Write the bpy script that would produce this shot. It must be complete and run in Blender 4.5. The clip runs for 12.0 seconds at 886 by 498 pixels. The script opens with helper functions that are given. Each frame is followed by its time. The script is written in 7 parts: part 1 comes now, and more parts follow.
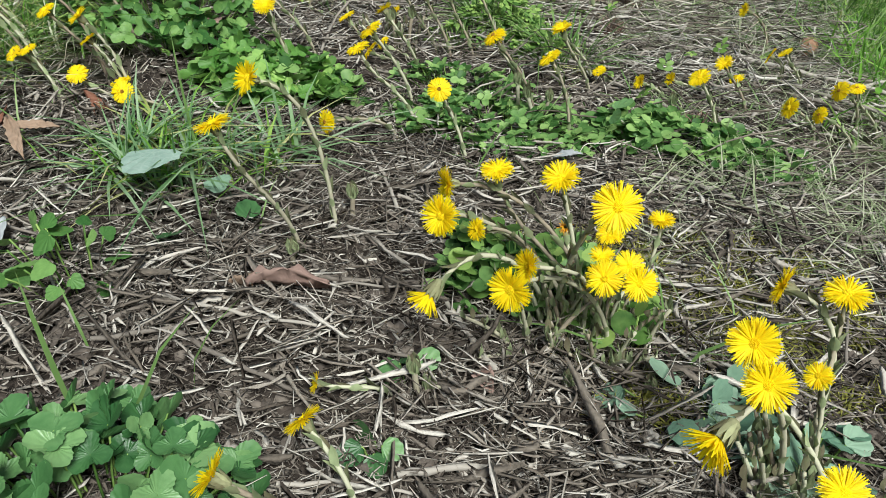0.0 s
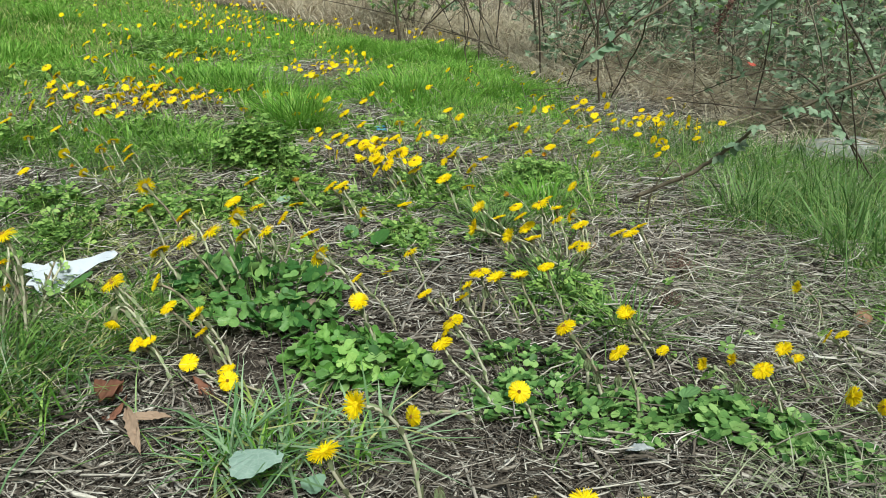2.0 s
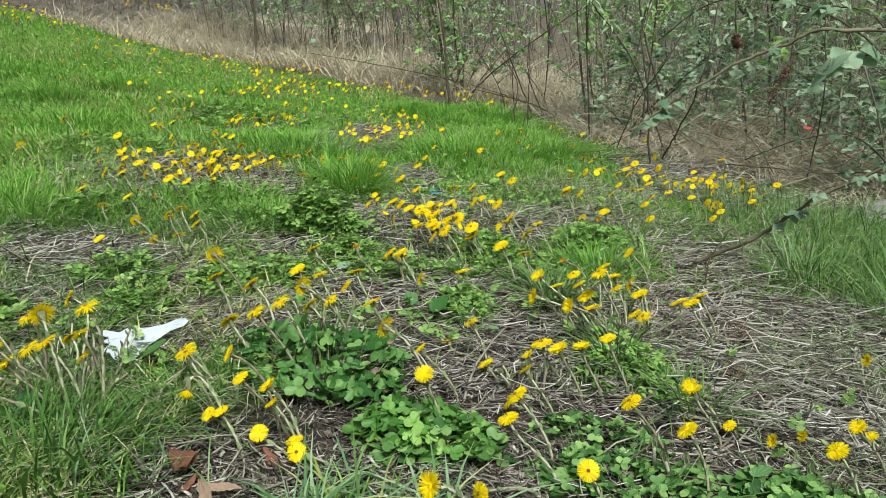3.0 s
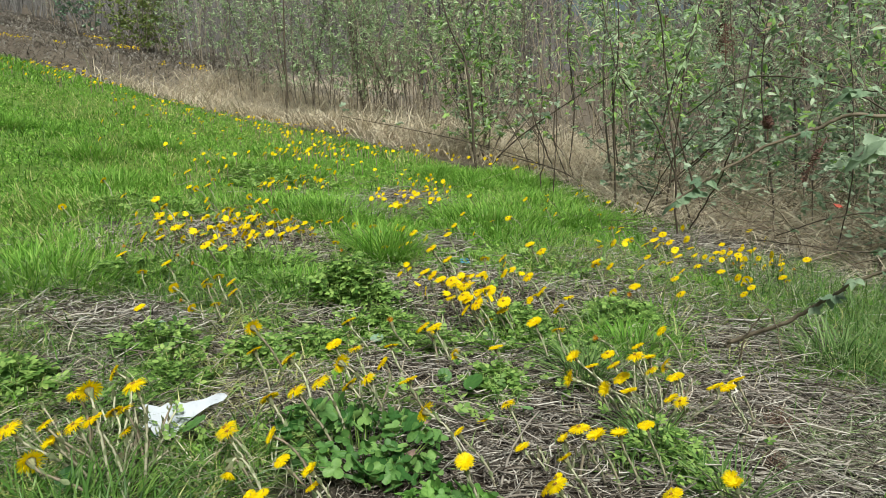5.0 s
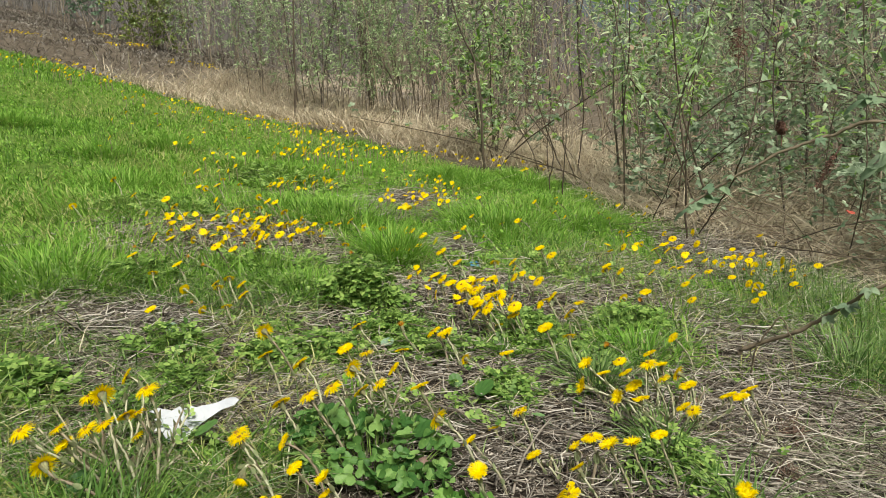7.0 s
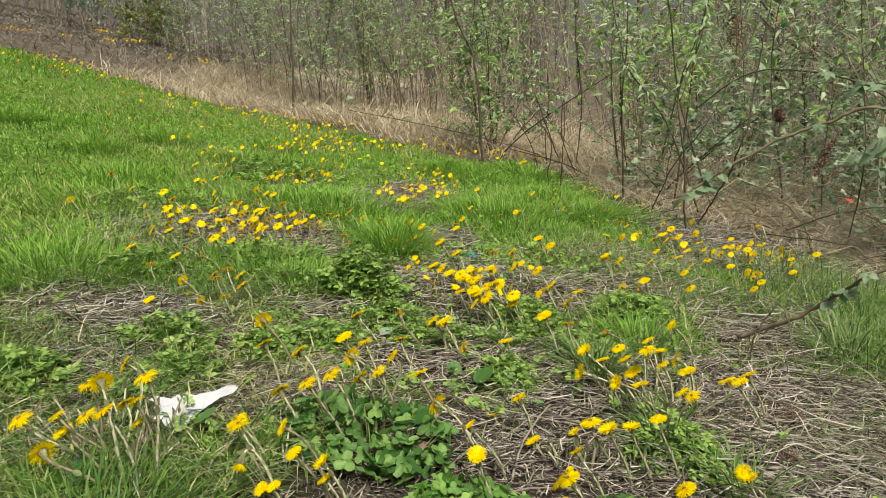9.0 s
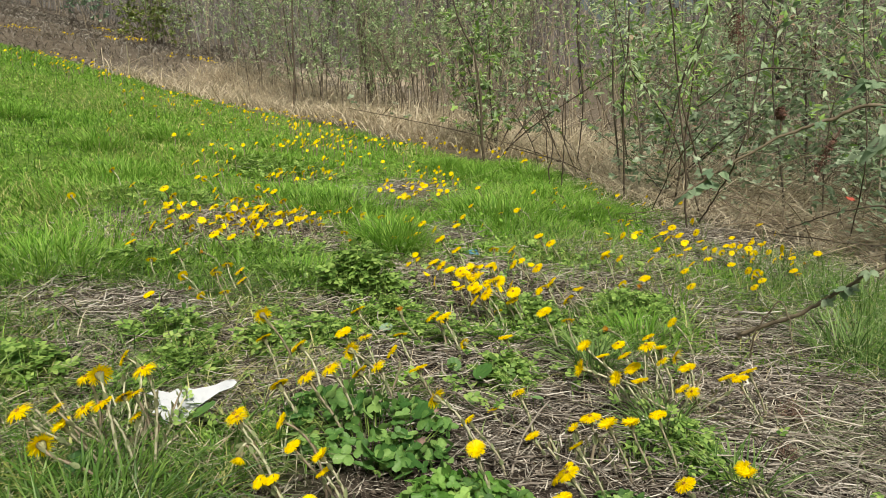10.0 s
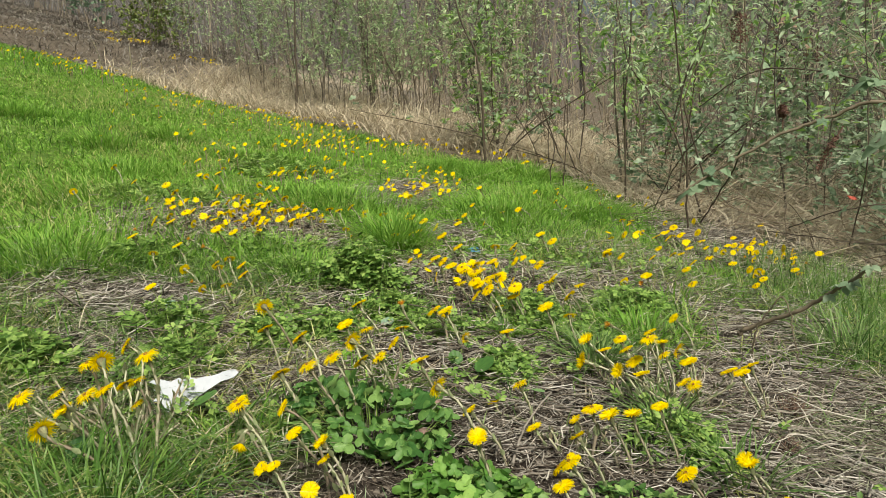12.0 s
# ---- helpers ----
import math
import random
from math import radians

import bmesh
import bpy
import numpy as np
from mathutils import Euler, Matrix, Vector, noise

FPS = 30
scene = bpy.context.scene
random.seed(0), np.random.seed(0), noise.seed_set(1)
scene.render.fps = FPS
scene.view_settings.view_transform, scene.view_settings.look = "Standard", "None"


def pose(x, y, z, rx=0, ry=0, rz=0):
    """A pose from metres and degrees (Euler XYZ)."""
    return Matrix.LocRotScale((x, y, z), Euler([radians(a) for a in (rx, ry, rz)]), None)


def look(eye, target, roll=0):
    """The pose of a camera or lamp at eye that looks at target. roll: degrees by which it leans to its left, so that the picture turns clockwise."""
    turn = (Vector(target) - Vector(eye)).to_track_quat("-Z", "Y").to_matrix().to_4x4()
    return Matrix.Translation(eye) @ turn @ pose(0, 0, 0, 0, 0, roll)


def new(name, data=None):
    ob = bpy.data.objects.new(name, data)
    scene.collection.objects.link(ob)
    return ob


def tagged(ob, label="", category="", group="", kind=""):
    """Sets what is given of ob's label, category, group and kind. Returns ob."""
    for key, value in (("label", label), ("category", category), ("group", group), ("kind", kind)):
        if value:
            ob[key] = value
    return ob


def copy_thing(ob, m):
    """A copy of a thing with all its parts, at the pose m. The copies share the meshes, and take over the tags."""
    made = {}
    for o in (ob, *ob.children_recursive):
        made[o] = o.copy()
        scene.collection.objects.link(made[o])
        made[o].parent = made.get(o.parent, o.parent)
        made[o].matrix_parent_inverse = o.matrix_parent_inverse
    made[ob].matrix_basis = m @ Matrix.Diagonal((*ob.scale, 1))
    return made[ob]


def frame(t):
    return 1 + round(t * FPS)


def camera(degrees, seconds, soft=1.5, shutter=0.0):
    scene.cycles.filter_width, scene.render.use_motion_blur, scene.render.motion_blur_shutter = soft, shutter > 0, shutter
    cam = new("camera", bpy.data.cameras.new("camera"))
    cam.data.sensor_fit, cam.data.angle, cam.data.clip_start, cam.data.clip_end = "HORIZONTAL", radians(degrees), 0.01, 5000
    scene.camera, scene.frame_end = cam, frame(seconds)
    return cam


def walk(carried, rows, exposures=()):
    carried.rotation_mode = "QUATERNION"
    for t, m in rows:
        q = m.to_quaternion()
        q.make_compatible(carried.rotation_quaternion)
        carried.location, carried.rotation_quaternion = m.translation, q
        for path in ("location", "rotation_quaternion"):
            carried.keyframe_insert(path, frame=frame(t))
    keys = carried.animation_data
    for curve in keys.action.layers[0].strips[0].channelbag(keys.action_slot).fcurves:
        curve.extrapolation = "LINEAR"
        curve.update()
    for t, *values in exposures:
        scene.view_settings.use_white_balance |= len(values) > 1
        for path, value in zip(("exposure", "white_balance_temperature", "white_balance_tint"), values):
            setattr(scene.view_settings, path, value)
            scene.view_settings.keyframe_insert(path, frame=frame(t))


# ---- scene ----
cam = camera(61.1, 12.0, soft=0.7)
METRES, EYE, TILT, LEAN, TURN = 0.32, 0.40, -35.0, 4.0, 0.0
ROWS = [
    (0.0, 0.0, 0.0, 0.0, -0.0, 0.0, 0.0),
    (0.5, -0.0264, -0.0774, 0.1421, -0.07, 5.29, 0.57),
    (1.0, -0.0522, -0.147, 0.2164, 0.36, 9.0, 0.12),
    (1.5, -0.0873, -0.2015, 0.2674, 1.39, 12.24, -1.12),
    (2.0, -0.1217, -0.2493, 0.3191, 3.32, 15.01, -1.44),
    (2.5, -0.1474, -0.2922, 0.3546, 5.2, 17.38, -1.86),
    (3.0, -0.2069, -0.3306, 0.3783, 6.45, 19.04, -2.67),
    (5.0, -0.3063, -0.4388, 0.4789, 7.36, 23.22, -4.32),
    (5.5, -0.3452, -0.4571, 0.4866, 7.93, 23.58, -5.09),
    (6.0, -0.3566, -0.4612, 0.5004, 7.68, 23.54, -5.57),
    (6.5, -0.3468, -0.448, 0.5182, 7.56, 23.43, -5.25),
    (7.0, -0.3473, -0.4435, 0.513, 7.56, 23.16, -4.99),
    (9.0, -0.3402, -0.4214, 0.4726, 7.65, 22.8, -4.63),
    (9.5, -0.341, -0.4114, 0.4562, 7.57, 22.82, -4.72),
    (10.0, -0.336, -0.4043, 0.4515, 7.63, 22.8, -4.85),
    (10.5, -0.3383, -0.3994, 0.4335, 7.61, 22.86, -4.93),
    (11.0, -0.3375, -0.3926, 0.418, 7.61, 22.92, -4.93),
    (11.5, -0.338, -0.3863, 0.4055, 7.6, 23.02, -5.0),
    (12.0, -0.341, -0.3779, 0.3848, 7.57, 23.15, -5.14),
]
walk(cam, [(t, pose(0, 0, EYE, TILT, LEAN, TURN) @ pose(METRES * x, METRES * y, METRES * z, 90 + pitch, roll, yaw)) for t, x, y, z, yaw, pitch, roll in ROWS],
     [(0.0, 0.37, 6200, 3), (1.0, 0.36, 6250, -2), (3.0, 0.33, 6250, -3), (5.5, 0.33, 6700, 2), (9.0, 0.33, 7400, 6), (12.0, 0.33, 7250, 4)])

# ---- light ----
SUN_EL, SUN_AZ = 52.0, 150.0
world = bpy.data.worlds.new("overcast_sky")
scene.world = world
world.use_nodes = True
wn = world.node_tree
sky = wn.nodes.new("ShaderNodeTexSky")
sky.sky_type, sky.sun_disc = "NISHITA", False
sky.sun_elevation, sky.sun_rotation = radians(SUN_EL), radians(SUN_AZ)
sky.air_density, sky.dust_density, sky.ozone_density = 1.0, 4.0, 1.0
wn.nodes["Background"].inputs["Strength"].default_value = 0.05
wn.links.new(sky.outputs[0], wn.nodes["Background"].inputs["Color"])
sun_data = bpy.data.lights.new("sun", "SUN")
sun_data.energy, sun_data.angle, sun_data.color = 4.15, radians(18), (1.0, 0.98, 0.94)
sun = new("sun", sun_data)
sd = Vector((math.sin(radians(SUN_AZ)) * math.cos(radians(SUN_EL)), math.cos(radians(SUN_AZ)) * math.cos(radians(SUN_EL)), math.sin(radians(SUN_EL))))
sun.matrix_world = look(sd * 30, (0, 0, 0))

# ---- arithmetic helpers ----
rng = np.random.default_rng(11)
TABLE = rng.random((256, 256))


def vnoise(x, y, scale=1.0, seed=0):
    """Smooth value noise, 0 to 1."""
    x = np.asarray(x, float) * scale + 37.7 * seed
    y = np.asarray(y, float) * scale + 91.3 * seed
    ix, iy = np.floor(x).astype(int), np.floor(y).astype(int)
    fx, fy = x - ix, y - iy
    fx, fy = fx * fx * (3 - 2 * fx), fy * fy * (3 - 2 * fy)
    a, b = TABLE[ix % 256, iy % 256], TABLE[(ix + 1) % 256, iy % 256]
    c, d = TABLE[ix % 256, (iy + 1) % 256], TABLE[(ix + 1) % 256, (iy + 1) % 256]
    return (a * (1 - fx) + b * fx) * (1 - fy) + (c * (1 - fx) + d * fx) * fy


def smooth(a, b, v):
    t = np.clip((np.asarray(v, float) - a) / (b - a), 0, 1)
    return t * t * (3 - 2 * t)


def edge_y(x):
    """Where the mown grass ends and the rough strip begins."""
    return np.interp(x, [-12, -8, -5, -4.1, -3.0, -1.95, -0.9, -0.12, 0.44, 0.7, 1.6, 4], [7.2, 7.0, 6.7, 6.45, 6.3, 6.0, 5.27, 4.8, 3.9, 3.6, 2.6, 2.2])


def height(x, y):
    """The lie of the ground: it falls to the right and rises into a bank on the left."""
    x, y = np.asarray(x, float), np.asarray(y, float)
    xs = np.clip(x, -16, 2.5)
    z = -0.18 * xs + 0.02 * np.clip(y, -5, 16) - 0.035
    u = np.clip(-xs - 1.5, 0, 14)
    z = z + np.where(u < 3, 0.035 * u * u, 0.315 + 0.1 * (u - 3))
    d = y - edge_y(x)
    z = z - 0.22 * np.exp(-((d - 1.2) / 0.9) ** 2) * smooth(-1.5, -4, x)
    far = smooth(1.2, 4.0, np.hypot(x, y - 0.8))
    z = z + far * 0.09 * (vnoise(x, y, 1.1, 3) - 0.5) + 0.02 * (vnoise(x, y, 4.0, 5) - 0.5)
    z = z + 0.05 * np.clip(y - 20, 0, 200)
    return z


def ground_at(x, y):
    return float(height(x, y))


def mesh_of(name, V, F, mats=()):
    """A mesh from arrays of corners and triangles."""
    me = bpy.data.meshes.new(name)
    V, F = np.ascontiguousarray(V, dtype=np.float32), np.ascontiguousarray(F, dtype=np.int32)
    me.vertices.add(len(V))
    me.vertices.foreach_set("co", V.ravel())
    me.loops.add(F.size)
    me.loops.foreach_set("vertex_index", F.ravel())
    me.polygons.add(len(F))
    me.polygons.foreach_set("loop_start", np.arange(0, F.size, 3, dtype=np.int32))
    me.update(calc_edges=True)
    me.validate()
    for m in mats:
        me.materials.append(m)
    me.polygons.foreach_set("use_smooth", np.ones(len(F), dtype=bool))
    return me


def join(*sets):
    """Several (corners, triangles) sets as one."""
    V, F, n = [], [], 0
    for v, f in sets:
        V.append(v), F.append(f + n)
        n += len(v)
    return np.concatenate(V), np.concatenate(F)


def turns(yaw, pitch, roll):
    """Rotation matrices Rz(yaw) Rx(pitch) Ry(roll), in radians."""
    cy, sy, cp, sp, cr, sr = np.cos(yaw), np.sin(yaw), np.cos(pitch), np.sin(pitch), np.cos(roll), np.sin(roll)
    o, i = np.zeros_like(yaw), np.ones_like(yaw)
    z = np.array([[cy, -sy, o], [sy, cy, o], [o, o, i]])
    x = np.array([[i, o, o], [o, cp, -sp], [o, sp, cp]])
    y = np.array([[cr, o, sr], [o, i, o], [-sr, o, cr]])
    return np.einsum("abn,bcn,cdn->nad", z, x, y)


def scatter(shape, at, R, scale):
    """Copies of a small shape at many places, as one set."""
    V, F = shape
    scale = np.asarray(scale, float)
    if scale.ndim == 1:
        scale = np.repeat(scale[:, None], 3, 1)
    P = np.einsum("nab,nkb->nka", R, V[None] * scale[:, None, :]) + at[:, None, :]
    n, k = len(at), len(V)
    return P.reshape(-1, 3), (F[None] + (np.arange(n) * k)[:, None, None]).reshape(-1, 3)


def tubes(P, R, sides=4):
    """Round stems along many paths at once. P: paths, points, 3; R: radius at each point."""
    n, k, _ = P.shape
    T = np.gradient(P, axis=1)
    T /= np.linalg.norm(T, axis=2, keepdims=True) + 1e-9
    ref = np.array([0.83, 0.51, 0.21])
    A = np.cross(T, ref)
    A /= np.linalg.norm(A, axis=2, keepdims=True) + 1e-9
    B = np.cross(T, A)
    ang = np.arange(sides) * 2 * np.pi / sides
    V = P[:, :, None] + R[:, :, None, None] * (A[:, :, None] * np.cos(ang)[None, None, :, None] + B[:, :, None] * np.sin(ang)[None, None, :, None])
    i = np.arange(k - 1)[:, None] * sides
    j = np.arange(sides)[None]
    a, b = i + j, i + (j + 1) % sides
    quad = np.stack([a, b, b + sides, a + sides], -1).reshape(-1, 4)
    tri = np.concatenate([quad[:, [0, 1, 2]], quad[:, [0, 2, 3]]])
    caps = np.array([[(k - 1) * sides, (k - 1) * sides + s, (k - 1) * sides + s + 1] for s in range(1, sides - 1)])
    tri = np.concatenate([tri, caps])
    F = tri[None] + (np.arange(n) * k * sides)[:, None, None]
    return V.reshape(-1, 3), F.reshape(-1, 3)


def blades(x, y, z, tall, wide, yaw, bend, twist=0.4):
    """Tapered grass blades that lean over towards their tips."""
    n = len(x)
    s = np.array([0.0, 0.35, 0.7, 1.0])
    d = np.stack([np.cos(yaw), np.sin(yaw)], -1)
    out = tall[:, None] * bend[:, None] * s ** 1.8
    up = tall[:, None] * (s - 0.35 * np.clip(bend, 0, 2)[:, None] * s ** 2.4)
    C = np.stack([x[:, None] + d[:, :1] * out, y[:, None] + d[:, 1:] * out, z[:, None] + up], -1)
    side = yaw + np.pi / 2 + rng.normal(0, twist, n)
    w = np.stack([np.cos(side), np.sin(side), np.zeros(n)], -1)[:, None] * (wide[:, None] * np.array([0.8, 1.0, 0.7]))[:, :, None] * 0.5
    V = np.concatenate([C[:, :3] - w, C[:, :3] + w, C[:, 3:]], 1)
    F = np.array([[0, 3, 4], [0, 4, 1], [1, 4, 5], [1, 5, 2], [2, 5, 6]])
    return V.reshape(-1, 3), (F[None] + (np.arange(n) * 7)[:, None, None]).reshape(-1, 3)


def sample(n, box, chance=None):
    """Random places in a box (x0, y0, x1, y1), thinned by a chance of x and y and, unevenly, towards its edges."""
    x, y = rng.uniform(box[0], box[2], n), rng.uniform(box[1], box[3], n)
    if chance is not None:
        m = min(0.16, 0.12 * min(box[2] - box[0], box[3] - box[1]))
        rim = np.minimum(np.minimum(x - box[0], box[2] - x), np.minimum(y - box[1], box[3] - y))
        keep = rng.random(n) < chance(x, y) * smooth(0.0, m, rim + m * (vnoise(x, y, 7, 33) - 0.5))
        x, y = x[keep], y[keep]
    return x, y


def disc_points(n, cx, cy, rx, ry=None):
    a, r = rng.uniform(0, 2 * np.pi, n), np.sqrt(rng.random(n))
    return cx + rx * r * np.cos(a), cy + (ry or rx) * r * np.sin(a)


def part(name, data, parent, label=""):
    ob = new(name, data)
    ob.parent = parent
    if label:
        ob["label"] = label
    return ob


def stuff(ob):
    """Marks a part whose pieces are too many to count."""
    ob["kind"] = "stuff"
    return ob


def thing(name, data, label, category, group="", kind=""):
    return tagged(new(name, data), label, category, group, kind)


# ---- materials ----
def material(name, low, high, rough=0.6, spread="island", grain=60.0, bump=0.25, through_light=0.0, mid=None, spec=0.3, stain=None, veins=0.0):
    """Colour from low to high by piece, with fine grain, stains and relief."""
    m = bpy.data.materials.new(name)
    m.use_nodes = True
    nt = m.node_tree
    b = nt.nodes["Principled BSDF"]
    b.inputs["Roughness"].default_value = rough
    b.inputs["Specular IOR Level"].default_value = spec
    ramp = nt.nodes.new("ShaderNodeValToRGB")
    ramp.color_ramp.elements[0].color, ramp.color_ramp.elements[1].color = (*low, 1), (*high, 1)
    if mid:
        e = ramp.color_ramp.elements.new(0.5)
        e.color = (*mid, 1)
    co = nt.nodes.new("ShaderNodeTexCoord")
    n1, n2 = nt.nodes.new("ShaderNodeTexNoise"), nt.nodes.new("ShaderNodeTexNoise")
    n1.inputs["Scale"].default_value, n2.inputs["Scale"].default_value = grain, grain * 0.12
    n1.inputs["Detail"].default_value, n2.inputs["Detail"].default_value = 4, 3
    nt.links.new(co.outputs["Object"], n1.inputs["Vector"]), nt.links.new(co.outputs["Object"], n2.inputs["Vector"])
    mixv = nt.nodes.new("ShaderNodeMath")
    mixv.operation = "MULTIPLY_ADD"
    nt.links.new(n1.outputs["Fac"], mixv.inputs[0])
    mixv.inputs[1].default_value = 0.5
    if spread == "none":
        nt.links.new(n2.outputs["Fac"], mixv.inputs[2])
        off = -0.25
    else:
        src = nt.nodes.new("ShaderNodeNewGeometry" if spread == "island" else "ShaderNodeObjectInfo")
        nt.links.new(src.outputs["Random Per Island" if spread == "island" else "Random"], mixv.inputs[2])
        off = -0.25
    add = nt.nodes.new("ShaderNodeMath")
    add.operation = "ADD"
    add.inputs[1].default_value = off
    nt.links.new(mixv.outputs[0], add.inputs[0])
    nt.links.new(add.outputs[0], ramp.inputs["Fac"])
    colour = ramp.outputs["Color"]
    if stain:
        mx = nt.nodes.new("ShaderNodeMix")
        mx.data_type = "RGBA"
        st = nt.nodes.new("ShaderNodeValToRGB")
        st.color_ramp.elements[0].position, st.color_ramp.elements[1].position = 0.55, 0.7
        nt.links.new(n2.outputs["Fac"], st.inputs["Fac"])
        nt.links.new(st.outputs["Color"], mx.inputs["Factor"])
        nt.links.new(colour, mx.inputs["A"])
        mx.inputs["B"].default_value = (*stain, 1)
        colour = mx.outputs["Result"]
    if veins:
        vo, vr, vm = nt.nodes.new("ShaderNodeTexVoronoi"), nt.nodes.new("ShaderNodeValToRGB"), nt.nodes.new("ShaderNodeMix")
        vo.feature = "DISTANCE_TO_EDGE"
        vo.inputs["Scale"].default_value = veins
        vr.color_ramp.elements[0].position, vr.color_ramp.elements[1].position = 0.0, 0.09
        vr.color_ramp.elements[0].color, vr.color_ramp.elements[1].color = (0.22, 0.22, 0.22, 1), (0, 0, 0, 1)
        vm.data_type = "RGBA"
        nt.links.new(co.outputs["Object"], vo.inputs["Vector"]), nt.links.new(vo.outputs["Distance"], vr.inputs["Fac"])
        nt.links.new(vr.outputs["Color"], vm.inputs["Factor"]), nt.links.new(colour, vm.inputs["A"])
        vm.inputs["B"].default_value = (high[0] * 1.25, high[1] * 1.15, high[2] * 1.25, 1)
        colour = vm.outputs["Result"]
    nt.links.new(colour, b.inputs["Base Color"])
    if bump:
        bp = nt.nodes.new("ShaderNodeBump")
        bp.inputs["Strength"].default_value, bp.inputs["Distance"].default_value = bump, 0.002
        nt.links.new(n1.outputs["Fac"], bp.inputs["Height"])
        nt.links.new(bp.outputs["Normal"], b.inputs["Normal"])
    if through_light:
        tr, mix = nt.nodes.new("ShaderNodeBsdfTranslucent"), nt.nodes.new("ShaderNodeMixShader")
        nt.links.new(colour, tr.inputs["Color"])
        mix.inputs["Fac"].default_value = through_light
        nt.links.new(b.outputs[0], mix.inputs[1]), nt.links.new(tr.outputs[0], mix.inputs[2])
        nt.links.new(mix.outputs[0], nt.nodes["Material Output"].inputs["Surface"])
    return m


RAY = material("yellow_ray_florets", (0.94, 0.70, 0.004), (0.99, 0.88, 0.012), 0.55, "island", 200, 0.1, 0.45)
RAY_OLD = material("withered_ray_florets", (0.45, 0.16, 0.02), (0.85, 0.48, 0.02), 0.7, "island", 200, 0.1, 0.2)
DISC = material("yellow_disc_florets", (0.90, 0.60, 0.0), (0.96, 0.78, 0.0), 0.6, "island", 300, 0.2)
CUP = material("green_brown_bracts", (0.10, 0.085, 0.045), (0.33, 0.34, 0.18), 0.75, "island", 6, 0.3)
STEM = material("woolly_stem", (0.25, 0.20, 0.15), (0.50, 0.50, 0.36), 0.85, "object", 180, 0.4, 0, None, 0.2)
SCALE = material("stem_scales", (0.12, 0.085, 0.06), (0.33, 0.39, 0.21), 0.75, "island", 180, 0.3, 0.15, (0.19, 0.225, 0.115))
STRAW = material("dead_straw", (0.03, 0.023, 0.018), (0.59, 0.55, 0.49), 0.85, "island", 260, 0.6, 0, (0.205, 0.175, 0.145), 0.15)
STALK = material("dead_stalks", (0.13, 0.11, 0.093), (0.40, 0.365, 0.32), 0.8, "object", 140, 0.6, 0, None, 0.2)
GRASS = material("meadow_grass", (0.10, 0.25, 0.03), (0.40, 0.60, 0.14), 0.5, "island", 30, 0.0, 0.45, (0.21, 0.43, 0.062))
GRASS_DARK = material("tall_grass", (0.07, 0.15, 0.04), (0.32, 0.44, 0.18), 0.5, "island", 30, 0.0, 0.35, (0.16, 0.28, 0.08))
GRASS_DRY = material("dry_grass", (0.42, 0.36, 0.26), (0.80, 0.72, 0.58), 0.7, "island", 30, 0.0, 0.3)
GRASS_YELLOW = material("yellowing_grass", (0.24, 0.29, 0.07), (0.58, 0.57, 0.27), 0.55, "island", 30, 0.0, 0.3)
LEAF = material("small_green_leaves", (0.05, 0.125, 0.022), (0.40, 0.56, 0.16), 0.5, "island", 120, 0.15, 0.35, (0.195, 0.335, 0.08))
LEAF_BLUE = material("blue_green_leaves", (0.09, 0.17, 0.11), (0.24, 0.35, 0.23), 0.6, "island", 120, 0.2, 0.25)
LEAF_CLOVER = material("clover_leaves", (0.035, 0.115, 0.025), (0.25, 0.42, 0.125), 0.5, "object", 3, 0.25, 0.3, (0.105, 0.235, 0.058), 0.35)
LEAF_GREY = material("grey_green_leaves", (0.17, 0.28, 0.12), (0.66, 0.78, 0.50), 0.65, "island", 80, 0.2, 0.5, (0.38, 0.52, 0.29))
LEAF_FRESH = material("fresh_shoots", (0.12, 0.27, 0.05), (0.42, 0.62, 0.18), 0.5, "island", 80, 0.1, 0.45)
LEAF_BRAMBLE = material("bramble_leaves", (0.13, 0.20, 0.12), (0.64, 0.74, 0.58), 0.6, "island", 90, 0.3, 0.5, (0.34, 0.45, 0.31), 0.25)
TWIG = material("brown_twigs", (0.05, 0.04, 0.032), (0.40, 0.345, 0.27), 0.8, "island", 90, 0.4, 0, (0.16, 0.135, 0.105))
CANE = material("bramble_cane", (0.03, 0.023, 0.018), (0.11, 0.085, 0.06), 0.65, "none", 70, 0.4)
TRUNK = material("grey_trunks", (0.07, 0.065, 0.063), (0.17, 0.158, 0.153), 0.9, "island", 8, 0.3)
PANICLE = material("dry_flower_heads", (0.06, 0.03, 0.025), (0.19, 0.10, 0.075), 0.9, "island", 150, 0.4)
DEADLEAF = material("dead_brown_leaf", (0.16, 0.095, 0.078), (0.43, 0.31, 0.265), 0.8, "none", 90, 0.8, 0.1, None, 0.15, (0.14, 0.085, 0.065))
LEAF_RUSSET = material("russet_dead_leaf", (0.12, 0.05, 0.032), (0.32, 0.15, 0.10), 0.75, "none", 90, 0.8, 0.1, None, 0.2)
LEAF_TOOTHED = material("toothed_leaves", (0.06, 0.18, 0.028), (0.36, 0.56, 0.15), 0.5, "object", 3, 0.25, 0.35, (0.17, 0.35, 0.075), 0.35)
TANLEAF = material("dead_tan_leaf", (0.22, 0.145, 0.10), (0.44, 0.33, 0.245), 0.8, "none", 80, 0.8, 0.1, None, 0.15, (0.16, 0.10, 0.07))
PALELEAF = material("bleached_leaf", (0.32, 0.34, 0.35), (0.52, 0.54, 0.55), 0.6, "none", 70, 0.4, 0.1)
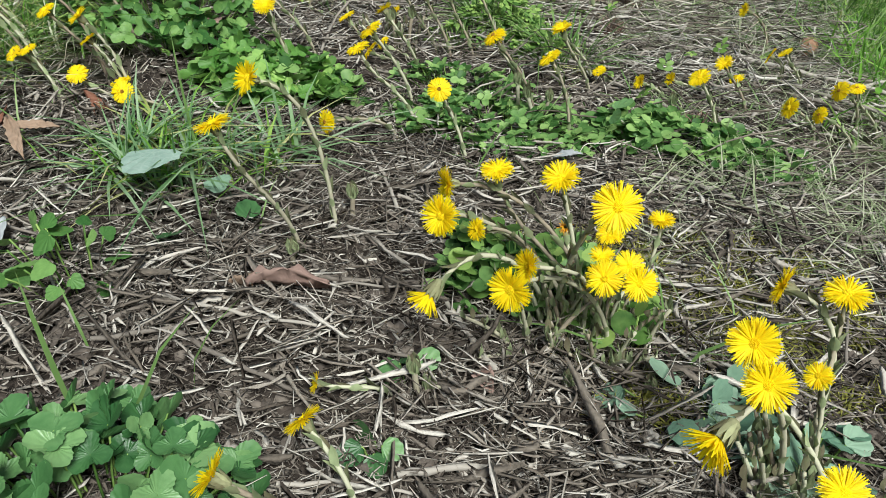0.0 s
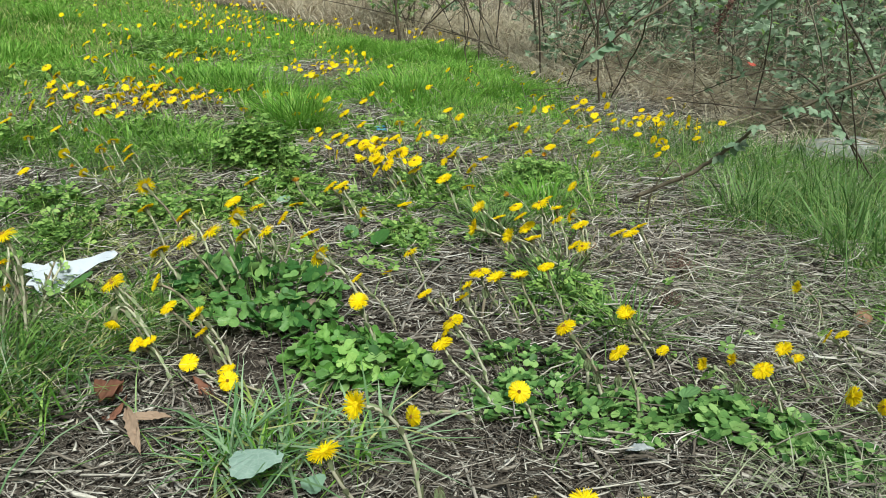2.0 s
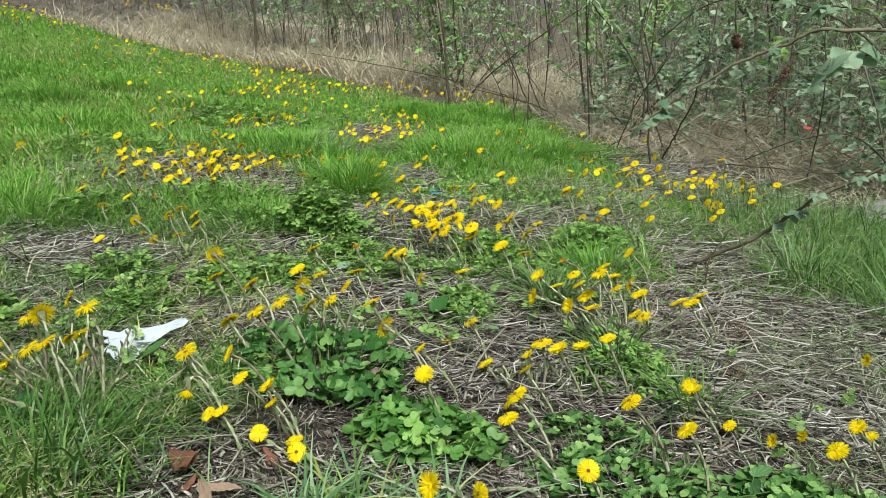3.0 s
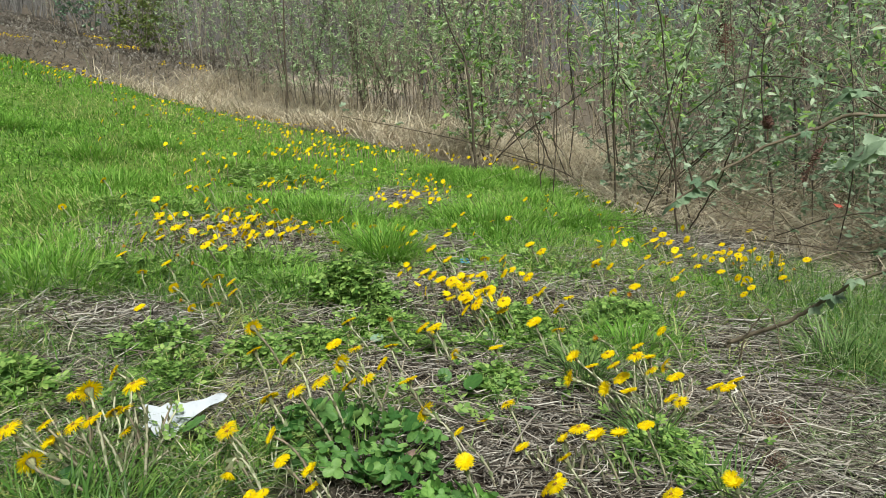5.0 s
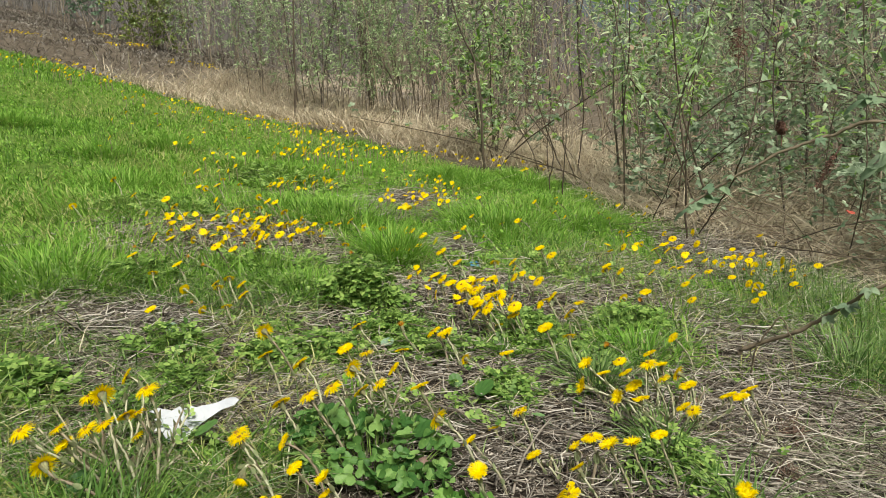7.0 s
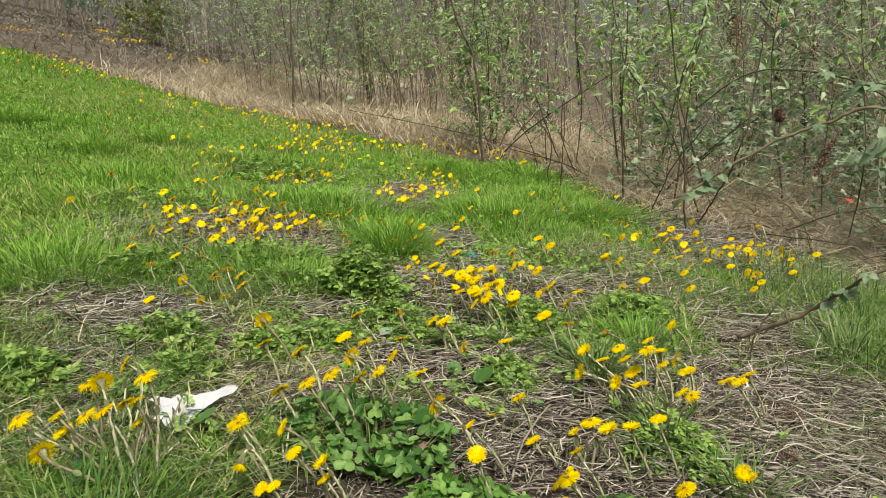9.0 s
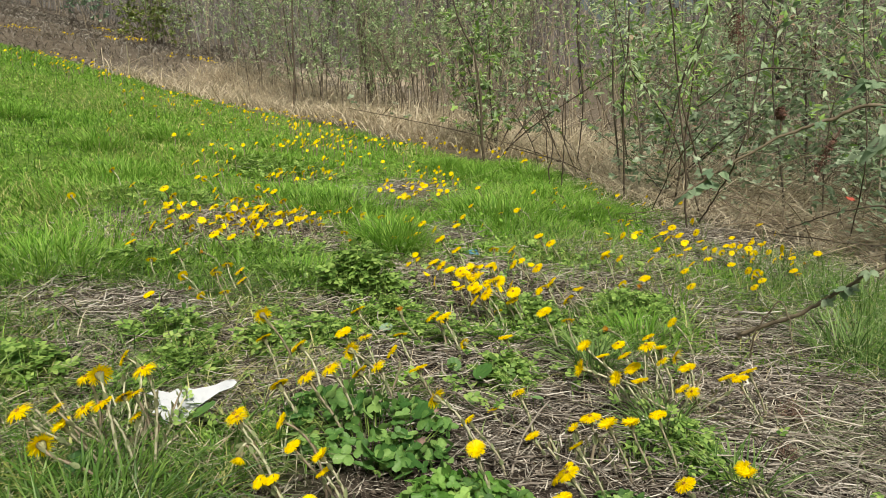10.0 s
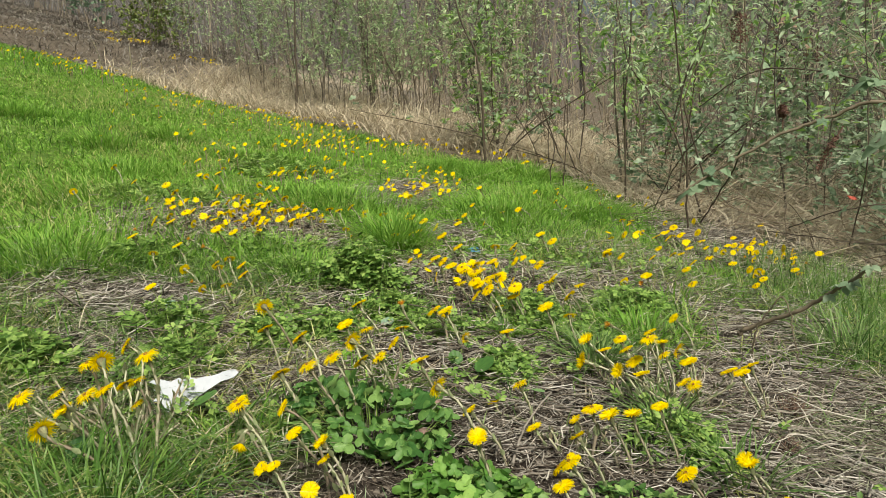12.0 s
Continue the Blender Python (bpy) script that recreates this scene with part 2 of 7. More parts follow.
PLASTIC = material("white_plastic", (0.44, 0.47, 0.53), (0.58, 0.61, 0.67), 0.5, "none", 30, 0.15, 0.1, None, 0.3)
BLUE = material("blue_foil", (0.03, 0.16, 0.30), (0.12, 0.36, 0.50), 0.35, "none", 60, 0.5)
RED = material("red_plastic", (0.28, 0.05, 0.035), (0.42, 0.09, 0.06), 0.6, "none", 60, 0.2)
STONE = material("pale_stone", (0.17, 0.17, 0.165), (0.36, 0.355, 0.35), 0.9, "none", 25, 0.8)
CLOD = material("soil_clods", (0.05, 0.04, 0.033), (0.19, 0.16, 0.135), 0.95, "island", 160, 0.9)
SHELL = material("brown_gall", (0.20, 0.10, 0.06), (0.40, 0.24, 0.15), 0.6, "none", 90, 0.4)
DISC_OLD = material("brown_disc_florets", (0.16, 0.07, 0.01), (0.55, 0.30, 0.02), 0.7, "island", 300, 0.2)
BANK = material("bank_stalks", (0.15, 0.14, 0.13), (0.36, 0.34, 0.31), 0.9, "island", 40, 0.0)
MOSS = material("yellow_green_moss", (0.11, 0.13, 0.02), (0.40, 0.38, 0.09), 0.85, "island", 60, 0.0, 0.2)
GRASS_PALE = material("pale_lying_grass", (0.15, 0.21, 0.09), (0.60, 0.61, 0.45), 0.6, "island", 30, 0.0, 0.3, (0.30, 0.345, 0.20))
LEAF_FELT = material("felted_leaf", (0.20, 0.31, 0.25), (0.40, 0.51, 0.44), 0.85, "none", 9, 0.5, 0.2, None, 0.15, veins=5.0)
LEAF_ROSETTE = material("rosette_leaves", (0.12, 0.23, 0.155), (0.29, 0.42, 0.30), 0.65, "object", 5, 0.3, 0.2)
LEAF_CANE = material("bramble_cane_leaves", (0.14, 0.23, 0.14), (0.38, 0.48, 0.34), 0.65, "object", 6, 0.3, 0.35, (0.24, 0.34, 0.21), 0.2, veins=8.0)
STALK_THIN = material("thin_tan_stems", (0.12, 0.09, 0.065), (0.44, 0.375, 0.28), 0.8, "island", 40, 0.0)
FIBRE = material("rotting_fibre", (0.025, 0.02, 0.016), (0.30, 0.265, 0.225), 0.9, "island", 260, 0.6, 0, (0.095, 0.078, 0.065), 0.1)
LEAF_NEAR = material("trefoil_leaves", (0.03, 0.10, 0.03), (0.235, 0.40, 0.16), 0.42, "object", 2.5, 0.4, 0.22, (0.09, 0.21, 0.07), 0.5)
TUFT = material("blue_green_blades", (0.10, 0.21, 0.08), (0.38, 0.50, 0.32), 0.5, "island", 30, 0.0, 0.3, (0.22, 0.35, 0.17))
OLIVE = material("olive_leaves", (0.13, 0.19, 0.05), (0.36, 0.43, 0.14), 0.6, "island", 80, 0.1, 0.4)
BARK = material("dark_bark", (0.035, 0.03, 0.028), (0.12, 0.105, 0.098), 0.9, "none", 14, 0.7)
RUST = material("rusty_twigs", (0.07, 0.045, 0.035), (0.26, 0.17, 0.13), 0.9, "island", 60, 0.0)
LEAF_LOW = material("low_herb_leaves", (0.04, 0.115, 0.026), (0.34, 0.51, 0.17), 0.5, "island", 120, 0.15, 0.35, (0.15, 0.29, 0.082))
FARBRUSH = material("far_brush", (0.10, 0.095, 0.092), (0.21, 0.20, 0.195), 0.95, "island", 8, 0.0)
CANE_PALE = material("weathered_cane", (0.085, 0.066, 0.048), (0.25, 0.205, 0.145), 0.7, "none", 70, 0.4)
MATS = material("withered_mats", (0.17, 0.155, 0.13), (0.34, 0.315, 0.26), 0.9, "island", 40, 0.0, 0.1)
BLADE_DARK = material("dark_blades", (0.045, 0.12, 0.02), (0.22, 0.36, 0.09), 0.45, "island", 30, 0.0, 0.3, (0.085, 0.185, 0.033))
STRAW_PALE = material("bleached_straw", (0.06, 0.048, 0.039), (0.70, 0.665, 0.61), 0.8, "island", 120, 0.4, 0, (0.26, 0.23, 0.197), 0.2)
LEAF_SAGE = material("sage_leaves", (0.12, 0.19, 0.10), (0.60, 0.71, 0.51), 0.6, "island", 80, 0.2, 0.45, (0.285, 0.39, 0.235))


def ground_material():
    m = bpy.data.materials.new("soil_and_thatch")
    m.use_nodes = True
    nt = m.node_tree
    b = nt.nodes["Principled BSDF"]
    b.inputs["Roughness"].default_value, b.inputs["Specular IOR Level"].default_value = 0.95, 0.15
    co = nt.nodes.new("ShaderNodeTexCoord")

    def ramped(scale, detail, low, high, a=0.3, c=0.7):
        n, r = nt.nodes.new("ShaderNodeTexNoise"), nt.nodes.new("ShaderNodeValToRGB")
        n.inputs["Scale"].default_value, n.inputs["Detail"].default_value = scale, detail
        nt.links.new(co.outputs["Object"], n.inputs["Vector"])
        nt.links.new(n.outputs["Fac"], r.inputs["Fac"])
        r.color_ramp.elements[0].color, r.color_ramp.elements[1].color = (*low, 1), (*high, 1)
        r.color_ramp.elements[0].position, r.color_ramp.elements[1].position = a, c
        return n, r

    n1, soil = ramped(45, 6, (0.018, 0.014, 0.012), (0.08, 0.065, 0.054))
    n2, thatch = ramped(28, 5, (0.055, 0.105, 0.018), (0.15, 0.235, 0.05))
    n3, tan = ramped(12, 5, (0.26, 0.215, 0.16), (0.48, 0.41, 0.32))

    def mix(attribute, a, c):
        at, mx = nt.nodes.new("ShaderNodeAttribute"), nt.nodes.new("ShaderNodeMix")
        at.attribute_name = attribute
        mx.data_type = "RGBA"
        nt.links.new(at.outputs["Fac"], mx.inputs["Factor"])
        nt.links.new(a, mx.inputs["A"]), nt.links.new(c, mx.inputs["B"])
        return mx.outputs["Result"]

    c = mix("thatch", soil.outputs["Color"], thatch.outputs["Color"])
    c = mix("rough", c, tan.outputs["Color"])
    nt.links.new(c, b.inputs["Base Color"])
    bp = nt.nodes.new("ShaderNodeBump")
    bp.inputs["Strength"].default_value, bp.inputs["Distance"].default_value = 0.8, 0.006
    nt.links.new(n1.outputs["Fac"], bp.inputs["Height"]), nt.links.new(bp.outputs["Normal"], b.inputs["Normal"])
    return m


# ---- the lie of the cover ----
# bare, straw-littered spots: x, y, radius along x, radius along y
BARE = [(0.0, 0.55, 0.52, 0.42), (-0.1, 1.1, 0.42, 0.3), (0.32, 1.3, 0.34, 0.5), (0.55, 1.45, 0.2, 0.3), (-1.05, 1.42, 0.36, 0.2), (-1.2, 2.25, 0.42, 0.34),
        (-0.3, 2.1, 0.3, 0.22), (0.12, 2.3, 0.3, 0.2), (-0.85, 3.4, 0.22, 0.5), (-0.6, 1.15, 0.3, 0.12), (0.75, 3.1, 0.5, 0.55), (1.05, 2.95, 0.3, 0.3), (-0.36, 1.97, 0.26, 0.26), (-0.1, 1.47, 0.46, 0.2), (0.12, 2.62, 0.24, 0.2), (-0.78, 1.72, 0.2, 0.12), (-0.92, 1.16, 0.26, 0.11), (-0.55, 2.62, 0.14, 0.2), (0.42, 2.05, 0.22, 0.3), (-0.52, 0.73, 0.16, 0.15)]
# tufts of grass: x, y, radius, blade height, number
TUFTS = [(-0.66, 2.30, 0.1, 0.16, 700), (-1.05, 2.95, 0.34, 0.085, 1700), (-0.3, 3.55, 0.45, 0.085, 2000), (-0.06, 1.53, 0.05, 0.11, 260), (0.06, 1.76, 0.09, 0.09, 300), (-0.42, 3.2, 0.3, 0.1, 1300), (-0.8, 1.82, 0.1, 0.1, 420), (0.05, 1.26, 0.04, 0.1, 150), (0.57, 1.86, 0.09, 0.16, 200), (0.74, 1.62, 0.13, 0.17, 220), (0.85, 1.95, 0.14, 0.17, 220), (-1.4, 1.66, 0.2, 0.12, 800), (-0.96, 1.98, 0.14, 0.09, 700),
         (-0.70, 0.73, 0.12, 0.11, 460), (0.15, 1.12, 0.05, 0.1, 90), (-1.5, 2.0, 0.35, 0.08, 900), (-1.8, 2.6, 0.4, 0.085, 1000), (-0.6, 0.93, 0.08, 0.07, 110)]


def bare(x, y):
    v = np.zeros_like(np.asarray(x, float))
    for cx, cy, rx, ry in BARE:
        v = np.maximum(v, 1 - smooth(0.75, 1.2, np.hypot((x - cx) / rx, (y - cy) / ry) + 0.5 * (vnoise(x, y, 9, 2) - 0.5)))
    return v


def meadow(x, y):
    """How far the grass covers the ground."""
    inside = smooth(0.15, -0.25, y - edge_y(x) + 0.5 * (vnoise(x, y, 2.0, 8) - 0.5))
    return inside * (1 - bare(x, y)) * smooth(1.0, 1.7, np.hypot(x * 1.1, y) + 0.4 * (vnoise(x, y, 5, 4) - 0.5) + np.where(x > 0.6, 0.6, 0) + 1.1 * smooth(-0.5, -0.75, x))


def rough(x, y):
    return smooth(-0.1, 0.5, y - edge_y(x) + 0.4 * (vnoise(x, y, 1.5, 9) - 0.5)) * (1 - 0.75 * smooth(1.6, 3.4, y - edge_y(x)) * smooth(-3.5, -2.5, x)) * (0.22 + 0.78 * smooth(-4.9, -3.9, x))


# ---- ground ----
def axis(fine, step, reach, start):
    a = list(np.arange(start, fine, step))
    s = step
    while a[-1] < reach:
        s *= 1.07
        a.append(a[-1] + s)
    return np.array(a)


def build_ground():
    right = axis(0.75, 0.011, 400, 0.0)
    left = axis(1.0, 0.011, 400, 0.011)
    gx = np.concatenate([-left[::-1], right])
    ahead = axis(1.9, 0.012, 500, 0.1)
    back = 0.1 - axis(0.1, 0.05, 100, 0.05)
    gy = np.concatenate([back[::-1], ahead])
    X, Y = np.meshgrid(gx, gy)
    Z = height(X, Y)
    near = smooth(3.0, 1.2, np.hypot(X, Y))
    Z = Z + near * (0.016 * (vnoise(X, Y, 22, 1) - 0.5) + 0.012 * (vnoise(X, Y, 60, 2) - 0.5) * bare(X, Y)) - 0.004
    ny, nx = X.shape
    V = np.stack([X, Y, Z], -1).reshape(-1, 3)
    i = (np.arange(ny - 1)[:, None] * nx + np.arange(nx - 1)[None]).ravel()
    F = np.concatenate([np.stack([i, i + 1, i + nx + 1], -1), np.stack([i, i + nx + 1, i + nx], -1)])
    me = mesh_of("ground", V, F, [ground_material()])
    for name, f in (("thatch", lambda x, y: np.maximum(meadow(x, y), smooth(0.1, -0.25, y + 0.3 * (vnoise(x, y, 3, 14) - 0.5)))), ("rough", rough)):
        a = me.attributes.new(name, "FLOAT", "POINT")
        a.data.foreach_set("value", f(V[:, 0], V[:, 1]).astype(np.float32))
    thing("ground", me, "sloping ground of dark soil, moss and turf", "ground", kind="structure")


build_ground()


# ---- leaf shapes: along +y from the stalk, face up ----
def leaf_shape(length, width, belly=0.45, fold=0.12, curl=0.15, rows=5, teeth=0.0):
    s = np.linspace(0, 1, rows)
    w = width * 0.5 * np.sin(np.pi * np.clip(s, 0.001, 0.999) ** (np.log(0.5) / np.log(belly))) ** 0.8
    w[0], w[-1] = width * 0.04, width * 0.01
    if teeth:
        w[1:-1] *= 1 + teeth * (-1.0) ** np.arange(rows - 2)
    mid = np.stack([0 * s, s * length, -curl * length * s ** 2], -1)
    le, ri = mid.copy(), mid.copy()
    le[:, 0] -= w
    ri[:, 0] += w
    le[:, 2] += fold * w * 2
    ri[:, 2] += fold * w * 2
    V = np.concatenate([mid, le, ri])
    F = []
    for k in range(rows - 1):
        F += [[k, k + 1, rows + k + 1], [k, rows + k + 1, rows + k], [k, 2 * rows + k + 1, k + 1], [k, 2 * rows + k, 2 * rows + k + 1]]
    return V, np.array(F)


def fan_leaf(lobes=1, radius=1.0, n=18, dip=0.15, notch=0.5, ripple=0.0):
    """A rounded leaf with its stalk at the notch; lobes scallop its rim."""
    a = np.linspace(-np.pi + notch, np.pi - notch, n)
    r = radius * (1 + 0.09 * np.cos(a * lobes) + ripple * np.cos(a * lobes * 2.0 + 1))
    rim = np.stack([np.sin(a) * r, np.cos(a) * r + 0.55 * radius, dip * r * (0.4 + 0.4 * np.cos(2 * a))], -1)
    inner = np.stack([np.sin(a) * r * 0.55, np.cos(a) * r * 0.55 + 0.45 * radius, dip * 0.25 * r], -1)
    V = np.concatenate([[[0, 0.02, 0]], inner, rim])
    F = []
    for k in range(n - 1):
        F += [[0, 1 + k + 1, 1 + k], [1 + k, 1 + k + 1, 1 + n + k + 1], [1 + k, 1 + n + k + 1, 1 + n + k]]
    return V, np.array(F)


def trefoil(leaflet, spread=95, lift=0.15):
    """Three leaflets round one point."""
    sets = []
    for a in (-spread, 0, spread):
        R = turns(np.array([radians(a)]), np.array([lift]), np.array([0.0]))
        sets.append(scatter(leaflet, np.zeros((1, 3)), R, np.array([1.0])))
    return join(*sets)


OVAL = leaf_shape(1.0, 0.62, 0.5, 0.14, 0.15, 5)
LANCE = leaf_shape(1.0, 0.26, 0.4, 0.16, 0.3, 5)
SMALL = leaf_shape(1.0, 0.5, 0.45, 0.15, 0.2, 4)
TINY = join(*[scatter(leaf_shape(0.8, 0.5, 0.5, 0.12, 0.15, 3), np.zeros((1, 3)), turns(np.array([radians(a)]), np.array([0.15]), np.array([0.0])), np.array([1.0])) for a in (-75, 0, 75)])
ROUND = fan_leaf(1, 0.5, 12, 0.12, 0.35)
def pleated(rim_of, n, rings, base, sweep, pleats, depth, cup):
    """A leaf fanned out from its stalk: a rim by angle, pleated along its veins and cupped."""
    a = np.linspace(-sweep, sweep, n)
    r = rim_of(a)
    V = [np.array([[0, 0, 0]])]
    for k in range(1, rings + 1):
        q = k / rings
        pl = depth * q * (np.abs(np.cos(a * pleats)) - 0.5)
        V.append(np.stack([np.sin(a) * r * q, base * q + np.cos(a) * r * q, pl + cup * q * q * (0.35 + 0.65 * np.abs(np.sin(a * 0.5)))], -1))
    V = np.concatenate(V)
    F = [[0, 2 + k, 1 + k] for k in range(n - 1)]
    for m in range(rings - 1):
        o = 1 + m * n
        for k in range(n - 1):
            F += [[o + k, o + k + 1, o + n + k + 1], [o + k, o + n + k + 1, o + n + k]]
    return V, np.array(F)


def leaflet(n=41, rings=3, depth=0.018, cup=0.16):
    """A rounded wedge of a leaflet with a scalloped rim."""
    return pleated(lambda a: 0.47 * (1 + 0.14 * np.cos(a * 2.0) - 0.12 * np.exp(-(a / 0.16) ** 2) + 0.045 * np.cos(a * 13) + 0.02 * np.cos(a * 5 + 1)), n, rings, 0.43, 2.25, 5.5, depth, cup)


CLOVER = trefoil(leaflet(), 112, 0.12)
CLOVER_LOW = trefoil(leaflet(9, 1, 0.0, 0.2), 105, 0.15)
HEART = pleated(lambda a: 0.5 * (1 + 0.10 * np.cos(a) + 0.035 * np.cos(a * 9) + 0.03 * np.cos(a * 3)), 61, 4, 0.42, 2.75, 4.5, 0.03, 0.06)
ANGLED = pleated(lambda a: 0.5 * (1 + 0.15 * np.cos(a * 3) + 0.03 * np.cos(a * 15) + 0.02 * np.cos(a * 8 + 1)), 81, 5, 0.40, 2.9, 4.5, 0.018, -0.02)
TOOTHED = leaf_shape(1.0, 0.72, 0.42, 0.1, 0.25, 9, 0.12)
BRAMBLE = trefoil(TOOTHED, 70, 0.1)
CUTLEAF = join(*[scatter(leaf_shape(0.55, 0.36, 0.55, 0.1, 0.15, 4, 0.0), np.array([[0, 0.2 + 0.28 * k, 0.0]]), turns(np.array([radians(a)]), np.array([0.1]), np.array([0.0])), np.array([1.0]))
                 for k, a in ((0, 62), (0, -62), (1, 52), (1, -52), (2, 0))])


# ---- distance: wooded slope behind the strip ----
def wavy(n, k, x, y, z, tall, lean, wobble):
    """Paths of stems that rise from their feet with some lean and wobble."""
    s = np.linspace(0, 1, k)[None]
    a = rng.uniform(0, 2 * np.pi, n)[:, None]
    L = (tall * rng.normal(0, lean, n))[:, None]
    ph = rng.uniform(0, 6.28, (2, n, 1))
    w = (tall * wobble)[:, None]
    px = x[:, None] + np.cos(a) * L * s ** 1.4 + w * np.sin(4 * s + ph[0]) * s
    py = y[:, None] + np.sin(a) * L * s ** 1.4 + w * np.sin(5 * s + ph[1]) * s
    pz = z[:, None] + tall[:, None] * s
    return np.stack([px, py, pz], -1)


def build_woods():
    """Bare far trees, too many to count, before a dull slope."""
    n = 300
    y = rng.uniform(15, 45, n)
    x = rng.uniform(-0.3, 1.0, n)
    x = np.where((x > 0.03) & (x < 0.2) & (rng.random(n) < 0.75), x - 0.22, x) * y
    tall = rng.uniform(5, 12, n)
    P = wavy(n, 7, x, y, height(x, y) - 0.1, tall, 0.06, 0.015)
    R = (0.012 + 0.0028 * tall * rng.uniform(0.5, 1.6, n))[:, None] * np.linspace(1, 0.25, 7)[None]
    sets = [tubes(P, R, 5)]
    m = 5000
    i = rng.integers(0, n, m)
    s = rng.uniform(0.12, 0.95, m)
    k = (s * 6).astype(int)
    f = (s * 6 - k)[:, None]
    q = P[i, k] * (1 - f) + P[i, np.minimum(k + 1, 6)] * f
    a, L = rng.uniform(0, 6.28, m), rng.uniform(0.6, 3.0, m)
    t = np.linspace(0, 1, 4)[None, :, None]
    d = np.stack([np.cos(a), np.sin(a), rng.uniform(-0.2, 0.9, m)], -1)[:, None] * L[:, None, None]
    B = q[:, None] + d * t + np.stack([0 * a, 0 * a, 0.15 * L], -1)[:, None] * t ** 2
    sets.append(tubes(B, np.full((m, 4), 0.009) * np.linspace(1.5, 0.5, 4)[None], 3))
    V, F = join(*sets)
    thing("far_woods", mesh_of("far_woods", V, F, [TRUNK]), "bare grey-brown trees of a far wood", "trees", kind="stuff")
    k = 5000
    yy = rng.uniform(13, 34, k)
    xx = rng.uniform(-1.2, -0.28, k) * yy
    P = wavy(k, 4, xx, yy, height(xx, yy) - 0.1, rng.uniform(0.5, 3.2, k), 0.55, 0.07)
    V, F = tubes(P, rng.uniform(0.003, 0.012, k)[:, None] * np.linspace(1.4, 0.3, 4)[None], 3)
    thing("far_brush", mesh_of("far_brush", V, F, [FARBRUSH]), "fine grey brush up the far slope", "brush", kind="stuff")


def build_backdrop():
    m = material("distant_hillside", (0.115, 0.107, 0.11), (0.215, 0.20, 0.207), 1.0, "none", 0.25, 0.0)
    a = np.concatenate([np.linspace(-1.5, -0.2, 20), np.linspace(-0.18, 0.3, 25), np.linspace(0.33, 1.5, 15)])
    z = np.linspace(-4, 1, 12)
    A, S = np.meshgrid(a, z)
    top = 10.5 + 3.0 * (vnoise(A * 6, A * 0, 1.0, 4) - 0.5) + 8.0 * smooth(-0.1, -0.7, A) - 7.0 * np.exp(-((A - 0.095) / 0.075) ** 2)
    Z = np.where(S < 0, S * 2, S * top)
    V = np.stack([np.sin(A) * 75, np.cos(A) * 75, Z], -1).reshape(-1, 3)
    i = (np.arange(11)[:, None] * 60 + np.arange(59)[None]).ravel()
    F = np.concatenate([np.stack([i, i + 1, i + 61], -1), np.stack([i, i + 61, i + 60], -1)])
    thing("backdrop", mesh_of("backdrop", V, F, [m]), "dull wooded hillside far behind the thicket", "hillside", kind="structure")


def bare_tree(x, y, tall, thick):
    """A bare tree: a trunk and its forking limbs."""
    root = thing("bare_tree", None, "dark bare tree trunk rising behind the thicket", "tree", "bare trees")
    root.location = (x, y, ground_at(x, y))
    P = wavy(1, 9, np.zeros(1), np.zeros(1), np.full(1, -0.1), np.array([tall]), 0.04, 0.012)
    part("trunk", mesh_of("trunk", *tubes(P, thick * np.linspace(1.1, 0.35, 9)[None], 9), [BARK]), root)
    for i in range(9):
        s = rng.uniform(0.15, 0.9)
        q = np.array([np.interp(s, np.linspace(0, 1, 9), P[0, :, c]) for c in range(3)])
        a, L = rng.uniform(0, 6.28), tall * rng.uniform(0.12, 0.3)
        t = np.linspace(0, 1, 6)[:, None]
        B = q + np.array([math.cos(a), math.sin(a), 0.9]) * L * t + rng.normal(0, 0.05, 3) * L * np.sin(3 * t)
        part("limb", mesh_of("limb", *tubes(B[None], thick * 0.35 * np.linspace(1, 0.3, 6)[None], 6), [BARK]), root)


build_woods()
build_backdrop()
for q in ((1.62, 8.1, 4.2, 0.06), (2.5, 8.7, 4.6, 0.075), (3.2, 9.6, 5.0, 0.07), (0.9, 10.5, 4.5, 0.05), (1.53, 6.2, 3.4, 0.03), (1.98, 5.8, 3.4, 0.045)):
    bare_tree(*q)


# ---- rough strip: dry grass and withered stalks before the thicket ----
def build_dry_strip():
    n = 130000
    x, y = sample(n, (-9, 2.2, 2.6, 12), lambda x, y: smooth(-0.05, 0.35, y - edge_y(x)) * smooth(4.2, 1.2, y - edge_y(x)) * smooth(-4.7, -3.9, x + 0.6 * (vnoise(x, y, 2, 40) - 0.5)) * np.where(x > 0.55, 0.7, 1))
    n = len(x)
    tall = rng.uniform(0.1, 0.34, n) * np.where(rng.random(n) < 0.12, 1.8, 1.0)
    V, F = blades(x, y, height(x, y) - 0.01, tall, rng.uniform(0.004, 0.009, n), rng.uniform(0, 6.28, n), rng.uniform(0.9, 2.6, n))
    thing("dry_grass", mesh_of("dry_grass", V, F, [GRASS_DRY]), "tan standing dry grass along the thicket", "dry grass", kind="stuff")


def build_soil_litter():
    """Withered stalks on the bare far bank."""
    x, y = sample(30000, (-11, 6.4, -2.6, 14), lambda x, y: smooth(0.0, 0.4, y - edge_y(x)))
    n = len(x)
    V, F = blades(x, y, height(x, y) - 0.005, rng.uniform(0.03, 0.11, n), rng.uniform(0.005, 0.012, n), rng.uniform(0, 6.28, n), rng.uniform(1.2, 2.8, n))
    thing("bank_litter", mesh_of("bank_litter", V, F, [BANK]), "grey-brown dead stalks on the bare bank", "plant litter", kind="stuff")


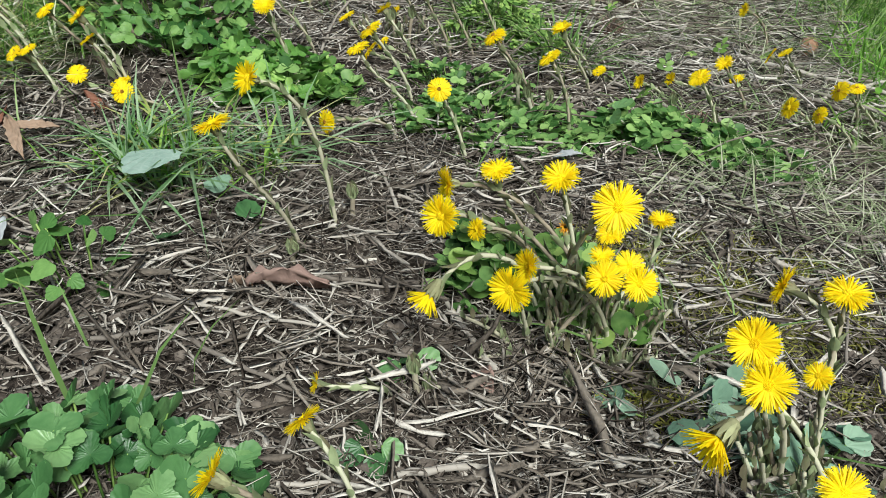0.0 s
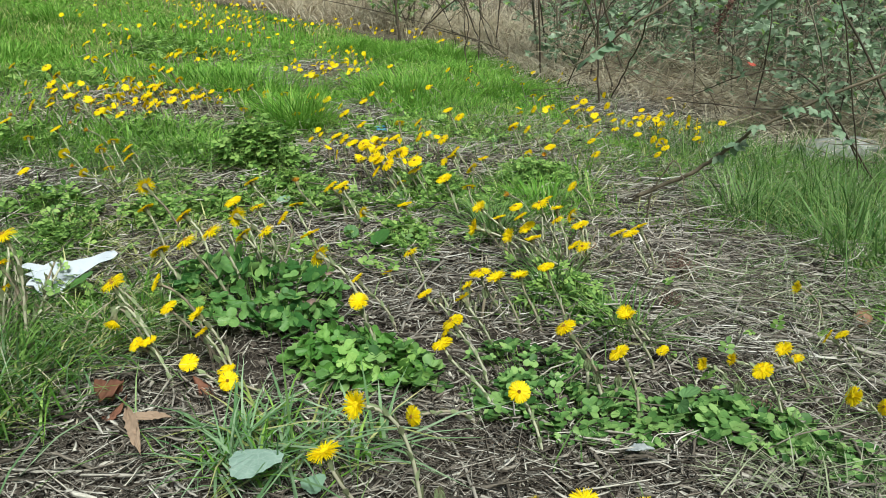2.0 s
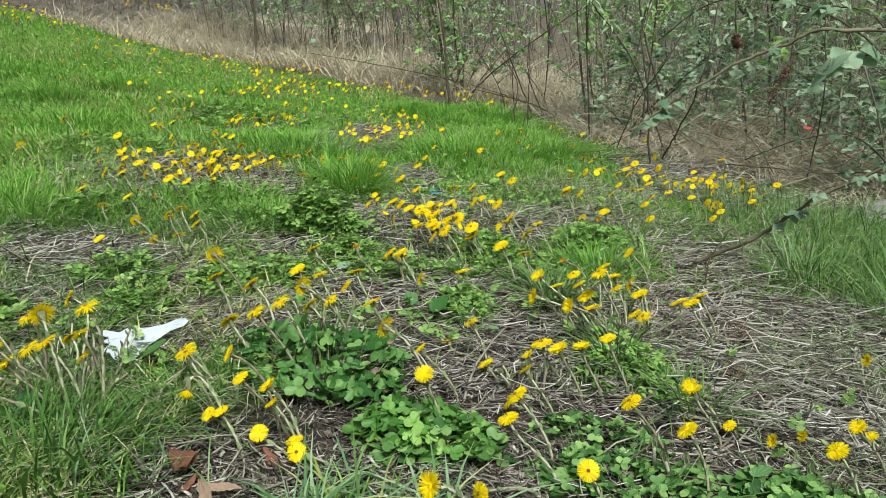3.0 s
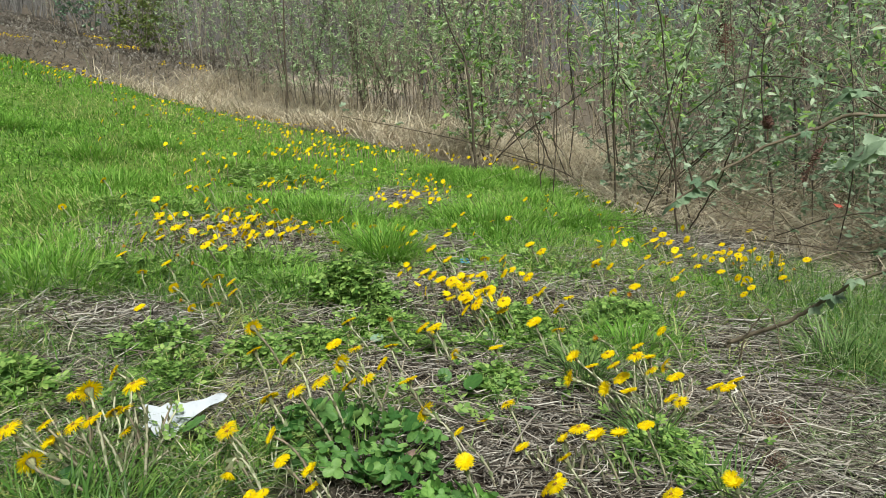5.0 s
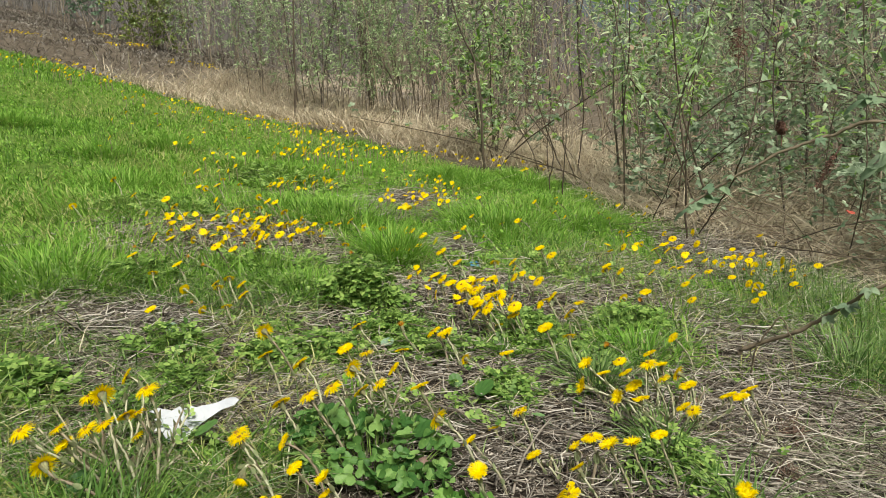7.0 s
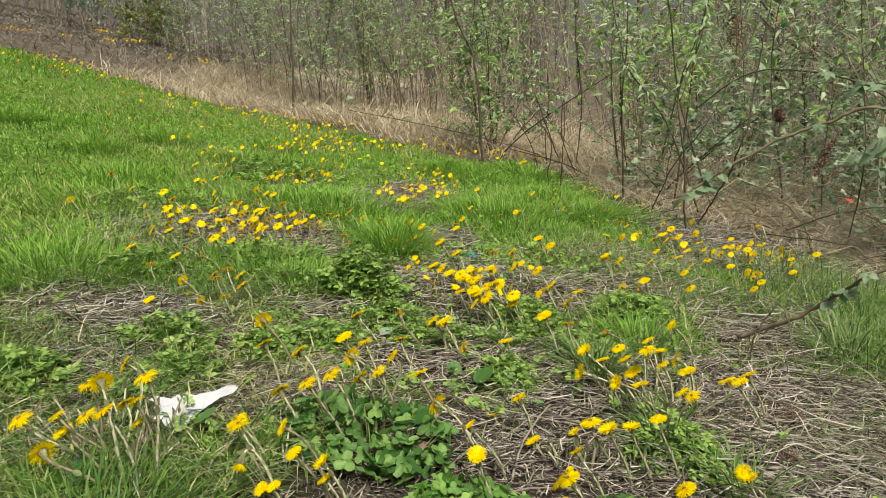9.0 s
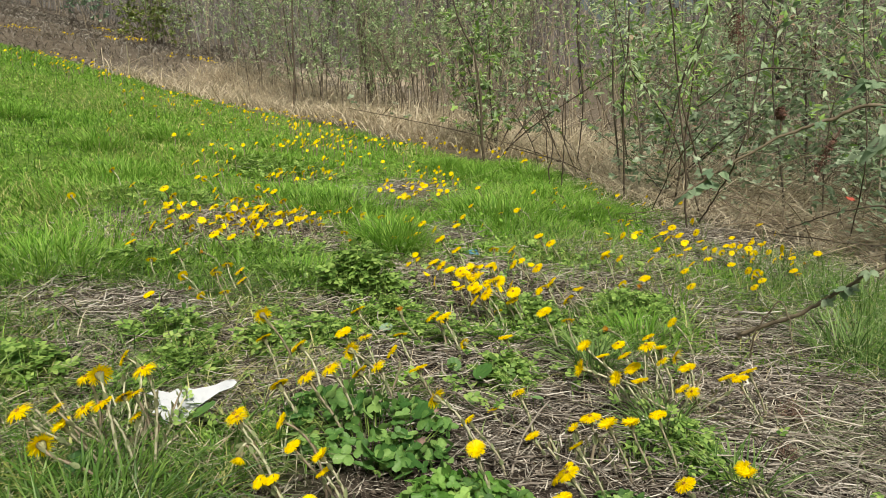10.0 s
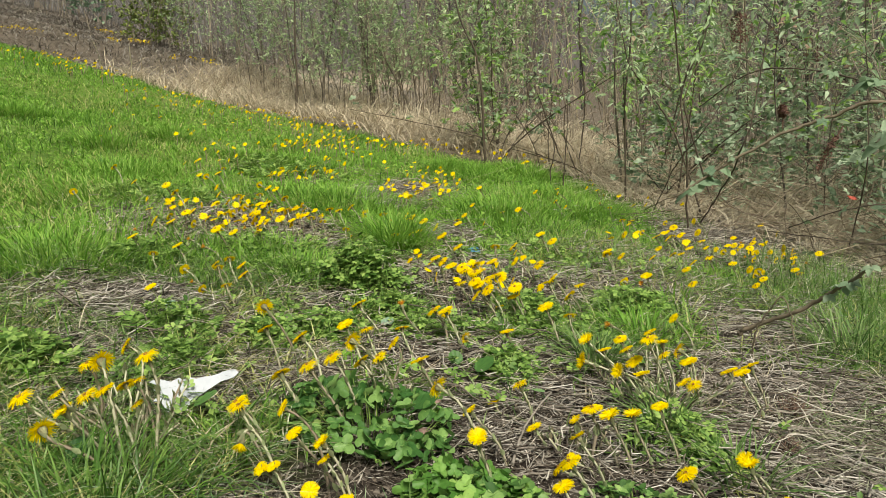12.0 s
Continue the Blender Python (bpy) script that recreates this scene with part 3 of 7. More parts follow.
def build_bank_mats():
    """Low withered herbs in blotches over the bare bank."""
    x, y = sample(9000, (-11, 6.6, -3.0, 14), lambda x, y: smooth(0.1, 0.5, y - edge_y(x)) * smooth(0.45, 0.65, vnoise(x, y, 2.3, 77)))
    n = len(x)
    V, F = scatter(TINY, np.stack([x, y, height(x, y) + rng.uniform(0.0, 0.09, n)], -1), turns(rng.uniform(0, 6.28, n), rng.normal(0, 0.6, n), rng.normal(0, 0.6, n)), rng.uniform(0.012, 0.03, n))
    thing("withered_herbs", mesh_of("withered_herbs", V, F, [MATS]), "blotches of withered grey-brown herbs on the bank", "plant litter", kind="stuff")


build_dry_strip()
x, y = sample(16000, (0.0, 2.6, 2.4, 4.8), lambda x, y: smooth(-0.5, 0.0, y - edge_y(x)) * smooth(1.4, 0.6, y - edge_y(x)))
n = len(x)
V, F = blades(x, y, height(x, y) - 0.005, rng.uniform(0.06, 0.24, n), rng.uniform(0.003, 0.006, n), rng.uniform(0, 6.28, n), rng.uniform(1.2, 2.8, n))
thing("fallen_dry_grass", mesh_of("fallen_dry_grass", V, F, [GRASS_DRY]), "tan dry grass fallen at the foot of the brambles", "dry grass", kind="stuff")
build_soil_litter()
build_bank_mats()


# ---- shrubs ----
SPRIG = leaf_shape(1.0, 0.34, 0.42, 0.16, 0.3, 4)
SLIP = leaf_shape(1.0, 0.34, 0.42, 0.16, 0.3, 3)

def shrub(name, x, y, stems, tall, spread, leaf, leaf_mat, leaf_size, per_twig, label, stem_mat=TWIG, thick=0.006, low=0.3, twigs=9, group="thicket shrubs", lean=0.28, heads=0, fresh=0, leafy=0.62):
    """A shrub of many thin stems with side twigs and leaves in tufts along them."""
    stems, twigs, thick = max(4, int(stems * 0.36)), int(twigs * 2.4), thick * 0.75
    root = thing(name, None, label, "shrub", group)
    root.location = (x, y, ground_at(x, y))
    fx, fy = disc_points(stems, 0, 0, spread)
    fz = height(fx + x, fy + y) - ground_at(x, y) - 0.03
    H = tall * rng.uniform(0.55, 1.1, stems)
    P = wavy(stems, 8, fx, fy, fz, H, lean * 1.15, 0.05)
    R = (thick * rng.uniform(0.6, 1.4, stems))[:, None] * np.linspace(1.1, 0.35, 8)[None]
    m = stems * twigs
    i = np.repeat(np.arange(stems), twigs)
    s = rng.uniform(low, 0.98, m)
    k = (s * 7).astype(int)
    f = (s * 7 - k)[:, None]
    q = P[i, k] * (1 - f) + P[i, np.minimum(k + 1, 7)] * f
    a, L = rng.uniform(0, 6.28, m), tall * rng.uniform(0.06, 0.26, m)
    d = np.stack([np.cos(a), np.sin(a), rng.uniform(0.3, 1.3, m)], -1)
    d /= np.linalg.norm(d, axis=1, keepdims=True)
    t = np.linspace(0, 1, 4)[None, :, None]
    bow = np.stack([rng.normal(0, 0.25, m), rng.normal(0, 0.25, m), rng.normal(0.05, 0.22, m)], -1)[:, None] * L[:, None, None]
    B = q[:, None] + d[:, None] * L[:, None, None] * t + bow * t ** 2
    V, F = join(tubes(P, R, 5), tubes(B, np.full((m, 4), thick * 0.35) * np.linspace(1.2, 0.5, 4)[None], 3))
    stuff(part("branching", mesh_of("branching", V, F, [stem_mat]), root))
    per_twig = max(1, int(per_twig * 0.95 + 0.5))
    bearing = np.flatnonzero(rng.random(m) < leafy)
    j = np.repeat(bearing, per_twig)
    nl = len(j)
    u = np.clip((np.floor(rng.random(nl) ** 0.7 * 3) + 1) / 3 + rng.normal(0, 0.022, nl), 0.1, 1.0)
    k = np.minimum((u * 3).astype(int), 2)
    f = (u * 3 - k)[:, None]
    at = B[j, k] * (1 - f) + B[j, k + 1] * f
    yaw = a[j] - np.pi / 2 + rng.normal(0, 1.1, nl)
    Rm = turns(yaw, rng.normal(0.35, 0.5, nl), rng.normal(0, 0.5, nl))
    sc = leaf_size * rng.uniform(0.5, 1.25, nl)
    new_leaf = rng.random(nl) < fresh
    V, F = scatter(leaf, at[~new_leaf], Rm[~new_leaf], sc[~new_leaf])
    stuff(part("foliage", mesh_of("foliage", V, F, [leaf_mat]), root))
    if new_leaf.any():
        V, F = scatter(leaf, at[new_leaf], Rm[new_leaf], sc[new_leaf])
        stuff(part("fresh_foliage", mesh_of("fresh_foliage", V, F, [LEAF_FRESH]), root, "fresh yellow-green shoots"))
    for h in range(heads):
        top = P[h % stems, 7] if h < stems else B[h % m, 3]
        part("dry_flower_head", panicle(0.07 * rng.uniform(0.7, 1.3), 0.022), root, "dark dry flower spike").location = Vector(top)
    return root


def panicle(length, radius, n=220):
    """A dry seed spike of many small husks."""
    s = rng.random(n)
    a = rng.uniform(0, 6.28, n)
    r = radius * np.sqrt(rng.random(n)) * np.sin(np.pi * np.clip(s * 0.9 + 0.1, 0, 1)) ** 0.6
    at = np.stack([r * np.cos(a), r * np.sin(a), s * length], -1)
    V, F = scatter(SMALL, at, turns(a, rng.uniform(-0.5, 1.2, n), rng.uniform(0, 6, n)), rng.uniform(0.004, 0.009, n))
    stalk = tubes(np.array([[[0, 0, -0.03], [0.001, 0, length * 0.5], [0, 0.002, length]]]), np.array([[0.002, 0.0015, 0.0008]]), 4)
    V, F = join((V, F), stalk)
    return mesh_of("dry_flower_head", V, F, [PANICLE])


# the long thicket behind the strip, from the bank to the brambles
WILLOW = "thin many-stemmed shrub with small grey-green spring leaves"
shrub("willow_shrub", -5.6, 11.0, 40, 2.6, 0.7, SLIP, LEAF_GREY, 0.05, 13, WILLOW, low=0.1, leafy=0.95, lean=0.42)
shrub("willow_shrub", -4.3, 9.6, 46, 2.4, 0.7, SLIP, LEAF_GREY, 0.05, 14, WILLOW, low=0.05, leafy=0.95, lean=0.42, heads=6)
shrub("willow_shrub", -3.3, 8.6, 46, 2.3, 0.65, SLIP, LEAF_GREY, 0.05, 14, WILLOW, low=0.16, leafy=0.95, lean=0.42, heads=5)
shrub("willow_shrub", -2.4, 7.6, 60, 2.3, 0.6, SLIP, LEAF_GREY, 0.05, 16, WILLOW, low=0.16, leafy=0.95, lean=0.42, heads=6)
shrub("willow_shrub", -1.6, 7.4, 60, 2.2, 0.6, SLIP, LEAF_GREY, 0.05, 16, WILLOW, low=0.16, leafy=0.95, lean=0.42, heads=4)
shrub("willow_shrub", -1.0, 8.4, 60, 2.4, 0.8, SLIP, LEAF_GREY, 0.05, 18, WILLOW, low=0.2, leafy=0.95, lean=0.42, heads=5)
shrub("willow_shrub", 0.85, 7.7, 60, 1.75, 0.7, SLIP, LEAF_GREY, 0.05, 18, WILLOW, low=0.3, leafy=0.95, lean=0.42, heads=3)
shrub("willow_shrub", 1.6, 7.2, 50, 2.3, 0.8, SLIP, LEAF_GREY, 0.05, 13, WILLOW, low=0.3, leafy=0.95, lean=0.42, heads=2)
ELDER = "leafy shrub with grey-green leaves and fresh shoots"
shrub("leafy_shrub", -0.72, 5.5, 20, 1.25, 0.16, SPRIG, LEAF_GREY, 0.05, 13, ELDER, thick=0.010, low=0.08, twigs=12, fresh=0.35, lean=0.3, leafy=0.85)
shrub("leafy_shrub", 0.05, 5.9, 12, 1.5, 0.35, SPRIG, LEAF_GREY, 0.069, 6, ELDER, low=0.3, fresh=0.35)
shrub("leafy_shrub", 0.45, 4.7, 16, 1.35, 0.3, SPRIG, LEAF_GREY, 0.063, 7, ELDER, low=0.2, fresh=0.5, thick=0.007, heads=2)
shrub("leafy_shrub", 1.0, 4.4, 26, 1.5, 0.35, SPRIG, LEAF_SAGE, 0.057, 7, ELDER, low=0.15, fresh=0.15, heads=2)
shrub("leafy_shrub", 1.15, 3.7, 26, 1.4, 0.3, SPRIG, LEAF_SAGE, 0.052, 7, ELDER, low=0.15, fresh=0.2, heads=1)
shrub("leafy_shrub", 1.7, 3.8, 26, 1.5, 0.35, SPRIG, LEAF_SAGE, 0.057, 7, ELDER, low=0.1, fresh=0.1)
shrub("leafy_shrub", 1.35, 3.0, 16, 1.2, 0.22, SPRIG, LEAF_SAGE, 0.046, 6, ELDER, low=0.2, fresh=0.15)
shrub("leafy_shrub", 1.9, 5.2, 30, 1.9, 0.5, SPRIG, LEAF_SAGE, 0.057, 6, ELDER, low=0.2)
shrub("leafy_shrub", 2.6, 4.4, 30, 1.9, 0.5, SPRIG, LEAF_SAGE, 0.057, 6, ELDER, low=0.1)
LOWLEAF = trefoil(leaf_shape(0.8, 0.6, 0.45, 0.1, 0.2, 4), 68, 0.12)
BUSH = "sprawling bramble bush with broad grey-green leaves over the dry grass"
shrub("bramble_bush", -0.55, 5.25, 14, 0.8, 0.2, LOWLEAF, LEAF_BRAMBLE, 0.036, 4, BUSH, stem_mat=CANE, thick=0.006, low=0.3, lean=0.85, leafy=0.5, fresh=0.35)
shrub("bramble_bush", -0.15, 5.05, 12, 0.72, 0.18, LOWLEAF, LEAF_BRAMBLE, 0.036, 3, BUSH, stem_mat=CANE, thick=0.006, low=0.35, lean=0.9, leafy=0.45, fresh=0.25)
shrub("bramble_bush", 0.42, 4.15, 12, 0.6, 0.15, LOWLEAF, LEAF_BRAMBLE, 0.032, 4, BUSH, stem_mat=CANE, thick=0.005, low=0.15, lean=0.7, leafy=0.5, fresh=0.2)
for x, y in ((3.4, 3.6), (4.4, 3.4), (3.4, 5.4), (4.8, 5.0), (3.0, 7.0), (4.6, 7.2), (1.5, 9.8), (-1.0, 10.2), (-2.6, 10.4), (2.6, 9.4)):
    shrub("willow_shrub", x, y, 40, 2.2, 0.8, SLIP, LEAF_GREY, 0.07, 5, WILLOW, low=0.1)
shrub("dark_shrub", -7.4, 11.2, 20, 1.25, 0.25, OVAL, LEAF_BLUE, 0.06, 10, "spreading dark green bush on the bare bank", low=0.25, lean=0.45)
shrub("dark_shrub", -6.2, 11.0, 40, 1.05, 0.42, SMALL, OLIVE, 0.06, 16, "small dense evergreen bush on the bare bank", low=0.05)
shrub("bare_shrub", -8.6, 12.4, 26, 1.6, 0.5, LANCE, LEAF_GREY, 0.05, 1, "bare twiggy bush at the top of the bank", low=0.1)
shrub("bare_shrub", -7.8, 14.0, 30, 2.2, 0.7, LANCE, LEAF_GREY, 0.05, 2, "bare twiggy bush at the top of the bank", low=0.1)


def build_hedge_stems():
    """Withered upright stems and low brush that fill the thicket."""
    x, y = sample(620, (-4.2, 3.2, 3.2, 9), lambda x, y: smooth(-3.6, -2.0, x) * smooth(1.2, 2.1, y - edge_y(x)) * smooth(4.2, 2.0, y - edge_y(x)))
    n = len(x)
    tall = rng.uniform(0.5, 2.1, n)
    P = wavy(n, 6, x, y, height(x, y) - 0.02, tall, 0.42, 0.05)
    V, F = tubes(P, (rng.uniform(0.002, 0.005, n))[:, None] * np.linspace(1.2, 0.4, 6)[None], 4)
    thing("withered_stems", mesh_of("withered_stems", V, F, [TWIG]), "thin brown withered stems crowding the thicket", "dead stems", kind="stuff")


def build_brush():
    """Tangled dry brush at the foot of the brambles."""
    x, y = sample(1500, (0.35, 1.9, 2.6, 4.6), lambda x, y: smooth(-0.5, 0.2, y - edge_y(x) + 0.2))
    n = len(x)
    L = rng.uniform(0.15, 0.6, n)
    a, e = rng.uniform(0, 6.28, n), rng.uniform(-0.05, 0.7, n)
    t = np.linspace(0, 1, 5)[None, :, None]
    d = np.stack([np.cos(a) * np.cos(e), np.sin(a) * np.cos(e), np.sin(e)], -1)[:, None] * L[:, None, None]
    bow = rng.normal(0, 0.12, (n, 1, 3)) * L[:, None, None]
    q = np.stack([x, y, height(x, y) + rng.uniform(0.0, 0.12, n)], -1)[:, None]
    V, F = tubes(q + d * t + bow * np.sin(np.pi * t), rng.uniform(0.001, 0.0026, n)[:, None] * np.linspace(1.1, 0.6, 5)[None], 4)
    thing("dry_brush", mesh_of("dry_brush", V, F, [STALK_THIN]), "tangle of dry brown twigs under the brambles", "brush", kind="stuff")


def build_arching_stems():
    """Thin tan stems bowing through the thicket in all directions."""
    x, y = sample(1500, (-4.0, 3.0, 3.2, 9.5), lambda x, y: smooth(0.9, 1.8, y - edge_y(x)) * smooth(4.5, 2.0, y - edge_y(x)) * smooth(-2.9, -1.8, x))
    n = len(x)
    a, L, H = rng.uniform(0, 6.28, n), rng.uniform(0.3, 1.3, n), rng.uniform(0.3, 1.9, n)
    t = np.linspace(0, 1, 8)[None, :]
    up = H[:, None] * np.sin(t * rng.uniform(1.3, 2.6, n)[:, None]) ** 1.0
    P = np.stack([x[:, None] + np.cos(a)[:, None] * L[:, None] * t ** 1.4, y[:, None] + np.sin(a)[:, None] * L[:, None] * t ** 1.4 * 0.7, height(x, y)[:, None] + up], -1)
    V, F = tubes(P, rng.uniform(0.0015, 0.004, n)[:, None] * np.linspace(1.2, 0.4, 8)[None], 4)
    thing("arching_stems", mesh_of("arching_stems", V, F, [STALK_THIN]), "thin tan stems bowing through the thicket", "dead stems", kind="stuff")


build_hedge_stems()
build_arching_stems()
build_brush()


# ---- brambles: long arching canes ----
def bezier(points, k=16):
    """A smooth curve through a few points."""
    p = np.array(points, float)
    p = np.vstack([2 * p[0] - p[1], p, 2 * p[-1] - p[-2]])
    out = []
    for i in range(1, len(p) - 2):
        for t in np.linspace(0, 1, k, endpoint=False):
            out.append(0.5 * (2 * p[i] + (p[i + 1] - p[i - 1]) * t + (2 * p[i - 1] - 5 * p[i] + 4 * p[i + 1] - p[i + 2]) * t * t + (3 * p[i] - p[i - 1] - 3 * p[i + 1] + p[i + 2]) * t ** 3))
    out.append(p[-2])
    return np.array(out)


def bramble(points, thick, leaves, size, label="arching bramble cane with grey-green leaves", shape=BRAMBLE, mat=LEAF_CANE, where=(0.1, 1.0), tip=0, bark=CANE):
    path = bezier(points)
    root = thing("bramble_cane", None, label, "bramble", "bramble canes")
    root.location = points[0]
    L = path - path[0]
    k = len(L)
    kink = np.cumsum(rng.normal(0, 0.0012, (k, 3)), 0)
    L = L + kink - kink[:1]
    cane = part("cane", mesh_of("cane", *tubes(L[None], np.linspace(thick, thick * 0.5, k)[None], 7), [bark]), root)
    th = rng.integers(1, k - 1, 26)
    V, F = scatter(LANCE, L[th], turns(rng.uniform(0, 6.28, 26), rng.uniform(-0.3, 1.2, 26), rng.uniform(0, 3, 26)), np.full(26, thick * 2.2))
    stuff(part("prickle_coat", mesh_of("prickle_coat", V, F, [CANE]), cane))
    data = [mesh_of("leaf", *shape, [mat]), mesh_of("leaf", shape[0] * np.array([0.85, 1.1, 1.6]), shape[1], [mat])]
    for i in range(leaves):
        u = rng.uniform(*where)
        p = L[int(u * (k - 1))]
        ob = part("leaf", data[i % 2], root)
        yaw, s = rng.uniform(0, 6.28), size * rng.uniform(0.6, 1.3)
        off = Vector((-math.sin(yaw), math.cos(yaw), 0.3)) * size * 0.35
        ob.matrix_local = Matrix.LocRotScale(Vector(p) + off, Euler((rng.normal(-0.35, 0.4), rng.normal(0, 0.4), yaw)), (s, s, s))
    for i in range(4 if tip else 0):
        ob = part("leaf", data[i % 2], root)
        p = Vector(L[-3 - 4 * i])
        ob.matrix_local = Matrix.LocRotScale(p + Vector((0.012 * i, -0.01, -0.012)), Euler((radians(40 + 20 * (i % 2)), radians(20 * (i - 2)), radians(-40 + 30 * i))), (tip, tip, tip))
    return root


bramble([(1.25, 1.78, -0.22), (0.86, 1.80, 0.40), (0.615, 1.839, 0.504), (0.521, 1.871, 0.482), (0.418, 1.899, 0.441), (0.267, 1.926, 0.355), (0.158, 1.934, 0.288)], 0.0056, 12, 0.022, tip=0.032, bark=CANE_PALE)
bramble([(0.272, 1.708, 0.012), (0.291, 1.697, 0.033), (0.387, 1.637, 0.094), (0.456, 1.577, 0.153), (0.504, 1.519, 0.21), (0.75, 1.38, 0.34)], 0.0056, 14, 0.02, where=(0.5, 0.9), bark=CANE_PALE)
bramble([(1.4, 2.6, -0.25), (1.15, 2.7, 0.3), (0.9, 2.75, 0.55), (0.6, 2.9, 0.62), (0.4, 3.0, 0.5)], 0.0042, 16, 0.026)
bramble([(1.2, 2.5, -0.25), (0.95, 2.3, 0.05), (0.75, 2.25, 0.10), (0.5, 2.4, 0.12)], 0.003, 7, 0.022)
bramble([(1.1, 2.2, -0.2), (0.86, 2.2, 0.16), (0.70, 2.24, 0.2), (0.56, 2.35, 0.14)], 0.003, 7, 0.022)
bramble([(0.295, 1.69, -0.03), (0.315, 1.67, 0.06), (0.35, 1.65, 0.115), (0.372, 1.62, 0.08), (0.375, 1.60, -0.02)], 0.0022, 0, 0.02, "pale dead stem looping over the straw", bark=CANE_PALE)
bramble([(-0.1, 5.0, 0.0), (-0.2, 4.95, 0.35), (-0.28, 4.9, 0.62)], 0.006, 0, 0.05, "dark bare stem at the edge of the thicket")
bramble([(-0.02, 4.9, 0.0), (-0.12, 4.9, 0.30), (-0.1, 4.9, 0.62)], 0.005, 0, 0.05, "dark bare stem at the edge of the thicket")
bramble([(0.28, 4.6, -0.02), (0.24, 4.6, 0.4), (0.25, 4.6, 0.85)], 0.005, 5, 0.026, "dark bare stem at the edge of the thicket")
bramble([(0.1, 4.9, 0.0), (-0.1, 4.7, 0.16), (-0.45, 4.8, 0.28)], 0.005, 0, 0.05, "low bare cane arching over the dry grass")


def build_bramble_undergrowth():
    """Leaves of the brambles and saplings too dense to count, in clusters along their stems."""
    for name, count, lo, hi, per, leaf, size, mat, label in (
            ("bramble_undergrowth", 1500, 0.05, 0.62, 8, LOWLEAF, (0.018, 0.042), LEAF_BRAMBLE, "grey-green bramble leaves low in the thicket"),
            ("sapling_foliage", 1900, 0.15, 1.45, 9, SPRIG, (0.026, 0.052), LEAF_SAGE, "narrow grey-green leaves of the crowded saplings"),
            ("withered_foliage", 150, 0.2, 1.3, 5, OVAL, (0.018, 0.036), TANLEAF, "withered brown leaves hanging in the thicket"),
            ("fresh_foliage", 420, 0.5, 1.45, 8, SPRIG, (0.03, 0.055), LEAF_FRESH, "fresh yellow-green leaves in the thicket")):
        cx, cy = sample(count, (0.15, 2.5, 3.0, 5.4), lambda x, y: smooth(-0.45, 0.25, y - edge_y(x)) * (0.2 + 0.8 * smooth(0.35, 0.6, vnoise(x, y, 2.4, 46))))
        k = len(cx)
        d = cy - edge_y(cx)
        ch = rng.uniform(lo, hi, k) * (0.6 + 0.4 * smooth(-0.1, 0.9, d)) + 0.15 * smooth(0.3, -0.3, d)
        i = np.repeat(np.arange(k), per)
        n = len(i)
        along, rise, u = rng.uniform(0, 6.28, k)[i], rng.normal(0.6, 0.7, k)[i], rng.normal(0, 0.06, n)
        at = np.stack([cx[i] + u * np.cos(along) + rng.normal(0, 0.015, n), cy[i] + u * np.sin(along) + rng.normal(0, 0.015, n), height(cx, cy)[i] + np.clip(ch[i] + rise * u + rng.normal(0, 0.015, n), 0.03, 2)], -1)
        V, F = scatter(leaf, at, turns(rng.uniform(0, 6.28, n), rng.normal(0.3, 0.5, n), rng.normal(0, 0.5, n)), rng.uniform(*size, n))
        thing(name, mesh_of(name, V, F, [mat]), label, "undergrowth", kind="stuff")


build_bramble_undergrowth()
x, y = sample(3600, (0.55, 1.95, 2.2, 3.4), lambda x, y: smooth(-0.45, 0.35, y - edge_y(x) + 0.5 * (vnoise(x, y, 4, 44) - 0.5)) * smooth(0.4, 0.6, vnoise(x, y, 6, 45)))
n = len(x)
at = np.stack([x, y, height(x, y) + 0.03 + rng.uniform(0, 0.55, n) * (0.3 + 0.7 * smooth(-0.4, 0.6, y - edge_y(x)))], -1)
V, F = scatter(OVAL, at, turns(rng.uniform(0, 6.28, n), rng.normal(0.3, 0.4, n), rng.normal(0, 0.4, n)), rng.uniform(0.018, 0.04, n))
thing("front_undergrowth", mesh_of("front_undergrowth", V, F, [LEAF_BRAMBLE]), "pale grey-green leaves at the front of the brambles", "undergrowth", kind="stuff")
bramble([(1.5, 2.1, -0.2), (1.15, 1.9, 0.3), (0.76, 1.74, 0.46), (0.62, 1.68, 0.47), (0.53, 1.66, 0.455)], 0.0022, 2, 0.025, "bramble shoot with broad grey-green leaves", tip=0.055)
bramble([(1.0, 2.2, -0.1), (0.85, 2.12, 0.45), (0.70, 2.08, 0.56), (0.60, 2.06, 0.55)], 0.0022, 4, 0.025, "bramble shoot with broad grey-green leaves", tip=0.034)
BARE_CANES = [(0.0032, "long dark bare cane rising through the brambles", [(0.45, 3.3, 0.0), (0.48, 2.9, 0.2), (0.504, 2.7, 0.367), (0.553, 2.72, 0.552), (0.587, 2.74, 0.716), (0.614, 2.76, 0.845), (0.627, 2.78, 1.05)]),
                        (0.0028, "long dark bare cane rising through the brambles", [(1.0, 3.2, -0.18), (0.962, 2.9, 0.241), (0.965, 2.92, 0.482), (0.955, 2.94, 0.719), (0.952, 2.96, 1.1)]),
                        (0.0026, "dark bare cane leaning through the thicket", [(0.3, 3.7, 0.0), (0.36, 3.4, 0.25), (0.4, 3.1, 0.388), (0.479, 3.12, 0.493), (0.536, 3.14, 0.598), (0.624, 3.16, 0.765), (0.669, 3.18, 1.0)])]
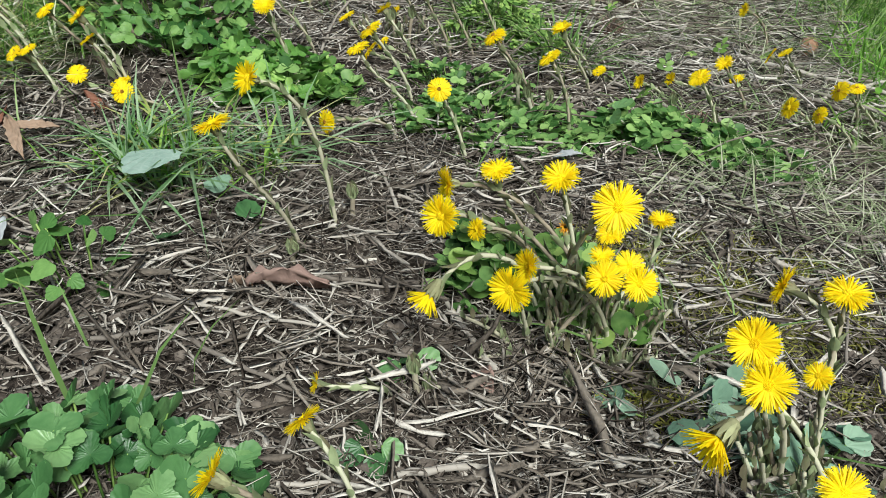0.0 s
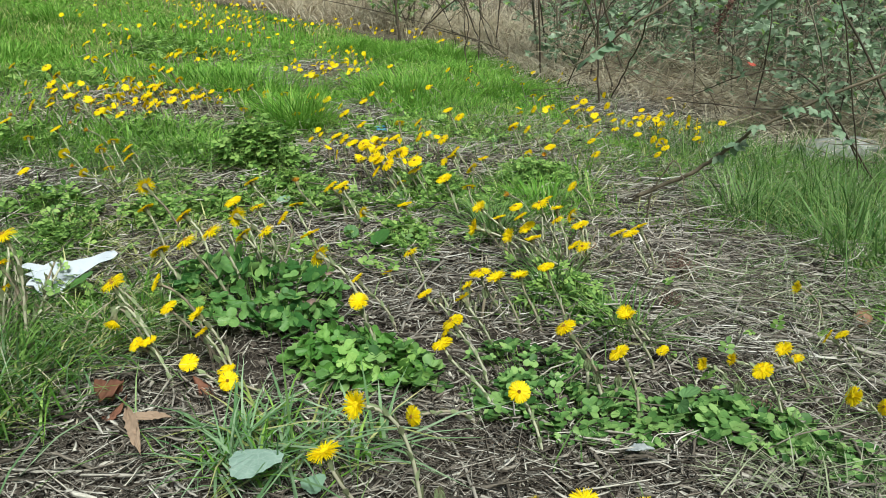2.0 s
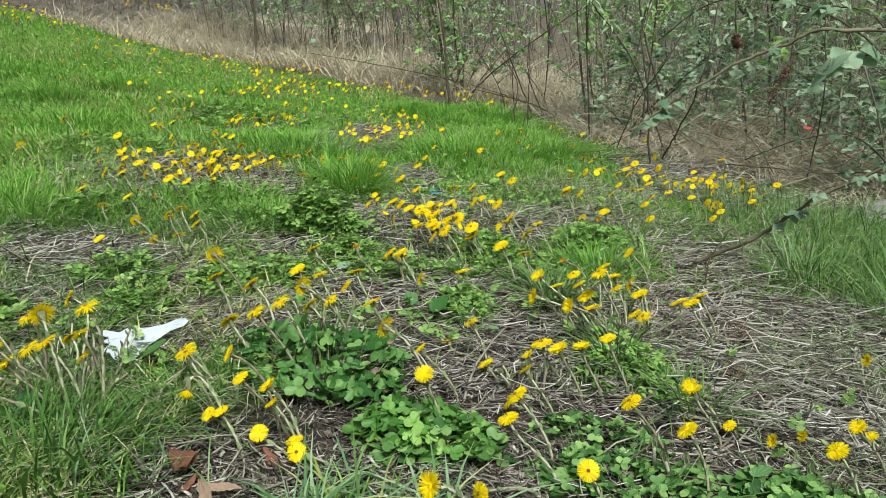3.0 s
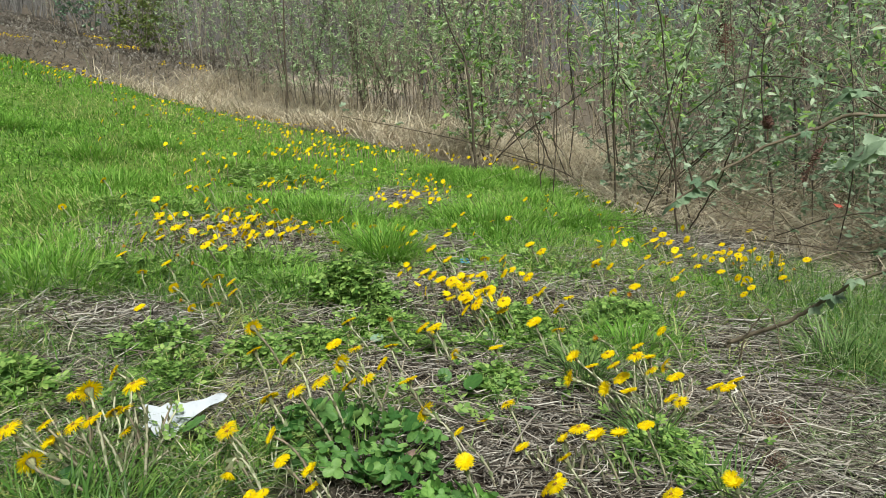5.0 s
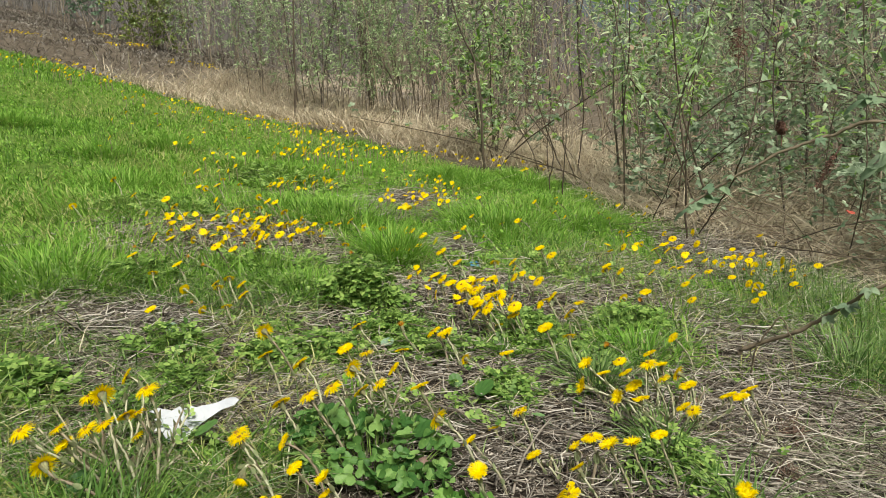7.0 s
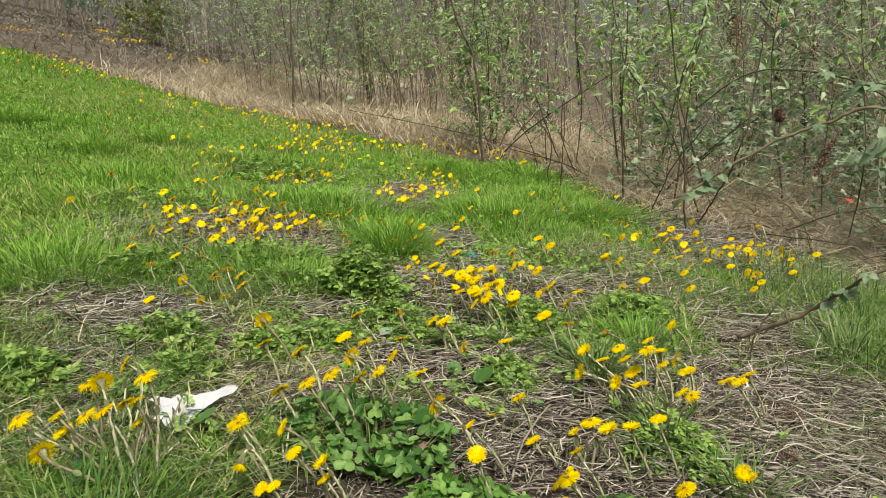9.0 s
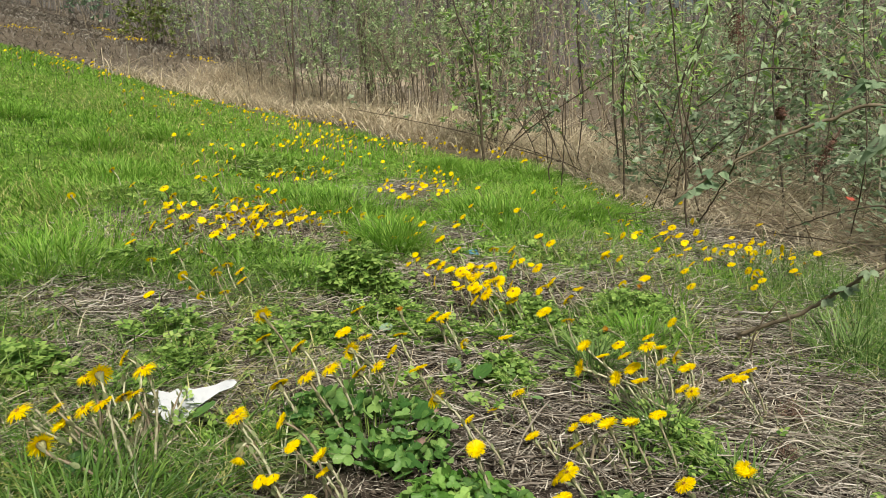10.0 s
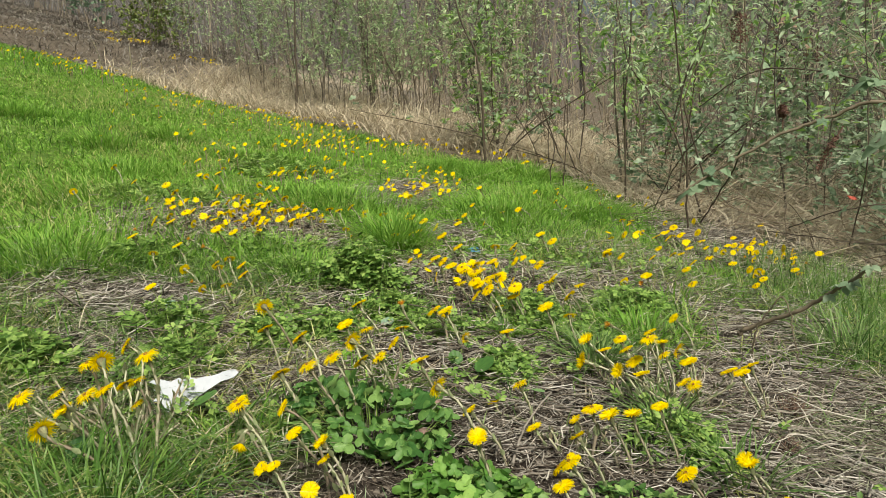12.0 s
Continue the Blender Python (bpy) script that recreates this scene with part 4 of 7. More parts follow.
EDGE_STEMS = [(0.009, "dark stem of a shrub at the edge of the thicket", [(-0.62, 4.8, 0.05), (-0.629, 4.8, 0.386), (-0.623, 4.82, 0.652), (-0.646, 4.84, 0.899), (-0.703, 4.86, 1.06), (-0.782, 4.88, 1.35)]),
                        (0.012, "dark stem of a shrub at the edge of the thicket", [(-2.49, 6.5, 0.35), (-2.47, 6.5, 0.7), (-2.452, 6.52, 0.994), (-2.442, 6.54, 1.286), (-2.406, 6.56, 1.75)]),
                        (0.004, "thin dark stem before the dry grass", [(-0.13, 4.2, 0.0), (-0.121, 4.2, 0.148), (-0.103, 4.22, 0.364), (-0.089, 4.24, 0.563)]),
                        (0.004, "thin dark stem before the dry grass", [(-0.2, 4.2, 0.02), (-0.197, 4.2, 0.184), (-0.181, 4.22, 0.338), (-0.278, 4.24, 0.499), (-0.324, 4.26, 0.56)])]
for thick, label, q in BARE_CANES + EDGE_STEMS:
    bramble(q, thick, 0, 0.03, label)
bramble([(0.28, 3.05, 0.3), (0.396, 3.0, 0.658), (0.532, 3.02, 0.683), (0.658, 3.04, 0.624), (0.765, 3.06, 0.579)], 0.0024, 3, 0.03, "thin pale cane arching through the brambles", bark=CANE_PALE)
for q in ([(0.5, 3.6, 0.0), (0.392, 3.6, 0.377), (0.321, 3.62, 0.523), (0.236, 3.64, 0.644), (0.19, 3.66, 0.764), (0.135, 3.68, 1.1)], [(0.4, 3.3, -0.02), (0.397, 3.3, 0.307), (0.39, 3.32, 0.543), (0.445, 3.34, 0.679), (0.501, 3.36, 0.79), (0.55, 3.38, 0.96)]):
    bramble(q, 0.0046, 60, 0.038, "dark shoot with bright fresh green leaves", SPRIG, LEAF_GREY, where=(0.4, 1.0))
SHOOT = "dark upright shoot with fresh green leaves"
for q in ([(0.19, 4.0, -0.02), (0.2, 3.98, 0.5), (0.24, 3.96, 0.9), (0.22, 3.95, 1.3)], [(0.42, 3.9, -0.05), (0.5, 3.85, 0.45), (0.55, 3.8, 0.8), (0.68, 3.8, 1.2)], [(0.6, 3.7, -0.08), (0.45, 3.72, 0.5), (0.4, 3.7, 0.95), (0.28, 3.7, 1.25)],
          [(-0.6, 5.5, 0.1), (-0.62, 5.45, 0.6), (-0.6, 5.4, 1.0), (-0.66, 5.4, 1.5)], [(-0.05, 5.2, 0.0), (0.02, 5.2, 0.5), (0.0, 5.1, 1.0), (0.1, 5.1, 1.4)]):
    bramble(q, 0.0052, 44, 0.046, SHOOT, SPRIG, LEAF_FRESH, where=(0.35, 1.0))

for x, y, z, s in ((0.463, 2.097, 0.482, 0.03), (0.443, 2.509, 0.70, 0.09)):
    h = thing("dry_flower_head", panicle(s, s * 0.5, 500), "dark reddish-brown dry flower head in the brambles", "seed head", "dry flower heads")
    h.location = (x, y, z)
h = thing("dry_flower_head", panicle(0.1, 0.012, 260), "dark drooping dry flower spike in the brambles", "seed head", "dry flower heads")
h.matrix_world = pose(0.55, 1.95, 0.435, 160, 35, 0)


# ---- meadow grass ----
def grass_object(name, x, y, tall, wide, bend, mat, label, category="grass", kind="stuff"):
    n = len(x)
    V, F = blades(x, y, height(x, y) - 0.006, tall, wide, rng.uniform(0, 6.28, n), bend)
    return thing(name, mesh_of(name, V, F, [mat]), label, category, kind=kind)


x, y = sample(420000, (-7.5, 0.6, 1.6, 8.0), lambda x, y: meadow(x, y) * np.clip(1.6 / (0.3 + 0.3 * np.hypot(x, y)), 0.22, 1) * (0.3 + 0.7 * smooth(0.3, 0.6, vnoise(x, y, 5.0, 6))))
n = len(x)
lush = smooth(0.45, 0.8, vnoise(x, y, 2.2, 12))
tall = rng.uniform(0.022, 0.07, n) * (0.75 + 1.0 * lush) * (0.55 + 0.45 * smooth(4.5, 1.5, np.hypot(x, y)))
grass_object("meadow_grass", x, y, tall, rng.uniform(0.0024, 0.0046, n) * (0.8 + 0.15 * np.hypot(x, y)), rng.uniform(0.15, 1.3, n), GRASS, "bright green short meadow grass on the slope")
x, y = sample(26000, (-6.5, 0.6, 1.5, 7.0), lambda x, y: meadow(x, y) * smooth(0.4, 0.65, vnoise(x, y, 2.6, 18)) * np.clip(1.6 / (0.3 + 0.3 * np.hypot(x, y)), 0.2, 1))
n = len(x)
at = np.stack([x, y, height(x, y) + rng.uniform(0.006, 0.04, n)], -1)
V, F = scatter(TINY, at[::2], turns(rng.uniform(0, 6.28, n), rng.normal(0.2, 0.4, n), rng.normal(0, 0.4, n))[::2], (rng.uniform(0.010, 0.022, n) * (0.85 + 0.06 * np.hypot(x, y)))[::2])
V2, F2 = scatter(OVAL, at[1::2], turns(rng.uniform(0, 6.28, n), rng.normal(0.2, 0.4, n), rng.normal(0, 0.4, n))[1::2], (rng.uniform(0.008, 0.02, n) * (0.85 + 0.06 * np.hypot(x, y)))[1::2])
V, F = join((V, F), (V2, F2))
thing("meadow_herbs", mesh_of("meadow_herbs", V, F, [GRASS]), "small green herb leaves through the meadow grass", "herbs", kind="stuff")
x, y = sample(34000, (-6.5, 0.9, 1.2, 7.0), lambda x, y: meadow(x, y) * smooth(0.5, 0.7, vnoise(x, y, 1.9, 25)) * np.clip(1.5 / (0.4 + 0.3 * np.hypot(x, y)), 0.2, 1))
n = len(x)
grass_object("dark_grass", x, y, rng.uniform(0.03, 0.1, n), rng.uniform(0.002, 0.0045, n), rng.uniform(0.2, 1.6, n), BLADE_DARK, "darker green patches of the meadow grass")
x, y = sample(50000, (-6.5, 0.9, 1.2, 7.0), lambda x, y: meadow(x, y) * smooth(0.5, 0.75, vnoise(x, y, 1.7, 15)) * np.clip(1.4 / (0.4 + 0.3 * np.hypot(x, y)), 0.2, 1))
n = len(x)
grass_object("yellowing_grass", x, y, rng.uniform(0.03, 0.1, n), rng.uniform(0.002, 0.004, n), rng.uniform(0.6, 2.2, n), GRASS_YELLOW, "pale yellowing blades among the meadow grass")
x, y = sample(3600, (0.35, 1.15, 1.7, 3.1), lambda x, y: smooth(0.35, 0.55, x + 0.12 * (y - 2)) * smooth(0.3, -0.2, y - edge_y(x)))
n = len(x)
grass_object("withered_tall_grass", x, y, rng.uniform(0.03, 0.12, n), rng.uniform(0.0015, 0.003, n), rng.uniform(0.8, 2.4, n), GRASS_PALE, "withered grass beside the brambles")
x, y = sample(4200, (0.3, 1.15, 1.8, 3.0), lambda x, y: smooth(0.42, 0.62, x + 0.12 * (y - 2) + 0.3 * (vnoise(x, y, 3, 21) - 0.5)) * (1 - 0.8 * bare(x, y)) * smooth(0.3, -0.2, y - edge_y(x)))
n = len(x)
grass_object("tall_grass", x, y, rng.uniform(0.05, 0.18, n), rng.uniform(0.0013, 0.0028, n), rng.uniform(0.2, 1.6, n), GRASS_DARK, "long fine grass beside the brambles")
x, y = sample(7500, (0.3, 1.15, 1.8, 3.0), lambda x, y: smooth(0.42, 0.62, x + 0.12 * (y - 2) + 0.3 * (vnoise(x, y, 3, 21) - 0.5)) * (1 - 0.8 * bare(x, y)) * smooth(0.3, -0.2, y - edge_y(x)))
n = len(x)
grass_object("dark_tall_grass", x, y, rng.uniform(0.05, 0.18, n), rng.uniform(0.0013, 0.0028, n), rng.uniform(0.2, 1.6, n), BLADE_DARK, "darker long grass beside the brambles")
x, y = sample(5000, (-0.6, 0.25, 0.75, 1.5), lambda x, y: smooth(0.5, 0.8, vnoise(x, y, 6, 31)) * (0.25 + 0.75 * smooth(0.25, 0.5, x)))
n = len(x)
grass_object("sparse_grass", x, y, rng.uniform(0.03, 0.1, n), rng.uniform(0.0012, 0.0028, n), rng.uniform(0.5, 2.0, n), GRASS_DARK, "sparse thin grass through the straw")

x, y = sample(15000, (-1.7, 0.45, 0.3, 2.3), lambda x, y: (smooth(-0.48, -0.62, x + 0.2 * (vnoise(x, y, 8, 51) - 0.5)) + 0.75 * smooth(1.1, 1.35, y)) * smooth(0.35, 0.6, vnoise(x, y, 5, 54)) * (1 - 0.9 * bare(x, y)))
n = len(x)
grass_object("bank_grass", x, y, rng.uniform(0.03, 0.1, n), rng.uniform(0.0018, 0.0038, n), rng.uniform(0.3, 1.9, n), GRASS_DARK, "loose dark green grass on the bank")
x, y = sample(6500, (-1.5, 0.45, -0.5, 2.0), lambda x, y: smooth(-0.48, -0.62, x + 0.2 * (vnoise(x, y, 8, 51) - 0.5)) * smooth(0.35, 0.6, vnoise(x, y, 6, 53)))
n = len(x)
grass_object("yellowing_bank_grass", x, y, rng.uniform(0.03, 0.09, n), rng.uniform(0.0018, 0.0036, n), rng.uniform(0.5, 2.2, n), GRASS_YELLOW, "yellowing grass on the bank")
x, y = sample(11000, (-1.7, 0.45, 0.5, 2.5), lambda x, y: (smooth(-0.46, -0.6, x + 0.2 * (vnoise(x, y, 8, 51) - 0.5)) + 0.7 * smooth(1.15, 1.4, y)) * 0.6)
n = len(x)
grass_object("withered_grass", x, y, rng.uniform(0.02, 0.075, n), rng.uniform(0.0016, 0.0034, n), rng.uniform(1.0, 2.6, n), GRASS_DRY, "withered pale grass lying on the bank")
for name, count, mat, tone in (("verge_grass", 15000, GRASS_DARK, "mixed green grass among the flowers of the bank"), ("fresh_verge_grass", 9000, GRASS, "fresh green grass among the flowers of the bank"), ("shaded_verge_grass", 9500, BLADE_DARK, "dark green blades deep in the grass of the bank"), ("bleached_verge_grass", 5000, GRASS_PALE, "bleached grass tangled through the green of the bank"), ("verge_straw_grass", 3600, GRASS_DRY, "dry tan blades tangled through the grass of the bank")):
    x, y = sample(count, (-1.7, 0.5, -0.45, 2.0), lambda x, y: smooth(-0.5, -0.62, x + 0.25 * (vnoise(x, y, 6, 91) - 0.5) + 0.25 * smooth(1.0, 1.3, y)) * (1 - 0.45 * bare(x, y)) * (0.35 + 0.65 * smooth(0.35, 0.6, vnoise(x, y, 4, 92))) * smooth(-1.7, -1.25, x + 0.5 * (vnoise(x, y, 3, 93) - 0.5)) * smooth(2.0, 1.6, y + 0.4 * (vnoise(x, y, 3, 94) - 0.5)) * (smooth(0.55, 0.85, y) if mat is BLADE_DARK else smooth(0.62, 1.05, y)) * smooth(0.75, 1.15, np.hypot((x + 1.07) / 0.2, (y - 1.43) / 0.12) + 0.5 * (vnoise(x, y, 9, 96) - 0.5)) * smooth(0.8, 1.2, np.hypot((x + 0.70) / 0.09, (y - 1.04) / 0.075)))
    n = len(x)
    grass_object(name, x, y, rng.uniform(0.03, 0.11, n), rng.uniform(0.0014, 0.0032, n), rng.uniform(0.5, 2.2, n), mat, tone)
for name, count, mat, tone in (("thin_green_grass", 9000, GRASS_DARK, "thin green grass growing through the straw"), ("thin_fresh_grass", 6500, GRASS, "thin fresh blades growing through the straw"), ("thin_yellow_grass", 5500, GRASS_YELLOW, "thin yellowed blades growing through the straw")):
    x, y = sample(count, (-0.35, 1.5, 1.0, 3.1), lambda x, y: (0.15 + 0.85 * smooth(0.42, 0.62, vnoise(x, y, 4.5, 97))) * smooth(1.5, 2.1, y + 0.5 * (vnoise(x, y, 3, 98) - 0.5)) * smooth(0.25, -0.15, y - edge_y(x)))
    n = len(x)
    grass_object(name, x, y, rng.uniform(0.025, 0.085, n), rng.uniform(0.0016, 0.0032, n), rng.uniform(0.3, 2.0, n), mat, tone)
x, y = sample(9000, (0.1, 0.48, 1.0, 1.45), lambda x, y: smooth(0.1, 0.36, x + 0.25 * (vnoise(x, y, 6, 57) - 0.5)) * (0.2 + 0.8 * smooth(0.4, 0.6, vnoise(x, y, 7, 58))))
n = len(x)
grass_object("lying_grass", x, y, rng.uniform(0.02, 0.075, n), rng.uniform(0.0011, 0.0024, n), rng.uniform(0.8, 2.8, n), GRASS_PALE, "pale grey-green grass lying over the straw")
x, y = sample(60000, (-0.1, 0.36, 0.45, 0.75), lambda x, y: np.clip(sum(np.exp(-(((x - a) / b) ** 2 + ((y - c) / d) ** 2)) for a, c, b, d in ((0.25, 0.54, 0.08, 0.07), (0.14, 0.42, 0.03, 0.02), (0.31, 0.48, 0.06, 0.06), (0.155, 0.365, 0.02, 0.015), (0.02, 0.62, 0.03, 0.02), (0.19, 0.62, 0.05, 0.03))), 0, 1) * smooth(0.4, 0.6, vnoise(x, y, 40, 59)))
n = len(x)
grass_object("moss", x, y, rng.uniform(0.016, 0.03, n), rng.uniform(0.0012, 0.0026, n), rng.uniform(0.3, 1.4, n), MOSS, "yellow-green moss on the bare soil", "moss")
x, y = sample(5200, (-1.5, 0.9, 0.6, 2.7), lambda x, y: smooth(0.4, 0.65, vnoise(x, y, 6, 61)) * smooth(0.55, 0.2, x + 0.3 * (vnoise(x, y, 3, 62) - 0.5)) * (1 - 0.55 * bare(x, y)))
n = len(x)
V, F = scatter(CUTLEAF, np.stack([x, y, height(x, y) + rng.uniform(0.012, 0.045, n)], -1), turns(rng.uniform(0, 6.28, n), rng.normal(0.15, 0.4, n), rng.normal(0, 0.4, n)), rng.uniform(0.012, 0.028, n))
thing("herb_sprouts", mesh_of("herb_sprouts", V, F, [LEAF]), "small green herb sprouts in the straw", "herbs", kind="stuff")

x, y = sample(36000, (-5.0, -3.0, 4.5, 1.6), lambda x, y: smooth(0.9, 1.15, np.hypot((x + 0.05) / 1.2, (y - 0.9) / 0.85) + 0.4 * (vnoise(x, y, 3, 16) - 0.5)) * (1 - bare(x, y)))
n = len(x)
grass_object("near_meadow", x, y, rng.uniform(0.02, 0.08, n), rng.uniform(0.004, 0.009, n), rng.uniform(0.3, 1.7, n), GRASS, "green meadow grass round the litter")
x, y = sample(30000, (1.2, 1.3, 5.0, 3.2), lambda x, y: smooth(0.2, -0.1, y - edge_y(x)) * smooth(1.3, 2.0, y + 0.7 * (vnoise(x, y, 2, 95) - 0.5)) * smooth(1.2, 1.7, x))
n = len(x)
grass_object("side_meadow", x, y, rng.uniform(0.03, 0.1, n), rng.uniform(0.003, 0.006, n), rng.uniform(0.3, 1.7, n), GRASS_DARK, "grass beside the thicket")

# tussocks over the meadow
tx, ty = sample(110, (-3.6, 2.2, 0.15, 5.2), lambda x, y: meadow(x, y) * smooth(0.35, 0.6, vnoise(x, y, 1.6, 99)) * smooth(5.6, 3.0, y - 0.2 * x))
TUSSOCKS = [(a, b, rng.uniform(0.07, 0.2), rng.uniform(0.07, 0.125), int(rng.uniform(260, 620))) for a, b in zip(tx[:46], ty[:46])]
for cx, cy, r, tall, n in TUFTS + TUSSOCKS:
    root_z = ground_at(cx, cy)
    x, y = disc_points(n, 0, 0, r)
    out = np.arctan2(y, x) + rng.normal(0, 0.7, n)
    near_edge = np.hypot(x, y) / r
    z = height(x + cx, y + cy) - root_z - 0.006
    T = tall * rng.uniform(0.45, 1.15, n)
    V, F = blades(x, y, z, T, rng.uniform(0.002, 0.0045, n), out, 0.15 + 1.1 * near_edge * rng.uniform(0.4, 1.6, n))
    t = thing("grass_tuft", None, "dense green tuft of grass rising from the litter" if r < 0.2 else "broad lush tuft of long green grass", "grass tuft", "grass tufts")
    stuff(part("green_turf", mesh_of("green_turf", V, F, [BLADE_DARK if cy < 0.85 else GRASS_DARK if cy < 1.6 or cx > 0.4 else GRASS]), t))
    k = n // 6
    x, y = disc_points(k, 0, 0, r * 1.1)
    V, F = blades(x, y, height(x + cx, y + cy) - root_z - 0.006, tall * rng.uniform(0.2, 0.7, k), rng.uniform(0.002, 0.004, k), rng.uniform(0, 6.28, k), rng.uniform(0.8, 2.4, k))
    stuff(part("dry_turf", mesh_of("dry_turf", V, F, [GRASS_YELLOW]), t, "withered yellowish blades at the base"))
    t.location = (cx, cy, root_z)


def arching_tuft(cx, cy, r, n, lo, hi, wide, label):
    """A tuft of broad blue-green blades, some upright, most arching out to all sides."""
    t = thing("grass_tuft", None, label, "grass tuft", "grass tufts")
    root_z = ground_at(cx, cy)
    for name, k, m, low, high, b0, b1 in (("arching_turf", n, TUFT, lo, hi, 0.5, 2.3), ("upright_turf", n // 8, TUFT, lo * 1.2, hi * 1.1, 0.05, 0.5), ("green_turf", n * 3 // 4, GRASS, lo * 0.7, hi * 0.8, 0.2, 1.6), ("dry_turf", n // 3, GRASS_YELLOW, lo * 0.5, hi * 0.8, 1.0, 2.6)):
        x, y = disc_points(k, 0, 0, r)
        V, F = blades(x, y, height(x + cx, y + cy) - root_z - 0.006, rng.uniform(low, high, k), wide * rng.uniform(0.6, 1.2, k), rng.uniform(0, 6.28, k), rng.uniform(b0, b1, k), 0.2)
        stuff(part(name, mesh_of(name, V, F, [m]), t))
    t.location = (cx, cy, root_z)


arching_tuft(-0.325, 0.70, 0.055, 95, 0.045, 0.12, 0.0037, "loose tuft of arching blue-green blades with yellowed ones")
arching_tuft(-0.23, 0.73, 0.05, 34, 0.04, 0.12, 0.0044, "thin tuft of arching blue-green blades")
arching_tuft(-0.60, 0.75, 0.08, 34, 0.05, 0.13, 0.0032, "loose tuft of long dark green blades over the litter")
arching_tuft(-0.40, 0.70, 0.04, 8, 0.03, 0.07, 0.003, "thin tuft of arching blue-green blades")


# ---- leafy ground plants ----
def leaf_patch(name, cx, cy, rx, ry, tall, n, shape, size, mat, label):
    """A low patch of small leaves on thin stalks."""
    x, y = disc_points(n, 0, 0, rx, ry)
    dome = 1 - 0.6 * np.hypot(x / rx, y / ry) ** 2
    zc = ground_at(cx, cy)
    g = height(x + cx, y + cy) - zc
    h = tall * dome * rng.uniform(0.25, 1.1, n)
    yaw = rng.uniform(0, 6.28, n)
    at = np.stack([x, y, g + h], -1)
    sets = [scatter(shape, at, turns(yaw, rng.normal(0.0, 0.35, n), rng.normal(0, 0.35, n)), size * rng.uniform(0.55, 1.2, n))]
    root = thing(name, None, label, "leafy plant", "leafy ground plants")
    root.location = (cx, cy, zc)
    V, F = join(*sets)
    stuff(part("foliage", mesh_of("foliage", V, F, [mat]), root))
    t = np.linspace(0, 1, 3)[None, :, None]
    foot = np.stack([x * 0.8, y * 0.8, g - 0.005], -1)
    P = foot[:, None] * (1 - t) + at[:, None] * t
    stuff(part("stalk_mass", mesh_of("stalk_mass", *tubes(P, np.full((n, 3), 0.0007), 3), [LEAF]), root))
    return root


HERB = "low patch of small fresh green leaves"
# patches: x, y, radii, height, leaves, leaf size
NEAR_PATCHES = [(-0.24, 0.90, 0.11, 0.06, 0.055, 190, 0.024), (0.05, 0.87, 0.15, 0.08, 0.035, 360, 0.016), (0, 0.98, 0.1, 0.06, 0.03, 160, 0.014), (0.27, 0.87, 0.1, 0.05, 0.04, 170, 0.02), (0.05, 0.56, 0.1, 0.07, 0.05, 170, 0.018), (0.36, 0.82, 0.09, 0.05, 0.03, 130, 0.015), (0.23, 0.9, 0.07, 0.04, 0.04, 120, 0.018), (0, 1.16, 0.06, 0.05, 0.04, 90, 0.018)]
FAR_PATCHES = [(-0.63, 1.80, 0.1, 0.08, 0.13, 460, 0.032), (-0.21, 1.80, 0.09, 0.08, 0.07, 320, 0.024), (0.06, 1.97, 0.1, 0.08, 0.07, 340, 0.022), (-0.24, 1.42, 0.07, 0.07, 0.05, 220, 0.024), (-0.52, 1.68, 0.1, 0.06, 0.05, 260, 0.024), (-0.71, 1.36, 0.07, 0.08, 0.05, 220, 0.026),
               (-0.62, 1.47, 0.08, 0.07, 0.05, 220, 0.026), (-1.19, 1.73, 0.13, 0.09, 0.07, 420, 0.024), (-0.80, 1.18, 0.08, 0.06, 0.05, 200, 0.024), (-1.05, 1.08, 0.08, 0.07, 0.06, 160, 0.032), (-0.90, 1.33, 0.09, 0.06, 0.07, 200, 0.028), (-0.82, 1.80, 0.12, 0.08, 0.06, 300, 0.022),
               (-0.98, 2.0, 0.16, 0.1, 0.07, 360, 0.02), (-0.45, 1.56, 0.09, 0.06, 0.04, 200, 0.022), (-0.35, 1.62, 0.08, 0.06, 0.04, 160, 0.022), (-1.6, 2.6, 0.3, 0.2, 0.06, 500, 0.024), (-1.5, 3.6, 0.3, 0.3, 0.06, 500, 0.03), (-0.06, 1.66, 0.08, 0.06, 0.04, 180, 0.022), (0.07, 1.22, 0.07, 0.05, 0.06, 170, 0.022), (0.12, 1.15, 0.06, 0.04, 0.04, 110, 0.022)]
for cx, cy, rx, ry, tall, n, size in NEAR_PATCHES + FAR_PATCHES:
    leaf_patch("leafy_patch", cx, cy, rx, ry, tall, int(n * (0.64 if cy < 1.05 else 0.95)), CLOVER_LOW if cy < 1.05 else SMALL if size < 0.0185 else CUTLEAF, size * (0.84 if cy < 1.05 else 0.95), LEAF_LOW if cy < 1.05 else LEAF, HERB)


for cx, cy, rx, ry, n in ((0.03, 0.55, 0.06, 0.035, 46), (0.09, 0.54, 0.05, 0.03, 40), (0.12, 0.50, 0.04, 0.03, 26)):
    leaf_patch("leafy_patch", cx, cy, rx, ry, 0.07, n, ROUND, 0.02, LEAF, "rounded green leaves among the coltsfoot stems")


